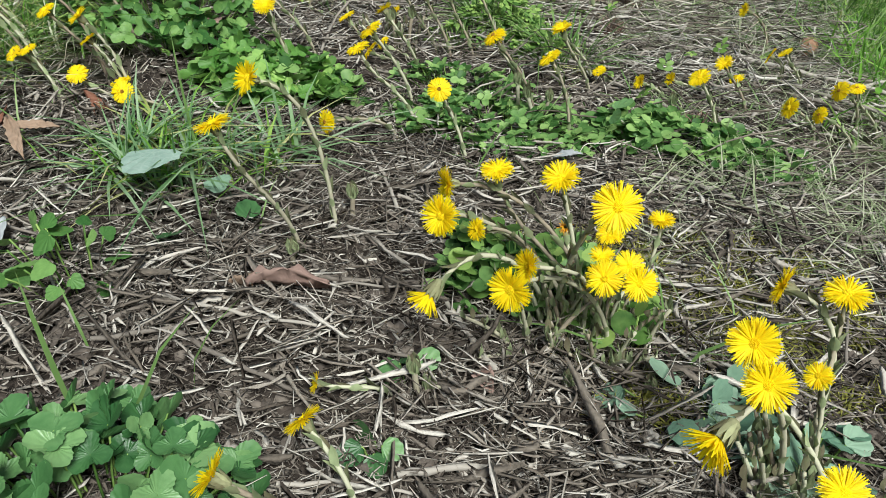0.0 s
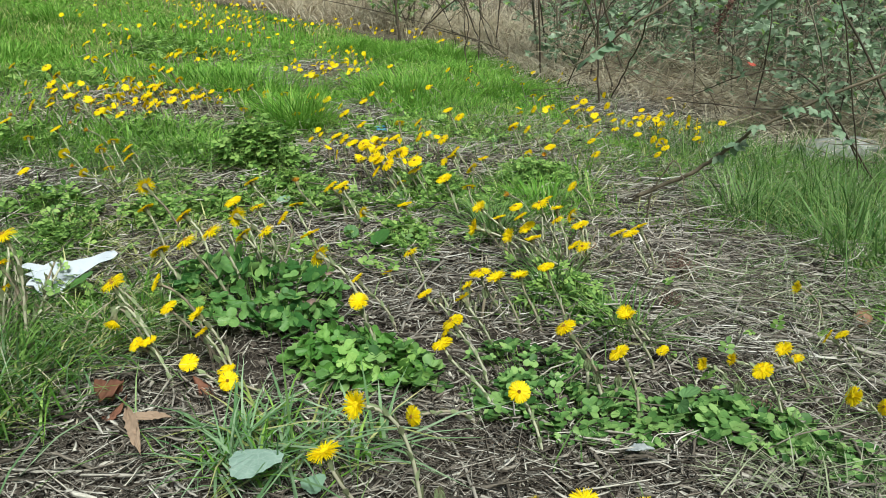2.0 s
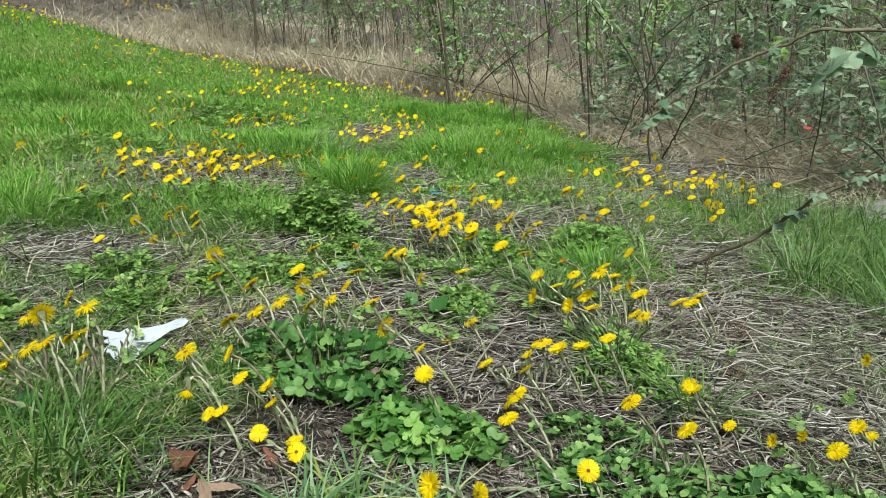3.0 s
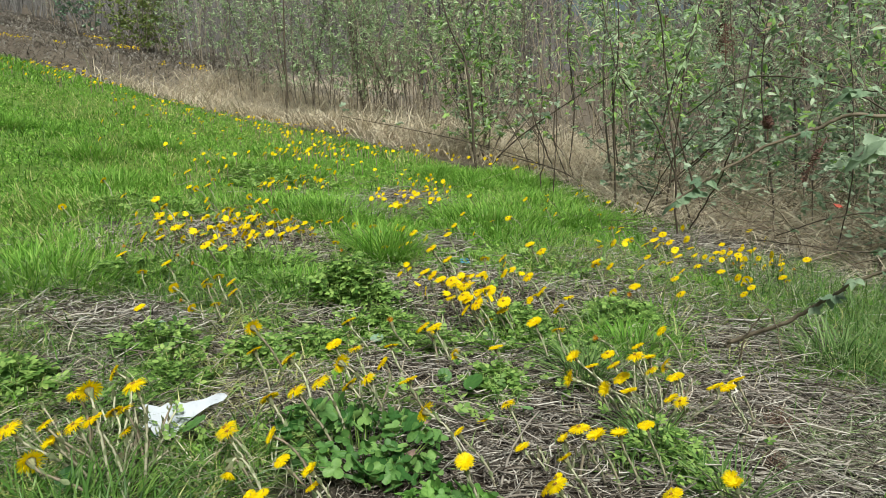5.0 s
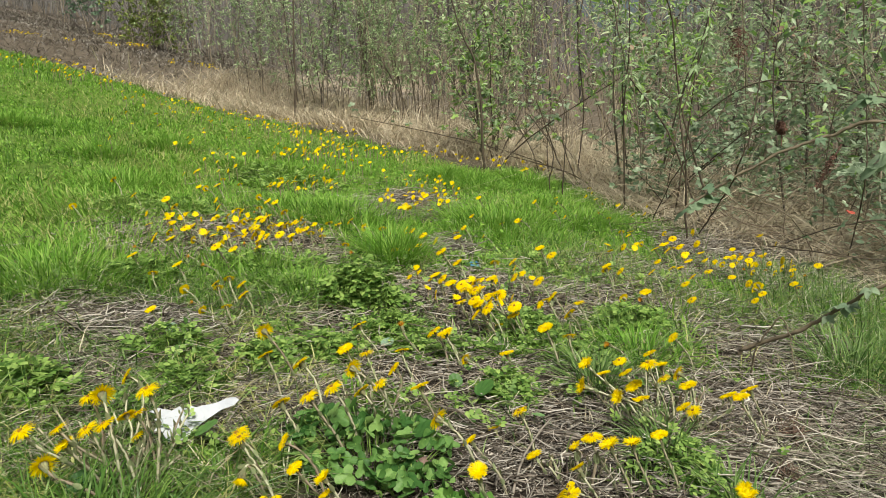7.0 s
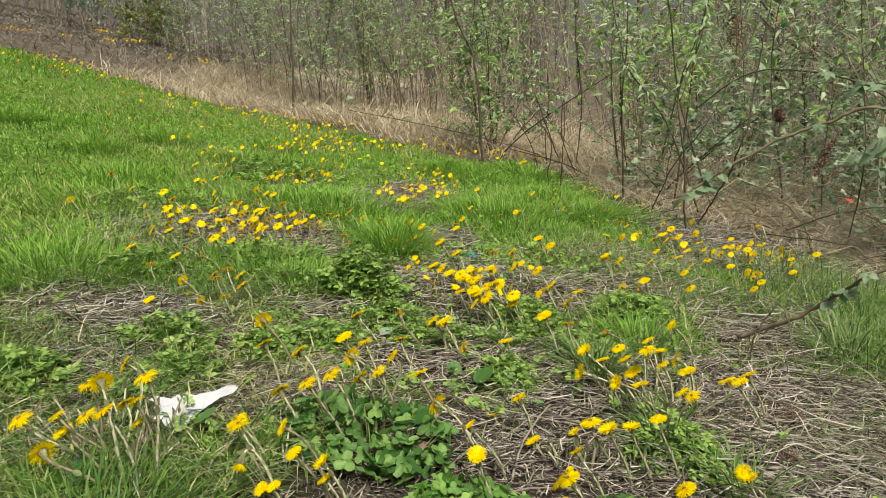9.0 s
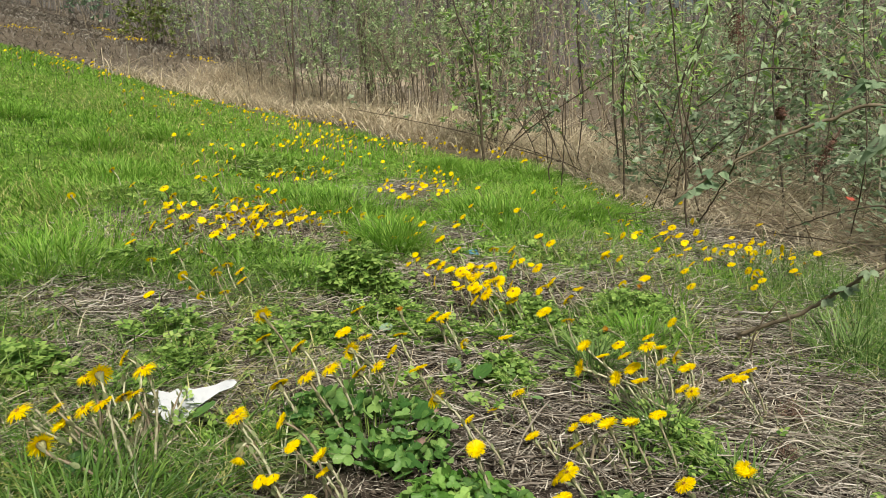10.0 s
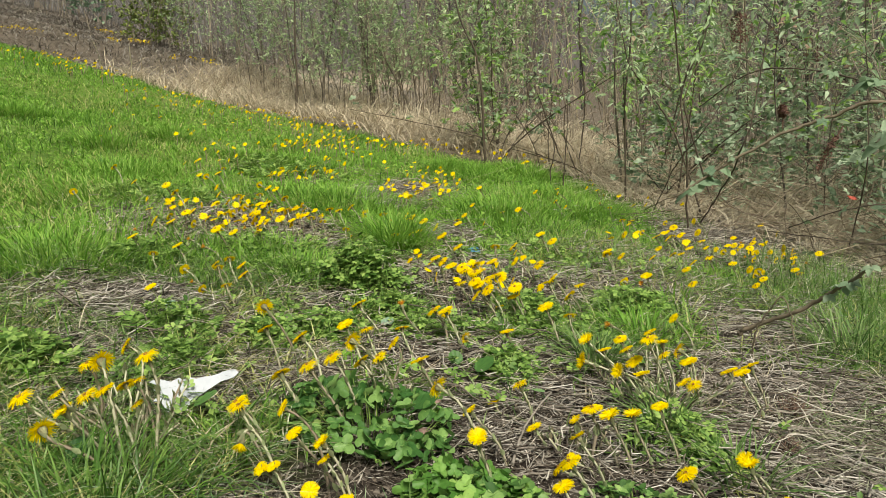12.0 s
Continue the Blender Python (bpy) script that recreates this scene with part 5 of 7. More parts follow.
def clover(cx, cy, rx, ry, tall, n, size, label, mat=LEAF_CLOVER, shape=CLOVER):
    """A clump whose leaves stand one by one on their stalks."""
    root = thing("clover_plant", None, label, "leafy plant", "leafy ground plants")
    zc = ground_at(cx, cy)
    root.location = (cx, cy, zc)
    kinds = [mesh_of("leaf", shape[0] * np.array([1, 1, s]), shape[1], [mat]) for s in (0.5, 1.0, 1.7)]
    x, y = disc_points(n, 0, 0, rx, ry)
    order = np.argsort(np.hypot(x / rx, y / ry))
    P = []
    for i in order:
        q = math.hypot(x[i] / rx, y[i] / ry)
        h = tall * (1.05 - 0.6 * q * q) * rng.uniform(0.55, 1.1)
        g = ground_at(cx + x[i], cy + y[i]) - zc
        s = size * rng.uniform(0.65, 1.2)
        yaw = math.atan2(y[i], x[i]) - math.pi / 2 + rng.normal(0, 0.9)
        ob = part("leaf", kinds[int(rng.integers(0, 3))], root)
        ob.matrix_local = Matrix.LocRotScale((x[i], y[i], g + h), Euler((rng.normal(-0.35, 0.5), rng.normal(0, 0.55), yaw)), (s, s, s))
        P.append([(x[i] * 0.6, y[i] * 0.6, g - 0.01), (x[i] * 0.85, y[i] * 0.85, g + h * 0.6), (x[i], y[i], g + h)])
    stuff(part("stalk_mass", mesh_of("stalk_mass", *tubes(np.array(P), np.full((n, 3), 0.0009), 4), [LEAF]), root))


clover(-0.25, 0.29, 0.112, 0.07, 0.055, 125, 0.0185, "lush clump of rounded trefoil leaves on the litter", LEAF_NEAR)
clover(-0.43, 1.06, 0.14, 0.11, 0.07, 170, 0.017, "lush dark green clump of rounded trefoil leaves")
clover(-0.35, 1.0, 0.05, 0.04, 0.05, 28, 0.016, "lush dark green clump of rounded trefoil leaves")
clover(0.165, 0.41, 0.06, 0.045, 0.026, 24, 0.026, "flat rosette of blue-green rounded leaves", LEAF_ROSETTE, HEART)
clover(0.235, 0.37, 0.05, 0.035, 0.03, 20, 0.028, "flat rosette of blue-green rounded leaves", LEAF_ROSETTE, HEART)
clover(-0.345, 0.515, 0.05, 0.055, 0.05, 24, 0.019, "few bright green cut leaves", LEAF_CLOVER, ANGLED)
clover(-0.245, 0.905, 0.1, 0.06, 0.06, 110, 0.015, "upright clump of toothed fresh green leaves", LEAF_TOOTHED)
clover(-0.075, 0.35, 0.012, 0.01, 0.02, 4, 0.022, "tiny green seedling in the straw", LEAF_NEAR, HEART)
clover(-0.055, 0.425, 0.014, 0.012, 0.025, 4, 0.02, "small unfolding coltsfoot leaf", LEAF_NEAR, HEART)
clover(0.19, 0.885, 0.02, 0.015, 0.05, 3, 0.03, "upright coltsfoot leaf with a scalloped rim", LEAF_NEAR, HEART)
clover(-0.18, 1.32, 0.05, 0.02, 0.03, 3, 0.035, "bright green broad leaf", LEAF_NEAR, HEART)

# one broad coltsfoot leaf on the grass tuft, and a few rounded ones


BROAD = [(-0.69, 1.0, 0.03, 0.042, 25, 0, -70, LEAF_CLOVER), (-0.775, 0.83, 0.02, 0.036, 40, 0, 20, LEAF_CLOVER), (-0.29, 1.35, 0.03, 0.042, 30, 10, -60, LEAF_CLOVER), (-0.33, 1.37, 0.03, 0.03, 50, 0, 30, LEAF_CLOVER),
         (-0.36, 1.10, 0.035, 0.045, 20, 0, -50, LEAF_CLOVER), (-1.05, 1.06, 0.03, 0.04, 30, 0, 20, LEAF_CLOVER), (-0.94, 1.38, 0.03, 0.03, 30, 10, 0, LEAF_ROSETTE), (-0.51, 1.53, 0.025, 0.03, 20, 0, 0, LEAF_ROSETTE), (-0.86, 1.32, 0.03, 0.035, 40, 0, 60, LEAF_CLOVER)]


def broad_leaf(x, y, lift, size, rx, ry, rz, mat, label, shape=ANGLED):
    ob = thing("broad_leaf", mesh_of("broad_leaf", shape[0], shape[1], [mat]), label, "leaf", "broad leaves")
    ob.matrix_world = Matrix.LocRotScale((x, y, ground_at(x, y) + lift), Euler([radians(a) for a in (rx, ry, rz)]), (size, size, size))
    return ob


broad_leaf(-0.303, 0.66, 0.05, 0.055, 3, 0, 172, LEAF_FELT, "broad grey-green felted coltsfoot leaf on the grass")
broad_leaf(-0.252, 0.655, 0.025, 0.026, -10, 6, 200, LEAF_ROSETTE, "smaller grey-green coltsfoot leaf")
broad_leaf(-0.272, 0.575, 0.012, 0.024, 20, 10, 170, LEAF_NEAR, "rounded green leaf in the litter", HEART)
broad_leaf(-0.21, 0.60, 0.015, 0.024, 20, 10, 20, LEAF_NEAR, "rounded green leaf in the litter", HEART)


for x, y, lift, size, rx, ry, rz, mat in BROAD:
    broad_leaf(x, y, lift, size, rx, ry, rz, mat, "bright green broad leaf among the grass" if mat is LEAF_CLOVER else "pale grey-green broad leaf among the grass", HEART)


def single_blade(x, y, tall, yaw, bend, wide, label="single long green grass blade"):
    V, F = blades(np.zeros(1), np.zeros(1), np.zeros(1), np.array([tall]), np.array([wide]), np.array([yaw]), np.array([bend]), 0.05)
    ob = thing("lone_grass", mesh_of("lone_grass", V, F, [GRASS_DARK]), label, "grass", "lone grasses")
    ob.location = (x, y, ground_at(x, y) - 0.004)


single_blade(-0.283, 0.362, 0.128, 1.6, 0.08, 0.0046)
single_blade(-0.235, 0.339, 0.115, 0.75, 0.6, 0.005)
single_blade(-0.215, 0.40, 0.085, 0.5, 0.6, 0.0028)
single_blade(-0.30, 0.43, 0.07, 2.2, 0.3, 0.0022)
single_blade(0.165, 0.50, 0.09, 2.2, 0.25, 0.003)
single_blade(0.16, 0.45, 0.1, 0.1, 1.3, 0.004)
single_blade(0.13, 0.46, 0.09, 2.9, 1.5, 0.0035)
single_blade(-0.29, 0.72, 0.16, 1.4, 0.1, 0.0032)
single_blade(-0.26, 0.73, 0.13, 0.8, 0.5, 0.0032)


# ---- coltsfoot ----
def ray_set(n, inner, lift_lo, lift_hi, droop, width=0.07, seed=1, short=0.35, least=0.82):
    """Thin ray florets round a head of radius 1, in several rows."""
    r = np.random.default_rng(seed)
    a = r.uniform(0, 2 * np.pi, n)
    L = np.where(r.random(n) < short, r.uniform(0.45, 0.8, n), r.uniform(least, 1.06, n)) - inner
    e = r.uniform(lift_lo, lift_hi, n)
    s = np.array([0.0, 0.55, 1.0])
    rad = inner + L[:, None] * s * np.cos(e)[:, None]
    z = 0.12 + L[:, None] * (s * np.sin(e)[:, None] - droop * s ** 2)
    w = width * r.uniform(0.7, 1.2, n)[:, None] * np.array([0.7, 1.0, 0.55]) * 0.5
    c, si = np.cos(a)[:, None], np.sin(a)[:, None]
    tw = r.normal(0, 0.35, n)[:, None]
    lo = np.stack([rad * c + w * si, rad * si - w * c, z - w * tw], -1)
    hi = np.stack([rad * c - w * si, rad * si + w * c, z + w * tw], -1)
    V = np.concatenate([lo, hi], 1).reshape(-1, 3)
    F = np.array([[0, 1, 4], [0, 4, 3], [1, 2, 5], [1, 5, 4]])
    return V, (F[None] + (np.arange(n) * 6)[:, None, None]).reshape(-1, 3)


def disc_set(n=70, radius=0.3, seed=2):
    """The small knobbly florets in the middle of a head."""
    i = np.arange(n)
    r = radius * np.sqrt((i + 0.5) / n)
    a = i * 2.39996
    at = np.stack([r * np.cos(a), r * np.sin(a), 0.13 + 0.07 * (1 - (r / radius) ** 2)], -1)
    k = np.array([[0.03, 0, 0], [-0.015, 0.026, 0], [-0.015, -0.026, 0], [0.018, 0, 0.07], [-0.009, 0.016, 0.07], [-0.009, -0.016, 0.07]])
    f = np.array([[3, 4, 5], [0, 1, 4], [0, 4, 3], [1, 2, 5], [1, 5, 4], [2, 0, 3], [2, 3, 5]])
    base = fan_disc(radius * 1.05, 0.11)
    return join(scatter((k, f), at, turns(a, 0 * a, 0 * a), np.ones(n)), base)


def fan_disc(radius, z, n=12):
    a = np.arange(n) * 2 * np.pi / n
    V = np.vstack([[[0, 0, z + 0.03]], np.stack([np.cos(a) * radius, np.sin(a) * radius, 0 * a + z], -1)])
    return V, np.array([[0, 1 + k, 1 + (k + 1) % n] for k in range(n)])


def cup_set(n=12, wide=0.23, deep=0.6):
    """Cup of overlapping bracts under a head."""
    sets = []
    prof = [(0.09, -deep), (0.2, -deep * 0.85), (wide * 0.9, -deep * 0.4), (wide, 0.0), (wide * 0.85, 0.12)]
    a = np.arange(n) * 2 * np.pi / n
    V = np.concatenate([np.stack([np.cos(a) * r, np.sin(a) * r, 0 * a + z], -1) for r, z in prof])
    F = []
    for k in range(len(prof) - 1):
        for j in range(n):
            p, q = k * n + j, k * n + (j + 1) % n
            F += [[p, q, q + n], [p, q + n, p + n]]
    sets.append((V, np.array(F)))
    tip = leaf_shape(0.62, 0.15, 0.4, 0.1, -0.05, 4)
    sets.append(scatter(tip, np.stack([np.cos(a) * 0.22, np.sin(a) * 0.22, 0 * a - deep * 0.8], -1), turns(a - np.pi / 2, np.full(n, 1.28), 0 * a), 1.15 * np.ones(n)))
    return join(*sets)


HEADS = {
    "open": (ray_set(430, 0.1, -0.05, 0.6, 0.1, 0.06, 1), RAY), "open2": (ray_set(400, 0.1, -0.15, 0.42, 0.14, 0.06, 5), RAY),
    "cup": (ray_set(220, 0.12, 0.15, 0.6, 0.12, 0.072, 2), RAY), "flat": (ray_set(250, 0.1, -0.1, 0.14, 0.1, 0.1, 7, 0.3, 0.9), RAY), "flat2": (ray_set(240, 0.12, -0.25, 0.1, 0.14, 0.1, 8, 0.3, 0.9), RAY), "back": (ray_set(210, 0.14, -0.35, 0.2, 0.2, 0.066, 3), RAY),
    "droop": (ray_set(170, 0.14, 0.6, 1.1, 0.05, 0.062, 4), RAY), "old": (ray_set(90, 0.14, 0.75, 1.3, 0.1, 0.06, 6), RAY_OLD)}
HEAD_MESH = {k: mesh_of("corolla", *v[0], [v[1]]) for k, v in HEADS.items()}
DISC_MESH = mesh_of("disc", *disc_set(60, 0.22), [DISC])
DISC_DARK = mesh_of("disc", *disc_set(50, 0.17), [DISC_OLD])
CUP_MESH = mesh_of("bract_cup", *cup_set(), [CUP])
LABELS = {"open": "bright yellow open coltsfoot flower on a scaly woolly stem", "flat": "yellow coltsfoot flower with flat rays on a scaly stem", "cup": "half-open yellow coltsfoot flower seen on its scaly stem", "back": "yellow coltsfoot flower with flat spread rays, leaning over",
          "droop": "nodding half-closed coltsfoot flower on a bent stem", "old": "withered orange-brown coltsfoot flower"}


def coltsfoot(x, y, z, size, turn, tilt, foot, look_of="open", group="coltsfoot flowers in the litter"):
    """One flower: head at x, y, z, its face turned (0 to the south, 90 east) and tilted up, its stem rooted at foot."""
    t, e = radians(turn), radians(tilt)
    n = Vector((math.cos(e) * math.sin(t), -math.cos(e) * math.cos(t), math.sin(e)))
    fz = ground_at(*foot)
    root = thing("coltsfoot_flower", None, LABELS[look_of.rstrip("2")], "flower", group)
    root.location = (foot[0], foot[1], fz)
    head = Vector((x - foot[0], y - foot[1], z - fz))
    r = size * 0.5
    q = n.to_track_quat("Z", "Y")
    m = Matrix.LocRotScale(head, q, (r, r, r)) @ Matrix.Rotation(rng.uniform(0, 6.28), 4, "Z")
    key = look_of + "2" if look_of in ("open", "flat") and rng.random() < 0.4 else look_of
    deep = 0.62 * r
    a0, a3 = Vector((0, 0, -0.012)), head - n * deep * 0.9
    reach = max((a3 - a0).length, 0.02)
    a1 = a0 + Vector((rng.normal(0, 0.003), rng.normal(0, 0.003), 1)) * reach * 0.45
    a2 = a3 - n * reach * 0.33
    P = np.array([(a0 * (1 - s) ** 3 + a1 * 3 * s * (1 - s) ** 2 + a2 * 3 * s * s * (1 - s) + a3 * s ** 3)[:] for s in np.linspace(0, 1, 12)])
    thick = 0.0012 + 0.026 * size
    part("stem", mesh_of("stem", *tubes(P[None], (thick * np.linspace(1.05, 0.8, 12))[None], 7), [STEM]), root)
    k = int(5 + reach * 60)
    s = np.linspace(0.06, 0.93, k)
    at = np.array([np.interp(s, np.linspace(0, 1, 12), P[:, c]) for c in range(3)]).T
    T = np.array([np.interp(s, np.linspace(0, 1, 12), np.gradient(P[:, c])) for c in range(3)]).T
    R = []
    for i in range(k):
        yaxis = Vector(T[i]).normalized()
        side = Vector((math.cos(i * 2.4), math.sin(i * 2.4), 0.1))
        zax = (side - side.dot(yaxis) * yaxis).normalized()
        M = Matrix((yaxis.cross(zax), yaxis, zax)).transposed() @ Matrix.Rotation(radians(11), 3, "X")
        R.append(np.array(M))
        at[i] += np.array(zax) * thick * 0.8
    V, F = scatter(leaf_shape(1.0, 0.42, 0.4, -0.25, -0.1, 4), at, np.array(R), np.full(k, 0.0145) * rng.uniform(0.8, 1.35, k))
    stuff(part("scale_sheath", mesh_of("scale_sheath", V, F, [SCALE]), root, "small purplish-green scales"))
    for name, data in (("corolla", HEAD_MESH[key]), ("disc", DISC_MESH), ("bract_cup", CUP_MESH)):
        if name == "disc" and look_of in ("droop", "old"):
            continue
        part(name, DISC_DARK if name == "disc" and key in ("back", "flat2") else data, root).matrix_local = m
    return root


coltsfoot(-0.016, 0.526, 0.096, 0.030, -75, 10, (0.104, 0.480))
coltsfoot(-0.021, 0.463, 0.106, 0.032, -35, 25, (0.083, 0.495))
coltsfoot(0.004, 0.467, 0.090, 0.018, -50, 20, (0.062, 0.510))
coltsfoot(0.023, 0.529, 0.104, 0.027, -20, 80, (0.111, 0.475))
coltsfoot(0.071, 0.506, 0.106, 0.031, -30, 68, (0.090, 0.490))
coltsfoot(0.097, 0.424, 0.129, 0.036, 5, 38, (0.069, 0.505))
coltsfoot(0.173, 0.576, 0.014, 0.025, 10, 88, (0.150, 0.545))
coltsfoot(0.106, 0.480, 0.069, 0.022, -35, 75, (0.097, 0.485))
coltsfoot(0.097, 0.450, 0.050, 0.029, -5, 36, (0.076, 0.500))
coltsfoot(0.123, 0.448, 0.045, 0.029, 8, 34, (0.055, 0.465))
coltsfoot(0.120, 0.471, 0.045, 0.025, 15, 50, (0.104, 0.480))
coltsfoot(0.080, 0.538, 0.040, 0.020, -10, 30, (0.083, 0.495), "old")
coltsfoot(-0.032, 0.436, 0.057, 0.040, -60, -40, (0.062, 0.510), "droop")
coltsfoot(0.024, 0.393, 0.090, 0.032, -35, 18, (0.111, 0.475))
coltsfoot(0.038, 0.414, 0.092, 0.026, -70, 22, (0.090, 0.490))
coltsfoot(0.099, 0.472, 0.054, 0.022, 0, 75, (0.069, 0.505), "cup")
coltsfoot(0.221, 0.422, 0.055, 0.031, -122, 14, (0.250, 0.390))
coltsfoot(0.256, 0.406, 0.058, 0.032, -60, 84, (0.220, 0.339))
coltsfoot(0.170, 0.347, 0.073, 0.034, -15, 40, (0.205, 0.351))
coltsfoot(0.173, 0.325, 0.059, 0.034, -5, 36, (0.240, 0.323))
coltsfoot(0.225, 0.361, 0.027, 0.020, -50, 50, (0.225, 0.335))
coltsfoot(0.140, 0.300, 0.044, 0.046, -55, -20, (0.210, 0.347), "droop")
coltsfoot(0.195, 0.261, 0.039, 0.030, 10, 60, (0.245, 0.319))
coltsfoot(-0.118, 0.391, 0.014, 0.018, -85, 25, (-0.065, 0.410), "cup")
coltsfoot(-0.112, 0.323, 0.049, 0.027, -125, 45, (-0.085, 0.305))
coltsfoot(-0.145, 0.259, 0.078, 0.032, -100, 38, (-0.120, 0.290), "cup")
coltsfoot(-0.175, 0.585, 0.173, 0.032, -48, 30, (-0.130, 0.605), "cup")
coltsfoot(-0.199, 0.540, 0.154, 0.031, -110, 74, (-0.158, 0.570))
coltsfoot(-0.153, 0.755, 0.052, 0.027, -48, 15, (-0.081, 0.810), "flat")
coltsfoot(-0.492, 0.880, 0.190, 0.026, -65, 35, (-0.446, 0.896), "flat")
coltsfoot(-0.471, 0.857, 0.164, 0.025, -52, 62, (-0.417, 0.865), "flat")
coltsfoot(-0.425, 0.838, 0.159, 0.028, -73, 57, (-0.394, 0.840), "cup")
coltsfoot(-0.429, 0.850, 0.131, 0.024, -89, 59, (-0.400, 0.845), "flat")
coltsfoot(-0.513, 0.833, 0.125, 0.022, -41, 51, (-0.483, 0.849), "flat")
coltsfoot(-0.496, 0.834, 0.128, 0.023, -58, 72, (-0.466, 0.817), "flat")
coltsfoot(-0.446, 0.829, 0.097, 0.026, 0, 57, (-0.398, 0.828), "flat")
coltsfoot(-0.401, 0.833, 0.083, 0.024, -67, 80, (-0.353, 0.829), "flat")
coltsfoot(-0.390, 0.807, 0.081, 0.026, 5, 38, (-0.340, 0.821), "flat")
coltsfoot(-0.231, 0.898, 0.140, 0.028, 0, 60, (-0.209, 0.908))
coltsfoot(-0.260, 1.035, 0.119, 0.026, -94, 53, (-0.209, 1.042), "flat")
coltsfoot(-0.241, 1.210, 0.056, 0.028, -133, 62, (-0.182, 1.206), "cup")
coltsfoot(-0.170, 1.129, 0.049, 0.028, -97, 65, (-0.146, 1.119), "flat")
coltsfoot(-0.102, 1.203, 0.027, 0.026, -87, 59, (0.011, 1.268), "cup")
coltsfoot(-0.114, 1.064, 0.028, 0.021, -71, 49, (-0.075, 1.074), "flat")
coltsfoot(-0.129, 1.025, 0.032, 0.030, -98, 39, (-0.094, 1.054), "flat")
coltsfoot(-0.026, 0.747, 0.084, 0.026, -5, 38, (-0.001, 0.769), "flat")
coltsfoot(0.042, 0.936, 0.071, 0.030, -82, 58, (0.093, 0.934), "flat")
coltsfoot(0.105, 0.869, 0.063, 0.029, -89, 59, (0.129, 0.857), "flat")
coltsfoot(0.142, 1.051, 0.034, 0.028, -66, 58, (0.193, 1.067), "cup")
coltsfoot(0.197, 1.038, -0.027, 0.021, -66, 62, (0.233, 1.048), "flat")
coltsfoot(0.248, 0.995, -0.030, 0.024, -78, 28, (0.289, 1.010), "cup")
coltsfoot(0.302, 1.035, -0.046, 0.023, -78, 28, (0.369, 1.015), "cup")
coltsfoot(0.294, 0.888, 0.017, 0.029, -73, 58, (0.327, 0.893), "flat")
coltsfoot(0.362, 0.997, -0.013, 0.028, -61, 55, (0.400, 0.987), "cup")
coltsfoot(0.406, 1.060, -0.063, 0.023, -93, 66, (0.430, 1.055), "flat")
coltsfoot(0.462, 1.088, -0.042, 0.026, -123, 25, (0.486, 1.104), "flat")
coltsfoot(0.478, 1.077, -0.034, 0.023, -115, 58, (0.518, 1.088), "flat")
coltsfoot(0.431, 0.925, -0.050, 0.029, -78, 28, (0.476, 0.929), "flat")
coltsfoot(0.453, 0.887, -0.044, 0.023, -78, 28, (0.509, 0.875), "flat")
coltsfoot(0.503, 0.946, -0.040, 0.028, -78, 28, (0.549, 0.965), "flat")
coltsfoot(0.529, 0.953, -0.041, 0.022, -59, 73, (0.579, 0.958), "flat")
coltsfoot(0.466, 1.225, -0.017, 0.026, -85, 24, (0.511, 1.220), "cup")
coltsfoot(0.029, 1.123, 0.087, 0.028, -70, 77, (0.061, 1.119), "flat")
coltsfoot(0.094, 1.314, 0.052, 0.030, -104, 60, (0.127, 1.343), "flat")
coltsfoot(0.224, 1.385, 0.056, 0.035, -133, 61, (0.256, 1.378), "flat")
coltsfoot(-0.575, 0.920, 0.176, 0.035, -84, 72, (-0.534, 0.920), "back")
coltsfoot(-0.537, 0.837, 0.160, 0.028, -10, -50, (-0.502, 0.866), "droop")
coltsfoot(-0.678, 1.276, 0.226, 0.035, -138, 14, (-0.626, 1.281), "back")
coltsfoot(-0.644, 1.194, 0.207, 0.030, -112, 60, (-0.619, 1.183), "flat")
coltsfoot(-0.500, 1.008, 0.204, 0.035, -77, 65, (-0.451, 1.023), "back")
coltsfoot(-0.463, 1.016, 0.214, 0.035, -73, 62, (-0.433, 1.030), "back")
coltsfoot(-0.471, 1.148, 0.196, 0.035, -123, 15, (-0.405, 1.170), "back")
coltsfoot(-0.429, 1.053, 0.193, 0.029, -111, 44, (-0.438, 1.117), "flat")
coltsfoot(-0.425, 1.142, 0.170, 0.032, -70, 58, (-0.437, 1.152), "back")
coltsfoot(-0.423, 1.238, 0.162, 0.030, -79, 43, (-0.432, 1.222), "flat")
coltsfoot(-0.294, 0.966, 0.185, 0.035, -115, 20, (-0.239, 0.976), "back")
coltsfoot(-0.193, 1.162, 0.111, 0.030, -95, 64, (-0.171, 1.165), "back")
coltsfoot(-0.553, 1.483, 0.171, 0.035, -112, 62, (-0.514, 1.497), "flat")
coltsfoot(-0.466, 1.512, 0.156, 0.030, -139, 65, (-0.425, 1.527), "old")
coltsfoot(-0.377, 1.541, 0.126, 0.030, -77, 61, (-0.345, 1.545), "back")
coltsfoot(-0.327, 1.483, 0.091, 0.030, -119, 14, (-0.283, 1.497), "back")
coltsfoot(-0.240, 1.496, 0.098, 0.032, -119, 77, (-0.188, 1.506), "flat")
coltsfoot(-0.283, 1.775, 0.073, 0.028, -144, 56, (-0.244, 1.774), "flat")
coltsfoot(-0.108, 1.805, 0.091, 0.035, -119, 39, (-0.081, 1.832), "flat")
coltsfoot(-0.085, 1.259, 0.115, 0.035, -75, 24, (0.005, 1.328), "cup")
coltsfoot(-0.077, 1.335, 0.129, 0.032, -60, 52, (0.022, 1.343), "cup")
coltsfoot(-0.025, 1.236, 0.104, 0.032, -60, 29, (0.037, 1.323), "cup")
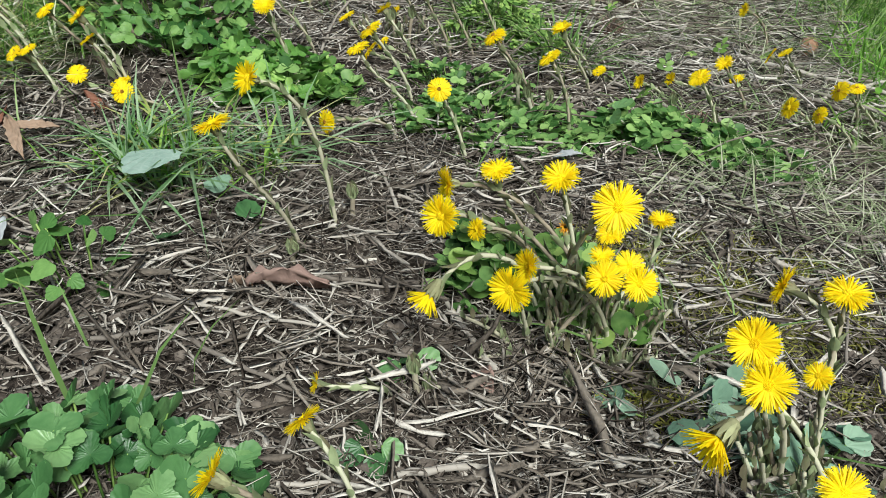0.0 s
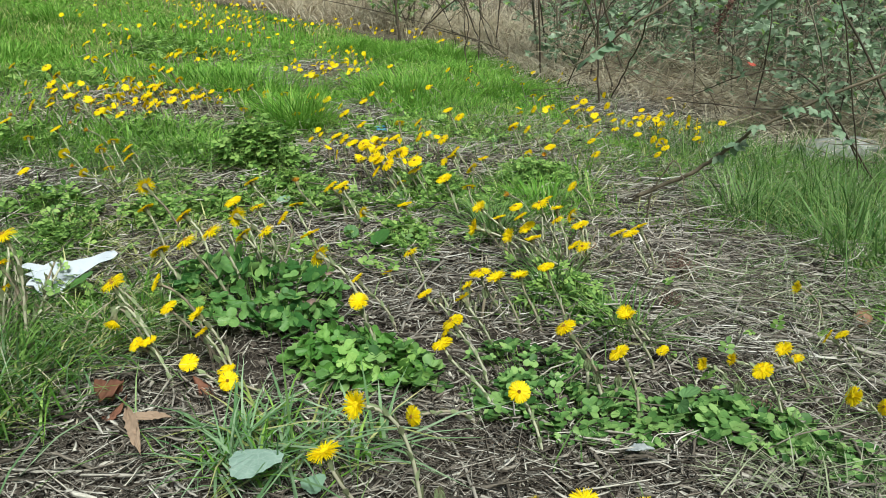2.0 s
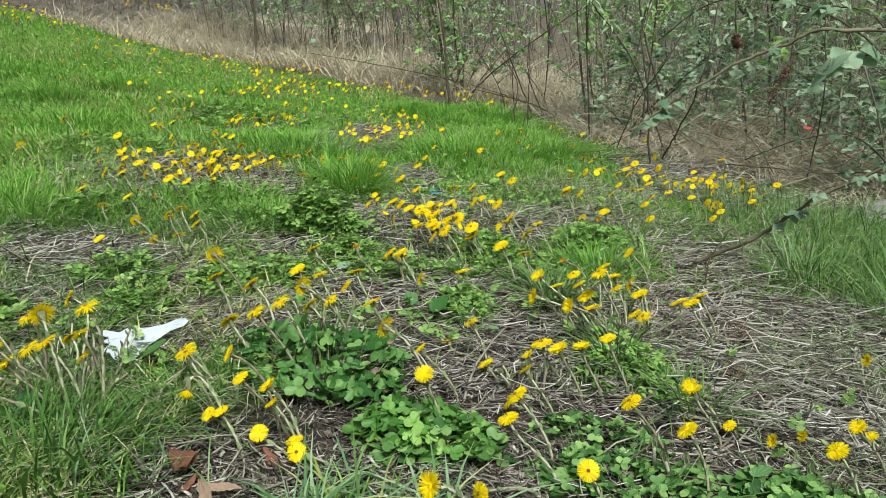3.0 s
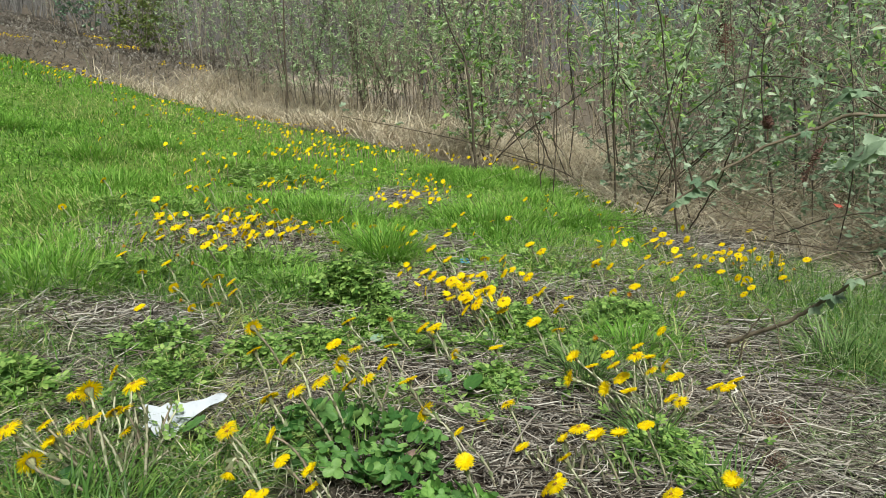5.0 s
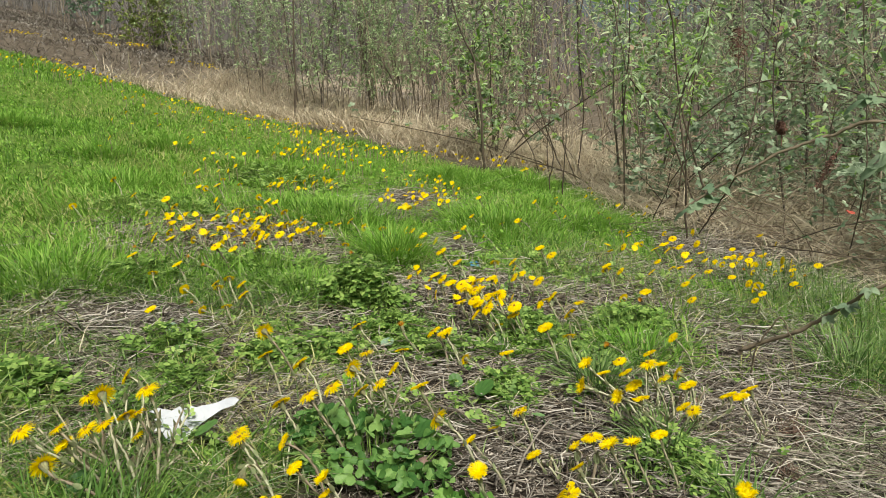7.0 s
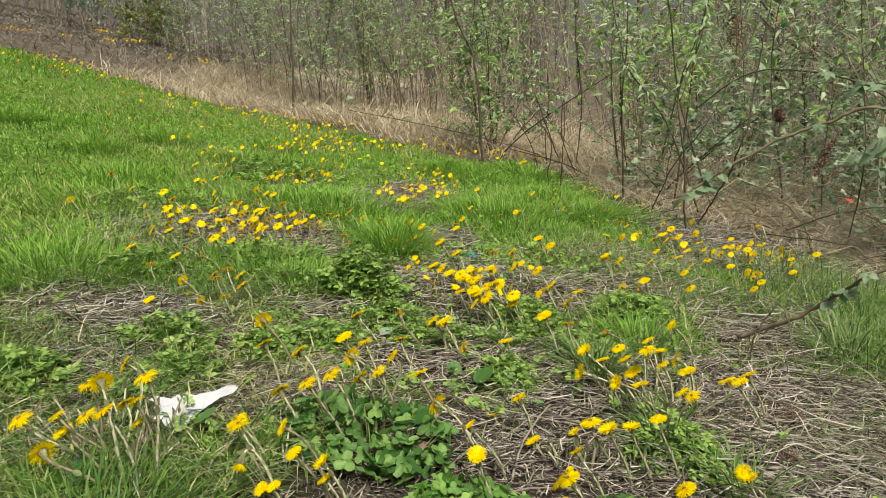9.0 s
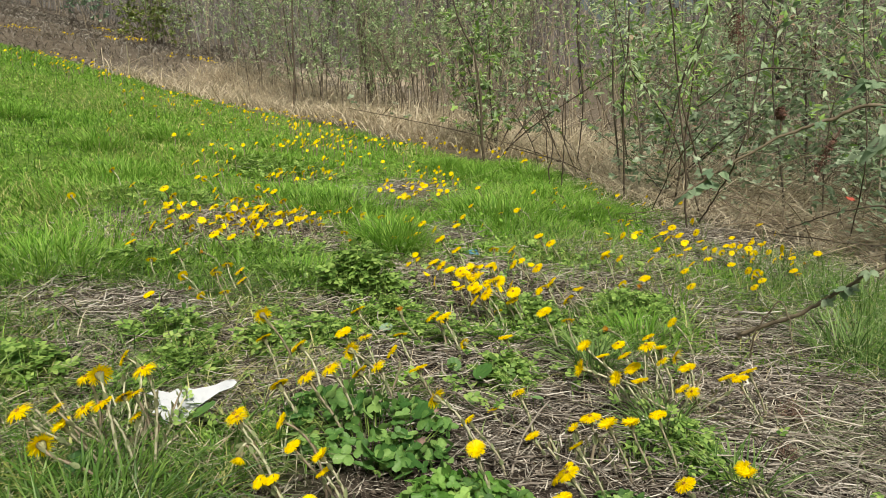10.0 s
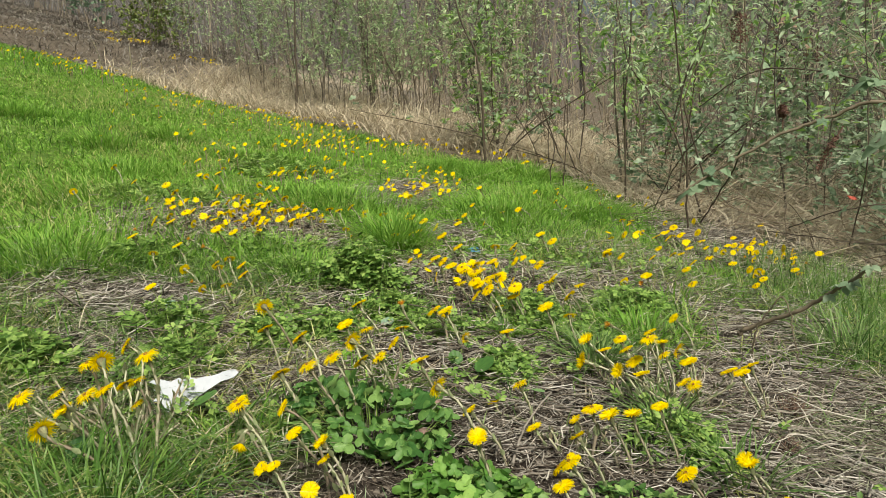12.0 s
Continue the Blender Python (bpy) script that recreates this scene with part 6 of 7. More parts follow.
coltsfoot(0.032, 1.311, 0.137, 0.035, -77, 73, (0.075, 1.346), "back")
coltsfoot(0.128, 1.702, 0.057, 0.030, -78, 45, (0.173, 1.680), "flat")
coltsfoot(-0.857, 0.842, 0.222, 0.039, -48, 65, (-0.789, 0.879), "back")
coltsfoot(-0.801, 0.806, 0.191, 0.039, -126, 20, (-0.730, 0.832), "back")
coltsfoot(-0.782, 0.829, 0.207, 0.032, -50, 62, (-0.753, 0.858), "cup")
coltsfoot(-0.770, 0.861, 0.217, 0.035, -53, 63, (-0.751, 0.860), "back")
coltsfoot(-0.732, 0.847, 0.231, 0.032, -70, 62, (-0.712, 0.867), "flat")
coltsfoot(-0.750, 0.878, 0.261, 0.037, -140, 21, (-0.720, 0.848), "back")
coltsfoot(-0.677, 0.872, 0.270, 0.037, -64, 72, (-0.679, 0.861), "back")
coltsfoot(-0.780, 0.967, 0.192, 0.030, -116, 51, (-0.765, 0.921), "flat")
coltsfoot(-0.748, 0.941, 0.171, 0.028, -75, 58, (-0.722, 0.900), "back")
coltsfoot(-0.598, 0.959, 0.165, 0.037, -61, 61, (-0.559, 0.967), "back")
coltsfoot(-0.558, 0.874, 0.141, 0.028, -10, -55, (-0.531, 0.895), "droop")
coltsfoot(-0.786, 0.991, 0.246, 0.028, -70, 29, (-0.768, 0.944), "flat")
coltsfoot(-0.776, 0.884, 0.255, 0.030, -47, 69, (-0.768, 0.873), "back")
coltsfoot(-0.733, 0.924, 0.213, 0.030, -98, 60, (-0.711, 0.917), "back")
coltsfoot(-0.784, 0.823, 0.236, 0.026, -80, 60, (-0.741, 0.881), "back")
coltsfoot(-0.045, 1.387, 0.091, 0.031, -133, 70, (0.062, 1.360), "flat")
coltsfoot(-0.009, 1.461, 0.089, 0.029, -60, 72, (0.043, 1.404), "flat")
coltsfoot(-0.002, 1.401, 0.088, 0.030, -114, 57, (0.053, 1.400), "flat")
coltsfoot(0.008, 1.335, 0.085, 0.035, -71, 60, (0.078, 1.360), "flat")
coltsfoot(0.014, 1.282, 0.081, 0.035, -137, 72, (0.097, 1.303), "flat")
coltsfoot(0.057, 1.533, 0.079, 0.030, -105, 63, (0.059, 1.427), "flat")
coltsfoot(0.074, 1.459, 0.078, 0.030, -141, 79, (0.102, 1.373), "cup")
coltsfoot(0.067, 1.384, 0.081, 0.030, -108, 58, (0.081, 1.353), "back")
coltsfoot(0.099, 1.421, 0.077, 0.035, -125, 20, (0.123, 1.386), "back")
coltsfoot(0.109, 1.363, 0.074, 0.035, -93, 72, (0.098, 1.339), "flat")
coltsfoot(0.103, 1.262, 0.067, 0.031, -64, 59, (0.096, 1.329), "back")
coltsfoot(-0.049, 1.089, 0.085, 0.035, -76, 70, (-0.016, 1.089), "cup")
coltsfoot(-0.013, 1.110, 0.078, 0.032, -95, 80, (0.018, 1.102), "cup")
coltsfoot(-0.076, 1.109, 0.090, 0.036, -122, 80, (-0.038, 1.113), "flat")
coltsfoot(0.178, 1.346, 0.060, 0.034, -128, 63, (0.125, 1.359), "flat")
coltsfoot(0.201, 1.352, 0.055, 0.034, -104, 73, (0.244, 1.345), "flat")
coltsfoot(0.139, 1.006, 0.048, 0.030, -96, 73, (0.181, 1.015), "cup")
coltsfoot(0.044, 0.950, 0.065, 0.031, -82, 68, (0.091, 0.932), "back")
coltsfoot(-0.119, 0.843, 0.100, 0.029, -86, 72, (-0.062, 0.857), "flat")
coltsfoot(-0.111, 0.911, 0.099, 0.032, -90, 59, (-0.067, 0.908), "flat")
coltsfoot(-0.098, 0.993, 0.095, 0.027, -127, 52, (-0.060, 1.007), "cup")


# the crowded young shoots at the feet of the clumps
def shoots(cx, cy, rx, ry, n, lo, hi):
    root = thing("coltsfoot_shoots", None, "crowded scaly grey-green coltsfoot shoots in the litter", "shoots", "coltsfoot shoots")
    zc = ground_at(cx, cy)
    root.location = (cx, cy, zc)
    for i in range(n):
        x, y = (float(v[0]) for v in disc_points(1, 0, 0, rx, ry))
        tall = rng.uniform(lo, hi)
        s = np.linspace(0, 1, 7)
        lx, ly = x * 0.5 + rng.normal(0, 0.008), y * 0.5 + rng.normal(0, 0.008)
        P = np.stack([lx * s ** 1.6, ly * s ** 1.6, tall * s], -1)
        stem = part("shoot", mesh_of("shoot", *tubes(P[None], (0.0019 * np.linspace(1.1, 0.8, 7))[None], 6), [STEM]), root)
        stem.location = (x, y, ground_at(cx + x, cy + y) - zc - 0.006)
        k = int(5 + tall * 90)
        u = np.linspace(0.1, 1.0, k)
        at = np.stack([np.interp(u, s, P[:, c]) for c in range(3)], -1)
        a = np.arange(k) * 2.4
        at[:, 0] += 0.0016 * np.cos(a)
        at[:, 1] += 0.0016 * np.sin(a)
        V, F = scatter(leaf_shape(1.0, 0.4, 0.4, -0.25, -0.1, 4), at, turns(a - np.pi / 2, np.full(k, 1.25), 0 * a), rng.uniform(0.009, 0.017, k))
        stuff(part("scale_sheath", mesh_of("scale_sheath", V, F, [SCALE]), stem))


shoots(0.085, 0.485, 0.06, 0.03, 34, 0.02, 0.075)
shoots(0.225, 0.335, 0.035, 0.025, 18, 0.02, 0.08)
shoots(0.05, 1.4, 0.09, 0.08, 22, 0.03, 0.08)
shoots(-0.78, 0.93, 0.1, 0.06, 24, 0.03, 0.09)
shoots(-0.45, 1.15, 0.08, 0.08, 14, 0.02, 0.06)
shoots(-0.1, 1.12, 0.04, 0.03, 8, 0.02, 0.05)


# stems that have not opened, by the two leaning flowers
def bud(x, y, tall, lean_x, lean_y):
    root = thing("coltsfoot_bud", None, "closed brownish coltsfoot bud on a short scaly stem", "flower bud", "coltsfoot buds")
    root.location = (x, y, ground_at(x, y) - 0.004)
    s = np.linspace(0, 1, 6)
    P = np.stack([lean_x * s ** 1.5, lean_y * s ** 1.5, tall * s], -1)
    part("stem", mesh_of("stem", *tubes(P[None], np.full((1, 6), 0.0026), 7), [STEM]), root)
    a = np.arange(12) * 2.4
    V, F = scatter(leaf_shape(0.016, 0.008, 0.45, -0.2, -0.15, 4), P[5][None] + np.stack([0.002 * np.cos(a), 0.002 * np.sin(a), -0.006 + 0.0004 * np.arange(12)], -1), turns(a - np.pi / 2, np.full(12, 1.35), 0 * a), np.ones(12))
    stuff(part("bud_sheath", mesh_of("bud_sheath", V, F, [SCALE]), root))


for b in ((-0.118, 0.63, 0.035, 0.004, 0.0), (-0.165, 0.55, 0.02, 0.003, 0.004), (-0.05, 0.415, 0.03, 0.0, 0.0), (-0.02, 0.425, 0.012, -0.02, -0.006), (0.07, 0.44, 0.012, 0.0, -0.01), (0.125, 0.43, 0.012, 0.01, 0.0),
          (0.09, 0.90, 0.05, -0.01, 0), (0.1, 0.91, 0.04, 0.01, 0.0), (0.07, 0.92, 0.055, 0.0, 0), (0.27, 0.9, 0.05, 0.0, 0.01), (-0.1, 1.12, 0.05, 0.0, 0.0), (-0.08, 1.1, 0.06, 0.01, 0.0)):
    bud(*b)


# ---- coltsfoot clumps further up the slope ----
PROTO = []
for i, (turn, tilt, kind, size) in enumerate(((-110, 62, "flat", 0.032), (-85, 70, "flat", 0.032), (-120, 48, "flat", 0.03), (-55, 60, "flat", 0.031), (-95, 25, "cup", 0.027), (-145, 66, "flat", 0.03), (-120, 74, "back", 0.031), (-90, 45, "flat", 0.031), (-125, 15, "flat", 0.03), (-165, 58, "back", 0.03), (-65, 30, "old", 0.024), (-60, 52, "flat", 0.032), (-35, 60, "flat", 0.032), (-75, 36, "flat", 0.032), (-50, 68, "flat", 0.031))):
    t, e = radians(turn), radians(tilt)
    fx, fy = -1.15 + 0.05 * i, 2.40 + 0.03 * (i % 3)
    ox, oy = math.cos(e) * math.sin(t) * 0.04 - 0.014, -math.cos(e) * math.cos(t) * 0.03 + 0.012 * ((i * 5) % 4 - 1.5)
    g = ground_at(fx, fy)
    p = coltsfoot(fx + ox, fy + oy, g + 0.07 + 0.006 * ((i * 7) % 5), size, turn, tilt, (fx, fy), kind, "coltsfoot clump")
    PROTO.append((p, ox, oy))


def clump(name, places, first=0, company=0.0, size=1.0):
    """Flowers at the given places; a share of them have a neighbour from the same root."""
    near = [(x + rng.normal(0, 0.03), y + rng.normal(0, 0.045)) for x, y in places if rng.random() < company]
    for x, y in list(places) + near:
        p, ox, oy = PROTO[int(rng.integers(first, len(PROTO)))]
        s = size * rng.uniform(0.98, 1.2)
        c = copy_thing(p, Matrix.LocRotScale((x - ox * s, y - oy * s, ground_at(x - ox * s, y - oy * s)), Euler((0, 0, rng.normal(0, 0.3))), (s, s, s * rng.uniform(0.85, 1.1))))
        c["group"] = "coltsfoot flowers of the %s clump" % name


clump("middle", [(-0.37, 1.22), (-0.41, 1.51), (-0.45, 1.42), (-0.53, 1.30), (-0.50, 1.34), (-0.59, 1.20), (-0.56, 1.04), (-0.16, 1.57), (-0.11, 1.60), (-0.37, 1.50), (-0.02, 1.62)])
clump("stony", [(-0.47, 1.95), (-0.44, 1.95), (-0.44, 2.15), (-0.39, 1.93), (-0.37, 1.83), (-0.32, 2.00), (-0.32, 2.11), (-0.32, 1.90), (-0.31, 1.83), (-0.33, 1.71), (-0.30, 1.72), (-0.24, 1.71), (-0.24, 1.72), (-0.20, 2.45), (-0.16, 2.40), (-0.19, 2.02), (-0.16, 1.92), (-0.15, 1.84), (-0.08, 1.92), (-0.27, 2.17), (-0.26, 2.07), (-0.42, 1.92), (-0.29, 1.84), (-0.37, 1.77), (-0.33, 1.73)], 0, 0.35, 1.0)
clump("hedge", [(0.21, 2.77), (0.24, 2.72), (0.19, 2.57), (0.17, 2.89), (0.15, 3.14), (0.10, 2.96), (0.09, 2.72), (0.30, 2.76), (0.39, 3.14), (0.40, 3.10), (0.38, 2.96), (0.38, 2.84), (0.25, 2.46), (0.22, 2.44), (0.24, 2.29), (0.14, 2.31), (0.27, 2.33), (0.34, 2.47), (0.30, 2.60), (0.25, 2.91), (0.30, 3.03), (0.31, 2.89), (0.29, 3.17), (0.27, 2.81), (0.01, 2.31), (0.05, 2.26), (-0.01, 2.20), (0.04, 2.02), (0.08, 2.02), (0.10, 2.05), (0.23, 2.10)], 0, 0.0, 0.9)
clump("thicket", [(0.51, 2.94), (0.43, 2.70), (0.46, 2.65), (0.52, 2.84), (0.58, 2.93), (0.55, 2.79), (0.60, 2.85), (0.53, 2.68), (0.49, 2.45), (0.46, 2.36), (0.45, 2.41), (0.61, 2.71), (0.65, 2.86), (0.64, 2.73), (0.70, 2.87), (0.69, 2.80), (0.67, 2.71), (0.72, 2.72), (0.77, 2.80), (0.61, 2.44), (0.71, 3.28), (0.52, 2.75), (0.60, 2.78), (0.43, 2.23)], 8, 0.4, 0.8)
clump("bank", [(-1.22, 1.73), (-1.11, 1.64), (-1.08, 1.70), (-1.36, 2.19), (-1.32, 2.09), (-1.28, 1.95), (-1.22, 1.93), (-1.28, 2.11), (-1.27, 2.15), (-1.22, 2.07), (-1.20, 2.13), (-1.11, 2.02), (-1.06, 1.87), (-1.05, 1.79), (-1.13, 1.85), (-1.49, 2.38), (-1.42, 2.33), (-1.21, 2.56), (-1.17, 2.60), (-1.24, 2.43), (-1.19, 2.37), (-1.13, 2.40), (-1.15, 2.40), (-1.13, 2.23), (-1.08, 2.19), (-1.05, 2.20), (-1.06, 2.30), (-1.04, 2.31), (-1.00, 2.28), (-0.97, 2.22), (-0.98, 2.12)], 7, 0.2, 0.88)
clump("bank2", [(-0.99, 2.00), (-1.04, 1.94), (-1.08, 2.11), (-0.95, 2.30), (-0.91, 2.23), (-0.89, 2.28), (-0.78, 2.15), (-0.75, 2.14), (-1.21, 2.24), (-1.62, 2.89), (-1.57, 2.87), (-1.62, 3.14), (-1.49, 3.04), (-1.43, 2.66), (-1.50, 2.83), (-1.37, 2.55), (-1.30, 2.77), (-0.96, 1.66), (-0.96, 1.54), (-0.92, 1.60), (-0.92, 1.66), (-0.91, 1.68), (-0.87, 1.59), (-0.92, 1.51), (-0.86, 1.51), (-1.01, 1.60), (-0.98, 1.40), (-1.76, 2.27), (-1.87, 2.70), (-1.69, 2.53)], 7, 0.0, 0.85)
clump("lane", [(-0.65, 2.46), (-0.65, 2.42), (-0.60, 2.27), (-0.58, 2.30), (-0.64, 2.23), (-0.51, 2.67), (-0.49, 2.73), (-0.40, 2.59), (-0.37, 3.00), (-0.31, 3.03), (-0.29, 2.98), (-0.17, 3.29), (-0.16, 3.81), (-0.15, 3.57), (-0.12, 3.32), (-0.26, 3.52), (-0.01, 4.04), (0.02, 4.37), (0.03, 4.06), (0.04, 3.86), (0.07, 3.76), (0.04, 3.53), (0.07, 3.33), (0.28, 3.85), (0.26, 3.65), (0.18, 3.53), (0.14, 3.74), (0.44, 3.75), (-0.51, 3.42), (-0.50, 3.05)], 4, 0.0, 0.75)


# drifts of flowers: x, y, radii, number
UP_SLOPE = [(-0.78, 3.45, 0.17, 0.6, 34), (-1.2, 2.3, 0.3, 0.24, 36), (-0.36, 1.98, 0.2, 0.2, 14), (0.2, 2.8, 0.2, 0.3, 7), (0.5, 2.75, 0.14, 0.2, 4), (-1.58, 4.5, 0.26, 0.6, 40), (-1.32, 3.35, 0.12, 0.35, 18), (-1.8, 3.5, 0.15, 0.3, 8), (-0.5, 4.9, 0.3, 0.3, 14), (-1.1, 5, 0.4, 0.4, 16), (-2.3, 4.6, 0.8, 1.2, 26), (-1.2, 4.3, 0.5, 0.6, 20)]
ON_BANK = [(-2.1, 5.6, 0.45, 0.5, 46), (-3, 5.5, 0.5, 0.5, 30), (-4.2, 5.7, 0.6, 0.6, 44), (-4.5, 6.3, 0.2, 0.3, 16), (-6.9, 8.95, 0.3, 0.06, 22), (-6.27, 9, 0.08, 0.05, 6), (-7.2, 11.2, 0.14, 0.1, 20), (-5.85, 9.28, 0.1, 0.06, 10), (-6.14, 10.35, 0.16, 0.1, 26), (-7, 11.5, 0.1, 0.1, 8), (-4.84, 8.88, 0.06, 0.05, 5), (-4.5, 9, 0.2, 0.12, 16)]


def distant_flowers():
    """Coltsfoot heads the many more heads of the further clumps."""
    head = join(*[(v * 0.0148, f) for v, f in (ray_set(54, 0.0, -0.08, 0.15, 0.1, 0.26, 9, 0.2, 0.9),)])
    stem = tubes(np.array([[[0, 0, -0.09], [0.004, 0, -0.04], [0, 0, 0]]]), np.array([[0.0022, 0.0022, 0.002]]), 4)
    X, Y = [], []
    for cx, cy, rx, ry, n in UP_SLOPE + ON_BANK:
        x, y = disc_points(int(n * 1.6), cx, cy, rx, ry)
        X.append(x), Y.append(y)
    x, y = np.concatenate(X), np.concatenate(Y)
    n = len(x)
    at = np.stack([x, y, height(x, y) + rng.uniform(0.045, 0.08, n)], -1)
    R = turns(rng.normal(0, 0.3, n), rng.normal(0.5, 0.4, n), rng.normal(-0.35, 0.35, n))
    sc = rng.uniform(0.62, 0.95, n)
    root = thing("distant_coltsfoot", None, "scattered yellow coltsfoot flowers far up the slope", "flowers", kind="stuff")
    part("heads", mesh_of("heads", *scatter(head, at, R, sc), [RAY]), root)
    part("stems", mesh_of("stems", *scatter(stem, at, turns(np.zeros(n), np.zeros(n), np.zeros(n)), sc), [STEM]), root)


distant_flowers()


# ---- litter ----
def straw_shape(bend, kink, seed):
    """A broken, flattened stalk: bent, kinked, of uneven width, with ragged ends."""
    r = np.random.default_rng(seed)
    s = np.array([-0.5, -0.36, -0.12, 0.1, 0.34, 0.5]) + r.normal(0, 0.03, 6)
    P = np.stack([bend * (s * 2) ** 2 + kink * np.abs(s - r.uniform(-0.2, 0.2)) + r.normal(0, 0.006, 6), s, r.normal(0, 0.006, 6)], -1)
    V, F = tubes(P[None], (r.uniform(0.6, 1.25, 6) * np.array([0.55, 1, 1, 1, 0.9, 0.45]))[None] * 0.02, 3)
    return V + r.normal(0, 1, V.shape) * np.array([0.004, 0.02, 0.004]), F


STRAWS = [straw_shape(b, k, i) for i, (b, k) in enumerate(((0.0, 0.0), (0.02, 0.0), (-0.03, 0.05), (0.05, 0.0), (-0.01, -0.08), (0.0, 0.16), (0.07, 0.0), (-0.04, 0.03), (0.01, 0.02), (0.0, -0.03)))]


FINE = []
for b, c in ((0.0, 0.02), (0.08, -0.03), (-0.12, 0.04), (0.2, 0.0), (-0.05, -0.05)):
    FINE.append((np.array([[b - 0.014, -0.5, 0.01], [b + 0.014, -0.5, 0.0], [-0.02, c, 0.012], [0.02, c, -0.004], [b * 0.8, 0.5, -0.01]]), np.array([[0, 1, 3], [0, 3, 2], [2, 3, 4]])))
SLIM = []
for i, b in enumerate((0.0, 0.05, -0.07, 0.12)):
    SLIM.append(tubes(np.array([[[b, -0.5, 0.01], [0.0, 0.06 * i - 0.1, 0.0], [b * 0.8, 0.5, -0.01]]]), np.array([[0.014, 0.02, 0.012]]), 3))


def litter(name, n, box, chance, lo, hi, thick, lift, label, mat=STRAW, shapes=STRAWS):
    sets = []
    for i, shp in enumerate(shapes):
        x, y = sample(n // len(shapes), box, chance)
        k = len(x)
        L = lo + (hi - lo) * rng.random(k) ** 2.2
        at = np.stack([x, y, height(x, y) + rng.uniform(0.0, 1.0, k) ** 1.6 * lift], -1)
        w = thick * np.clip(np.exp(rng.normal(-0.25, 0.5, k)), 0.3, 2.4) / 0.04
        sc = np.stack([w, L, w * rng.uniform(0.25, 0.8, k)], -1)
        yaw = np.where(rng.random(k) < 0.5, rng.normal(1.2, 0.6, k), rng.uniform(0, 6.28, k))
        sets.append(scatter(shp, at, turns(yaw, rng.normal(0, 0.2, k), rng.normal(0, 0.6, k)), sc))
    V, F = join(*sets)
    thing(name, mesh_of(name, V, F, [mat]), label, "straw", kind="stuff")


def matted(x, y):
    return (0.15 + 0.85 * bare(x, y)) * (0.25 + 0.75 * smooth(0.3, 0.65, vnoise(x, y, 14, 71)))


litter("straw_litter", 25000, (-0.8, 0.02, 0.9, 1.8), matted, 0.012, 0.085, 0.0024, 0.017, "grey-brown straw and chopped stalks on the soil")
litter("straw_chips", 8600, (-0.76, 0.02, 0.76, 1.45), matted, 0.008, 0.03, 0.0042, 0.013, "broad flattened chips of dead stalk on the soil")
litter("near_straw", 20500, (-0.72, 0.06, 0.62, 0.92), matted, 0.02, 0.09, 0.0031, 0.02, "pale broken stalks on top of the litter", STRAW, [STRAWS[i] for i in (0, 1, 3, 8, 9)])
litter("fine_straw", 54000, (-0.76, 0.02, 0.76, 1.45), lambda x, y: 0.2 + 0.8 * bare(x, y), 0.006, 0.03, 0.0011, 0.013, "fine broken straw on the soil", STRAW, FINE)
litter("rotting_fibre", 76000, (-0.74, 0.06, 0.58, 1.06), lambda x, y: 0.2 + 0.8 * bare(x, y), 0.004, 0.02, 0.0013, 0.014, "dark matted plant fibre on the soil", FIBRE, FINE)
litter("slope_straw", 84000, (-1.9, 0.95, 1.7, 4.2), lambda x, y: 0.06 + 0.94 * bare(x, y), 0.02, 0.12, 0.0027, 0.03, "pale matted straw in the bare spots of the slope", STRAW_PALE, SLIM)


litter("bramble_straw", 15000, (0.25, 1.9, 1.9, 4.2), lambda x, y: (0.3 + 0.7 * smooth(0.35, 0.6, vnoise(x, y, 5, 83))) * smooth(-1.7, -0.9, y - edge_y(x)), 0.02, 0.14, 0.0034, 0.03, "pale dead stalks lying under the brambles", STRAW_PALE, SLIM)
litter("back_straw", 6000, (-0.7, -1.0, 0.7, 0.2), bare, 0.02, 0.1, 0.003, 0.015, "grey-brown straw behind the flowers")
litter("bank_straw", 17000, (-1.4, 0.5, -0.45, 1.5), lambda x, y: (0.35 + 0.65 * smooth(0.4, 0.6, vnoise(x, y, 7, 81))) * smooth(-1.4, -1.15, x + 0.2 * (vnoise(x, y, 5, 82) - 0.5)) * smooth(0.8, 0.95, y), 0.015, 0.09, 0.0024, 0.016, "dry straw among the grass of the bank", STRAW_PALE, SLIM)

litter("verge_straw", 6500, (-1.35, 1.25, -0.8, 1.62), lambda x, y: smooth(1.15, 0.7, np.hypot((x + 1.07) / 0.22, (y - 1.43) / 0.13) + 0.5 * (vnoise(x, y, 9, 96) - 0.5)), 0.02, 0.1, 0.003, 0.045, "bleached straw heaped in a gap of the grass", STRAW_PALE, SLIM)


BOWED = []
for i, (b, c) in enumerate(((0.16, 0.05), (-0.2, 0.1), (0.28, -0.08), (-0.34, 0.0), (0.1, -0.16))):
    q = np.linspace(-0.5, 0.5, 7)
    P = np.stack([b * (1 - (2 * q) ** 2) + c * np.sin(5 * q + i), q, 0.03 * np.sin(7 * q + 2 * i)], -1)
    BOWED.append(tubes(P[None], 0.02 * np.linspace(1.1, 0.7, 7)[None], 4))


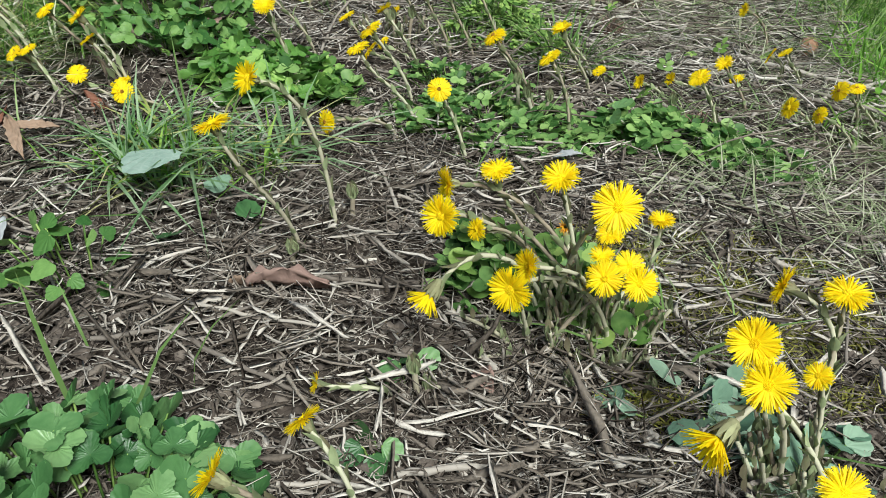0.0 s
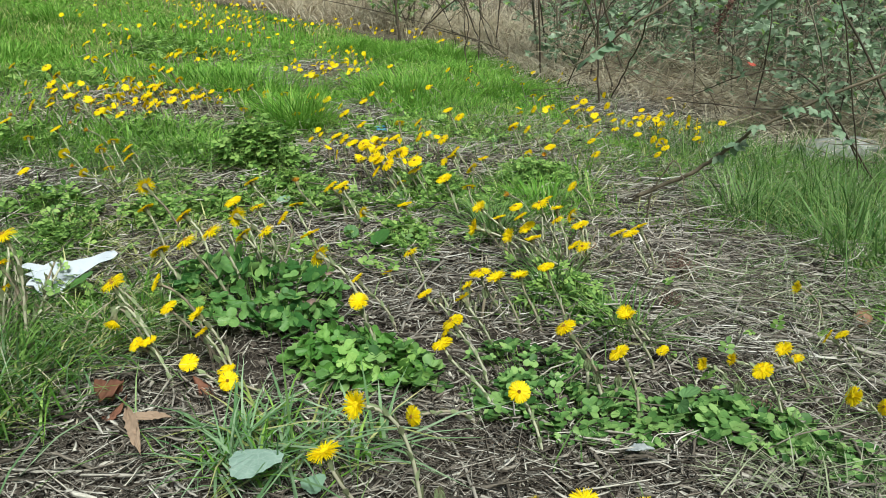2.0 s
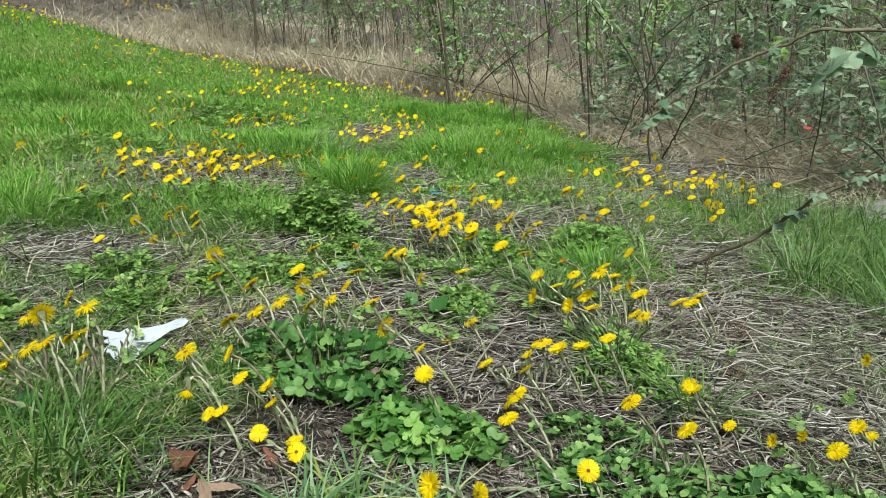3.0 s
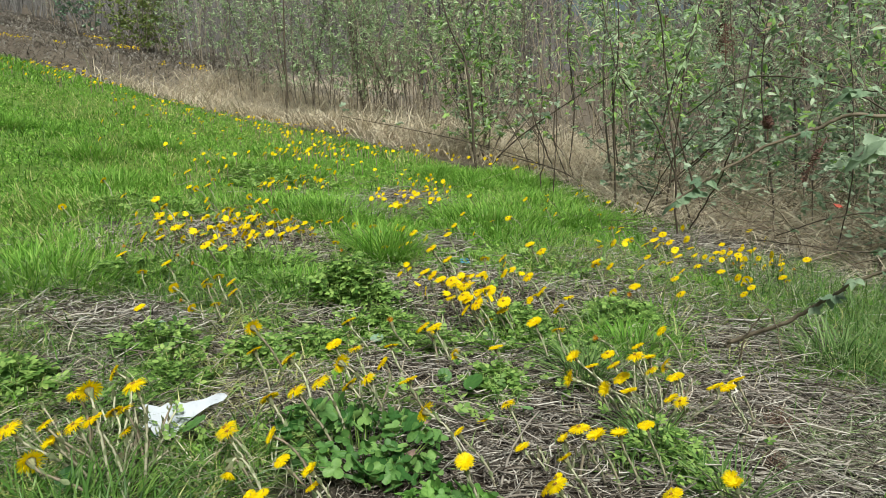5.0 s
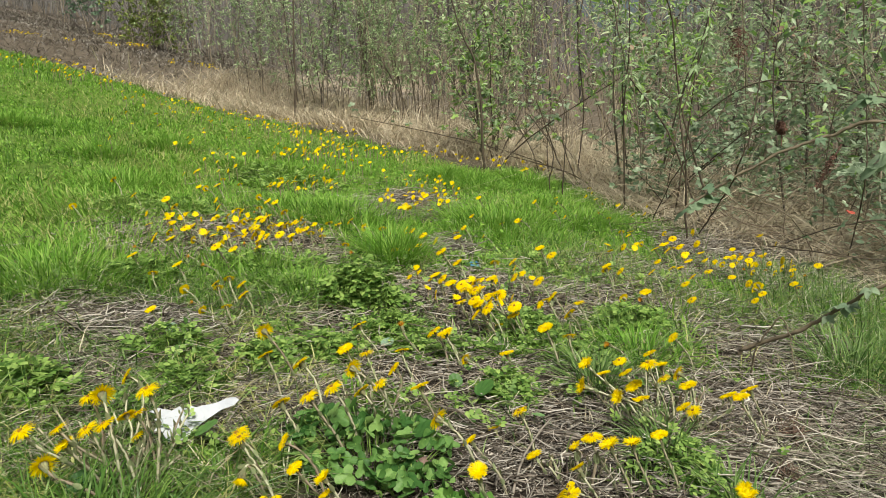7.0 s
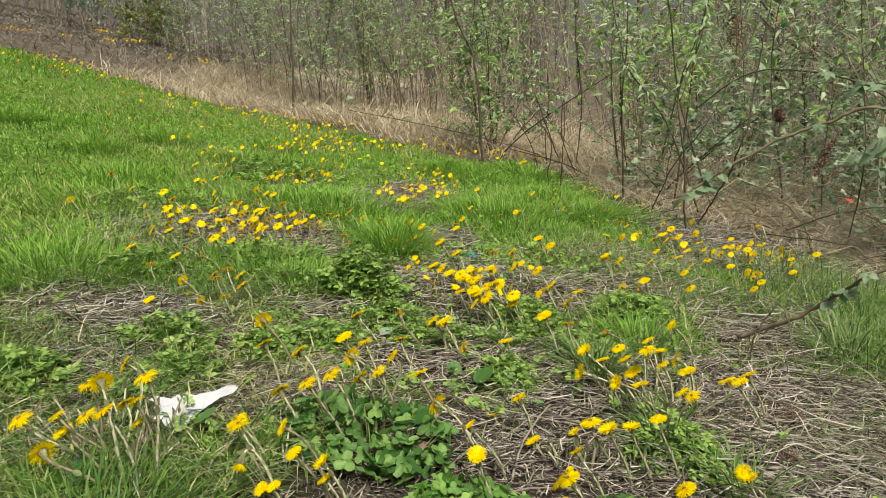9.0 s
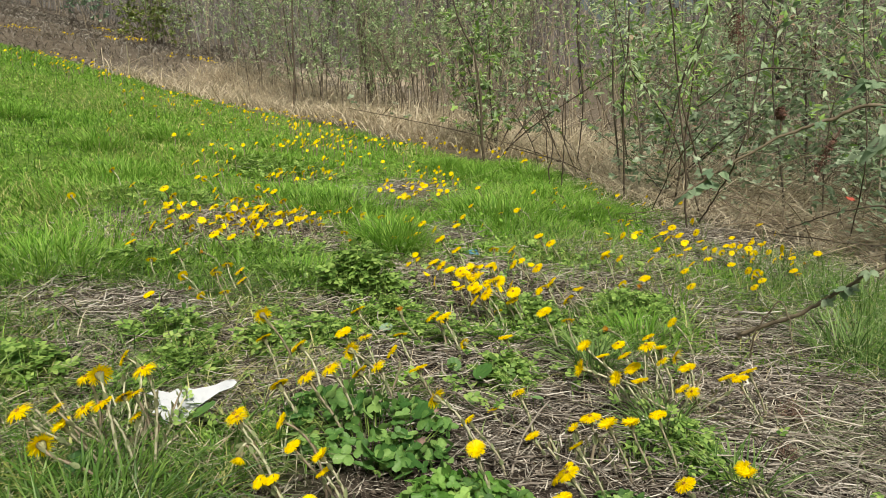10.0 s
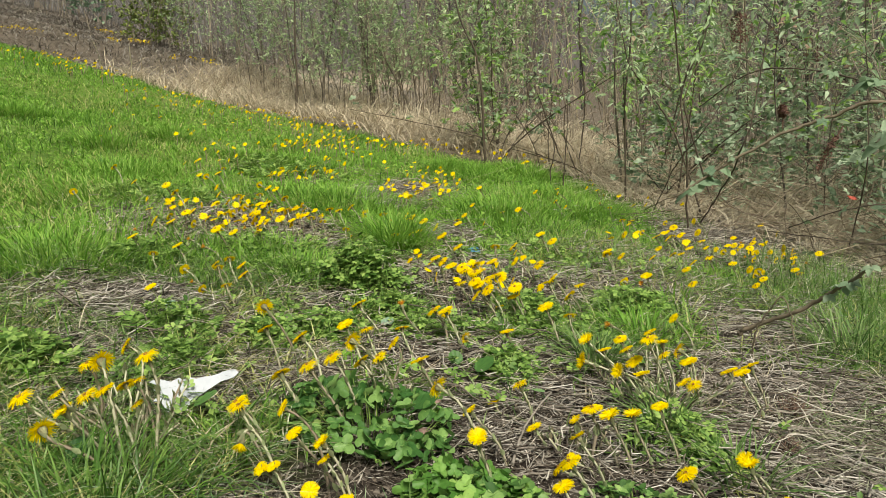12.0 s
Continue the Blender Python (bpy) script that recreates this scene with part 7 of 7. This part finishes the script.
def bowed_stalks(name, n, box, chance, lo, hi, thick, label):
    """Long dead stalks of even thickness that lie bowed over the litter."""
    sets = []
    for shp in BOWED:
        x, y = sample(n // len(BOWED), box, chance)
        k = len(x)
        L = rng.uniform(lo, hi, k)
        at = np.stack([x, y, height(x, y) + 0.006 + rng.uniform(0, 1, k) ** 2 * 0.03], -1)
        w = thick * rng.uniform(0.5, 1.4, k) / 0.04
        V, F = shp
        ring = V.reshape(7, 4, 3).mean(1)
        side = V.reshape(7, 4, 3) - ring[:, None]
        W = ring[None, :, None] * L[:, None, None, None] + side[None] * w[:, None, None, None]
        R = turns(np.where(rng.random(k) < 0.35, rng.normal(1.1, 0.6, k), rng.uniform(0, 6.28, k)), rng.normal(0, 0.1, k), rng.normal(0, 0.25, k))
        W = np.einsum("nab,nkb->nka", R, W.reshape(k, -1, 3)) + at[:, None]
        sets.append((W.reshape(-1, 3), (F[None] + (np.arange(k) * len(V))[:, None, None]).reshape(-1, 3)))
    V, F = join(*sets)
    thing(name, mesh_of(name, V, F, [STRAW]), label, "straw", kind="stuff")


bowed_stalks("bowed_stalks", 2200, (0.0, 1.2, 0.95, 2.1), lambda x, y: bare(x, y) * (0.4 + 0.6 * smooth(0.0, 0.3, x)), 0.05, 0.17, 0.0021, "long grey stalks lying bowed over the litter")
bowed_stalks("bowed_straw", 2200, (-1.4, 0.95, 0.2, 2.6), lambda x, y: 0.25 + 0.75 * bare(x, y), 0.05, 0.14, 0.0022, "grey stalks bowed over the straw of the slope")


def clods():
    x, y = sample(19000, (-0.64, 0.08, 0.64, 1.06), bare)
    n = len(x)
    s = 0.0012 + 0.007 * rng.random(n) ** 4
    o = np.array([[1, 0, 0], [-1, 0, 0], [0, 1, 0], [0, -1, 0], [0, 0, 1], [0, 0, -1], [0.6, 0.6, 0.5], [-0.6, 0.5, 0.5], [-0.5, -0.6, 0.4], [0.6, -0.5, 0.5]]) * 1.0
    f = np.array([[4, 6, 7], [4, 7, 8], [4, 8, 9], [4, 9, 6], [0, 2, 6], [6, 2, 7], [2, 1, 7], [7, 1, 8], [1, 3, 8], [8, 3, 9], [3, 0, 9], [9, 0, 6]])
    V, F = scatter((o, f), np.stack([x, y, height(x, y) + s * 0.3], -1), turns(rng.uniform(0, 6, n), rng.normal(0, 0.5, n), rng.normal(0, 0.5, n)), np.stack([s, s * rng.uniform(0.6, 1.4, n), s * 0.7], -1))
    thing("soil_crumbs", mesh_of("soil_crumbs", V, F, [CLOD]), "crumbs of dark brown soil", "soil", kind="stuff")


clods()


def soil_lump(x, y, size):
    """A rough clod of soil, all knobs and hollows."""
    bm = bmesh.new()
    bmesh.ops.create_icosphere(bm, subdivisions=4, radius=1)
    o = Vector((x * 31, y * 17, 0))
    for v in bm.verts:
        w = 1 + 0.35 * noise.noise(v.co * 1.7 + o) + 0.22 * noise.noise(v.co * 5 + o) + 0.12 * noise.noise(v.co * 13 + o)
        v.co = Vector((v.co.x * 1.2, v.co.y, v.co.z * 0.6)) * w * size
    me = bpy.data.meshes.new("soil_lump")
    bm.to_mesh(me)
    bm.free()
    me.materials.append(CLOD)
    ob = thing("soil_lump", me, "rough grey-brown clod of soil in the straw", "soil", "soil lumps")
    ob.location = (x, y, ground_at(x, y) + size * 0.35)


for q in ((0.058, 0.325, 0.009), (0.052, 0.31, 0.008), (0.045, 0.355, 0.007), (0.02, 0.372, 0.006), (-0.135, 0.425, 0.006), (-0.09, 0.47, 0.006), (-0.16, 0.39, 0.005), (0.21, 0.47, 0.008), (0.235, 0.48, 0.006), (0.135, 0.34, 0.005)):
    soil_lump(*q)


def stalk(x0, y0, x1, y1, lift0=0.008, lift1=0.008, thick=0.0022, label="long dead plant stalk lying on the litter"):
    """A long dead stalk, bowed and with knots."""
    n = 12
    s = np.linspace(0, 1, n)
    side = rng.normal(0, 0.03) * math.hypot(x1 - x0, y1 - y0)
    dx, dy = -(y1 - y0), x1 - x0
    ln = math.hypot(dx, dy) + 1e-6
    X = x0 + (x1 - x0) * s + dx / ln * side * np.sin(np.pi * s) + rng.normal(0, 0.0005, n)
    Y = y0 + (y1 - y0) * s + dy / ln * side * np.sin(np.pi * s) + rng.normal(0, 0.0005, n)
    Z = height(X, Y) + lift0 + (lift1 - lift0) * s + rng.normal(0, 0.001, n)
    o = np.array([X[0], Y[0], Z[0]])
    ob = thing("dead_stalk", mesh_of("dead_stalk", *tubes((np.stack([X, Y, Z], -1) - o)[None], (thick * np.linspace(1, 0.7, n) * rng.uniform(0.9, 1.15, n))[None], 6), [STALK]), label, "stalk", "dead stalks")
    ob.location = o


stalk(-0.29, 0.455, -0.195, 0.545, thick=0.0026)
stalk(-0.15, 0.53, -0.05, 0.535, thick=0.003)
stalk(0.08, 0.40, 0.2, 0.30, thick=0.002)
stalk(-0.06, 0.33, 0.05, 0.345, thick=0.003)
stalk(0.02, 0.42, -0.03, 0.52, thick=0.003)
stalk(-0.2, 1.035, -0.144, 1.224, 0.01, 0.06, 0.0022, "thin dead twig rising from the litter")
stalk(0.1, 1.16, 0.55, 1.12, thick=0.003)
stalk(-0.35, 1.28, 0.25, 1.27, 0.02, 0.02, 0.002)
stalk(0.42, 1.15, 0.62, 0.98, 0.01, 0.02, 0.004)
stalk(0.45, 1.18, 0.66, 1.05, 0.015, 0.02, 0.0045)
stalk(0.40, 1.1, 0.60, 0.95, 0.01, 0.02, 0.0035)
stalk(0.5, 1.02, 0.72, 1.12, 0.01, 0.03, 0.003)
for i in range(170):
    a, L = rng.normal(0.2, 0.8), rng.uniform(0.07, 0.17) * (1 + (i > 70))
    cx, cy = (rng.uniform(-0.45, 0.6), rng.uniform(0.3, 1.5)) if i < 70 else (rng.uniform(0.05, 0.8), rng.uniform(1.0, 1.9))
    if float(bare(np.array([cx]), np.array([cy]))[0]) > 0.6:
        stalk(cx - L / 2 * math.cos(a), cy - L / 2 * math.sin(a), cx + L / 2 * math.cos(a), cy + L / 2 * math.sin(a), rng.uniform(0.006, 0.014), rng.uniform(0.006, 0.014), rng.uniform(0.0013, 0.0026))


# ---- dead leaves and scraps ----
def dead_leaf(x, y, lift, length, width, rx, ry, rz, mat, label, curl=0.5, fold=0.5, rows=15, rumple=1.0):
    cols, r = 9, np.random.default_rng(int(abs(x) * 9000 + y * 700))
    s, u = np.meshgrid(np.linspace(0.01, 0.99, rows * 2), np.linspace(-1, 1, cols), indexing="ij")
    w = width * 0.5 * np.sin(np.pi * s ** 0.87) ** 0.8 * (1 + 0.18 * np.abs(u) * (vnoise(s * 9, u, 1.3, int(x * 50) % 90) - 0.5) * 2 - 0.12 * (r.random(s.shape) < 0.12) * np.abs(u))
    k = 5.0 / length
    crease = rumple * 0.11 * length * (vnoise(u * width * 3 + x, s * length * 1.2 + y, k, 3) - 0.5) + rumple * 0.06 * length * (vnoise(u * width * 3, s * length + x, k * 3.1, 5) - 0.5)
    V = np.stack([u * w, s * length, np.abs(u) * w * fold * 2 - curl * length * s ** 2 + crease], -1).reshape(-1, 3)
    i = (np.arange(rows * 2 - 1)[:, None] * cols + np.arange(cols - 1)[None]).ravel()
    F = np.concatenate([np.stack([i, i + 1, i + cols + 1], -1), np.stack([i, i + cols + 1, i + cols], -1)])
    ob = thing("dead_leaf", mesh_of("dead_leaf", V, F, [mat]), label, "dead leaf", "dead leaves")
    s = ob.modifiers.new("thickness", "SOLIDIFY")
    s.thickness = 0.0006
    ob.matrix_world = pose(x, y, ground_at(x, y) + lift, rx, ry, rz)


dead_leaf(-0.488, 0.737, 0.026, 0.095, 0.015, -6, 8, 212, TANLEAF, "curled tan dead leaf with a midrib", 0.02, 0.35, rumple=0.7)
dead_leaf(-0.478, 0.722, 0.022, 0.045, 0.012, -4, 22, 290, TANLEAF, "curled tan dead leaf with a midrib", 0.2, 0.4)
dead_leaf(-0.542, 0.773, 0.032, 0.066, 0.014, -8, 160, 236, LEAF_RUSSET, "rolled reddish-brown dead leaf", 0.12, 1.6, rumple=0.7)
dead_leaf(-0.516, 0.728, 0.014, 0.032, 0.014, 4, 140, 305, LEAF_RUSSET, "rolled reddish-brown dead leaf", 0.6, 0.7)
dead_leaf(-0.427, 0.80, 0.014, 0.03, 0.026, 4, 150, 20, LEAF_RUSSET, "small curled brown dead leaf", 0.5, 0.8)
dead_leaf(-0.195, 0.505, 0.012, 0.07, 0.02, 5, -25, -80, DEADLEAF, "curled reddish-brown dead leaf on the straw", 0.25, 0.7)
dead_leaf(-0.19, 0.51, 0.012, 0.03, 0.02, -10, 25, 60, TANLEAF, "crumpled tan dead leaf on the straw", 0.4, 0.5)
dead_leaf(0.0, 0.435, 0.008, 0.022, 0.016, 10, 10, 200, DEADLEAF, "small dark brown dead leaf", 0.4, 0.5)
dead_leaf(-0.405, 0.495, 0.016, 0.065, 0.022, 14, 6, 6, PALELEAF, "bleached silvery leaf lying on the litter", 0.1, 0.22, rumple=0.25)
dead_leaf(-0.41, 0.48, 0.01, 0.035, 0.02, 8, 10, 100, PALELEAF, "bleached silvery leaf lying on the litter", 0.1, 0.15)
dead_leaf(0.10, 0.785, 0.02, 0.035, 0.016, 20, 0, 250, PALELEAF, "pale silvery leaf among the herbs", 0.1, 0.2)
dead_leaf(-0.33, 1.02, 0.03, 0.05, 0.03, 15, 20, 60, DEADLEAF, "brown dead leaf under the trefoil clump", 0.4, 0.5)
dead_leaf(-0.34, 1.14, 0.02, 0.04, 0.03, 15, 20, 30, DEADLEAF, "brown dead leaf in the straw", 0.4, 0.5)


def gall(x, y, size, label, mat=SHELL):
    """A wrinkled brown pod lying in the straw."""
    bm = bmesh.new()
    bmesh.ops.create_icosphere(bm, subdivisions=3, radius=1)
    for v in bm.verts:
        w = 1 + 0.18 * noise.noise(v.co * 2.3 + Vector((x * 9, y * 9, 0)))
        v.co = Vector((v.co.x * 1.35, v.co.y * 0.85, v.co.z * 0.75)) * w * size
        v.co.z += 0.12 * size * math.sin(v.co.x / size * 3)
    me = bpy.data.meshes.new("pod")
    bm.to_mesh(me)
    bm.free()
    me.materials.append(mat)
    me.polygons.foreach_set("use_smooth", np.ones(len(me.polygons), dtype=bool))
    ob = thing("seed_pod", me, label, "seed pod", "pods")
    ob.location = (x, y, ground_at(x, y) + size * 0.6)
    ob.rotation_euler = (0.2, 0.1, x * 7)


gall(0.145, 1.50, 0.014, "wrinkled brown pod lying in the straw")
gall(0.60, 1.27, 0.02, "wrinkled brown pod lying by the grass")
gall(0.24, 1.50, 0.01, "small tan pod lying in the straw")


def withered_tuft(x, y, size, n, label):
    """A small brown dead herb, a ball of fine curled twigs."""
    a, e = rng.uniform(0, 6.28, n), rng.uniform(-0.1, 1.4, n)
    d = np.stack([np.cos(a) * np.cos(e), np.sin(a) * np.cos(e), np.sin(e)], -1) * (size * rng.uniform(0.5, 1.2, n))[:, None]
    t = np.linspace(0, 1, 6)[None, :, None]
    P = d[:, None] * t + rng.normal(0, 0.35 * size, (n, 1, 3)) * t * (1 - t) + rng.normal(0, 0.08 * size, (n, 6, 3)) * t
    P[:, :, 2] = np.abs(P[:, :, 2])
    ob = thing("withered_herb", mesh_of("withered_herb", *tubes(P, np.full((n, 6), 0.0008), 3), [RUST]), label, "dead herb", "withered herbs")
    ob.location = (x, y, ground_at(x, y) + 0.004)


withered_tuft(0.30, 1.40, 0.045, 150, "small reddish-brown withered herb on the straw")
withered_tuft(0.25, 1.24, 0.03, 90, "small reddish-brown withered herb on the straw")
withered_tuft(0.30, 0.90, 0.03, 110, "small reddish-brown withered herb on the straw")


def stone(x, y, sx, sy, sz, turn, label):
    bm = bmesh.new()
    bmesh.ops.create_icosphere(bm, subdivisions=4, radius=1)
    for v in bm.verts:
        w = 1 + 0.22 * noise.noise(v.co * 1.4 + Vector((x, y, 3))) + 0.08 * noise.noise(v.co * 4.0)
        v.co = Vector((v.co.x * sx, v.co.y * sy, v.co.z * sz)) * w
    me = bpy.data.meshes.new("stone")
    bm.to_mesh(me)
    bm.free()
    me.materials.append(STONE)
    me.polygons.foreach_set("use_smooth", np.ones(len(me.polygons), dtype=bool))
    ob = thing("stone", me, label, "stone")
    ob.location = (x, y, ground_at(x, y) + sz * 0.25)
    ob.rotation_euler = (0, 0, radians(turn))


stone(1.16, 2.74, 0.17, 0.09, 0.065, 8, "flat pale grey stone half hidden under the brambles")


def shard():
    """A broken strip of white plastic: a rounded blade that widens to a torn, split end."""
    out = [(0.0, 0.004), (0.003, 0.011), (0.012, 0.014), (0.035, 0.009), (0.055, 0.012), (0.07, 0.011), (0.082, 0.019), (0.085, 0.014), (0.095, 0.02), (0.108, 0.017), (0.128, 0.026), (0.142, 0.023),
           (0.124, 0.012), (0.138, 0.009), (0.128, 0.0), (0.145, -0.014), (0.134, -0.018), (0.13, -0.04), (0.117, -0.046), (0.103, -0.041), (0.09, -0.032), (0.074, -0.022), (0.058, -0.014), (0.035, -0.007), (0.01, -0.002)]
    bm = bmesh.new()
    f = bm.faces.new([bm.verts.new((x, y, 0.0)) for x, y in out])
    bmesh.ops.triangulate(bm, faces=[f])
    bmesh.ops.subdivide_edges(bm, edges=bm.edges[:], cuts=2)
    for v in bm.verts:
        v.co.z = -3.2 * v.co.y * v.co.y + 0.004 * noise.noise(v.co * 45) - 0.1 * max(0.0, v.co.x - 0.1)
    me = bpy.data.meshes.new("plastic_shard")
    bm.to_mesh(me)
    bm.free()
    me.materials.append(PLASTIC)
    ob = thing("plastic_shard", me, "broken white plastic strip lying on the grass", "plastic scrap")
    s = ob.modifiers.new("thickness", "SOLIDIFY")
    s.thickness = 0.0015
    tip, end = Vector((-0.658, 1.10, ground_at(-0.658, 1.10) + 0.044)), Vector((-0.755, 1.005, ground_at(-0.755, 1.005) + 0.036))
    X = (end - tip).normalized()
    Y = Vector((0, 0, 1)).cross(X).normalized()
    Y = -Y if Y.y < 0 else Y
    ob.matrix_world = Matrix.Translation(tip) @ Matrix((X, Y, X.cross(Y))).transposed().to_4x4() @ Matrix.Rotation(radians(-38), 4, "X")


shard()


def crumpled(name, x, y, lift, size, mat, label, seed):
    n = 9
    r = np.random.default_rng(seed)
    a = np.linspace(-0.5, 0.5, n)
    X, Y = np.meshgrid(a, a)
    V = np.stack([X * size + r.normal(0, size * 0.03, X.shape), Y * size * 0.7 + r.normal(0, size * 0.03, X.shape), size * 0.3 * (vnoise(X, Y, 5, seed) - 0.3)], -1).reshape(-1, 3)
    i = (np.arange(n - 1)[:, None] * n + np.arange(n - 1)[None]).ravel()
    F = np.concatenate([np.stack([i, i + 1, i + n + 1], -1), np.stack([i, i + n + 1, i + n], -1)])
    ob = thing(name, mesh_of(name, V, F, [mat]), label, "litter scrap")
    s = ob.modifiers.new("thickness", "SOLIDIFY")
    s.thickness = 0.0008
    ob.location = (x, y, ground_at(x, y) + lift)
    ob.rotation_euler = (0.35, 0.2, 0.4)


crumpled("blue_wrapper", -0.415, 2.36, 0.025, 0.04, BLUE, "crumpled bright blue wrapper in the grass", 3)
crumpled("red_scrap", 0.746, 2.404, 0.33, 0.026, RED, "small red plastic scrap caught in the brambles", 7)


# ---- single straws on the nearest soil, parts of the ground ----
ground = bpy.data.objects["ground"]
STRAW_ONE = material("single_straw", (0.05, 0.04, 0.033), (0.60, 0.56, 0.50), 0.85, "object", 40, 0.6, 0, (0.19, 0.16, 0.13), 0.15)
ONE = [mesh_of("straw", *shp, [STRAW_ONE]) for shp in STRAWS]
for i in range(300):
    x, y = rng.uniform(-0.3, 0.3), rng.uniform(0.28, 0.6)
    L, w = rng.uniform(0.015, 0.065), rng.uniform(0.0014, 0.0036) / 0.04
    ob = part("straw", ONE[i % len(ONE)], ground)
    yaw = rng.normal(1.2, 0.7) if i % 2 else rng.uniform(0, 6.28)
    ob.matrix_local = Matrix.LocRotScale((x, y, ground_at(x, y) + rng.uniform(0.006, 0.018)), Euler((rng.normal(0, 0.15), rng.normal(0, 0.5), yaw)), (w, L, w * rng.uniform(0.3, 0.8)))
# long bowed stalks on the litter before the thicket, one by one
SIZES = [(L, [mesh_of("bowed_stalk", np.repeat(V.reshape(7, 4, 3).mean(1), 4, 0) * L + (V - np.repeat(V.reshape(7, 4, 3).mean(1), 4, 0)) * 0.055, F, [STRAW_ONE]) for V, F in BOWED]) for L in (0.07, 0.11, 0.16)]
k = 0
while k < 280:
    x, y = rng.uniform(-0.05, 0.75), rng.uniform(0.8, 1.5)
    if rng.random() < float(bare(np.array([x]), np.array([y]))[0]) * (0.35 + 0.65 * float(smooth(0.0, 0.3, x))):
        ob = part("bowed_stalk", SIZES[k % 3][1][int(rng.integers(0, 5))], ground)
        q = rng.uniform(0.75, 1.25)
        yaw = rng.normal(1.1, 0.6) if k % 5 < 2 else rng.uniform(0, 6.28)
        ob.matrix_local = Matrix.LocRotScale((x, y, ground_at(x, y) + 0.006 + 0.02 * rng.random() ** 2), Euler((rng.normal(0, 0.1), rng.normal(0, 0.25), yaw)), (q, q, q))
        k += 1
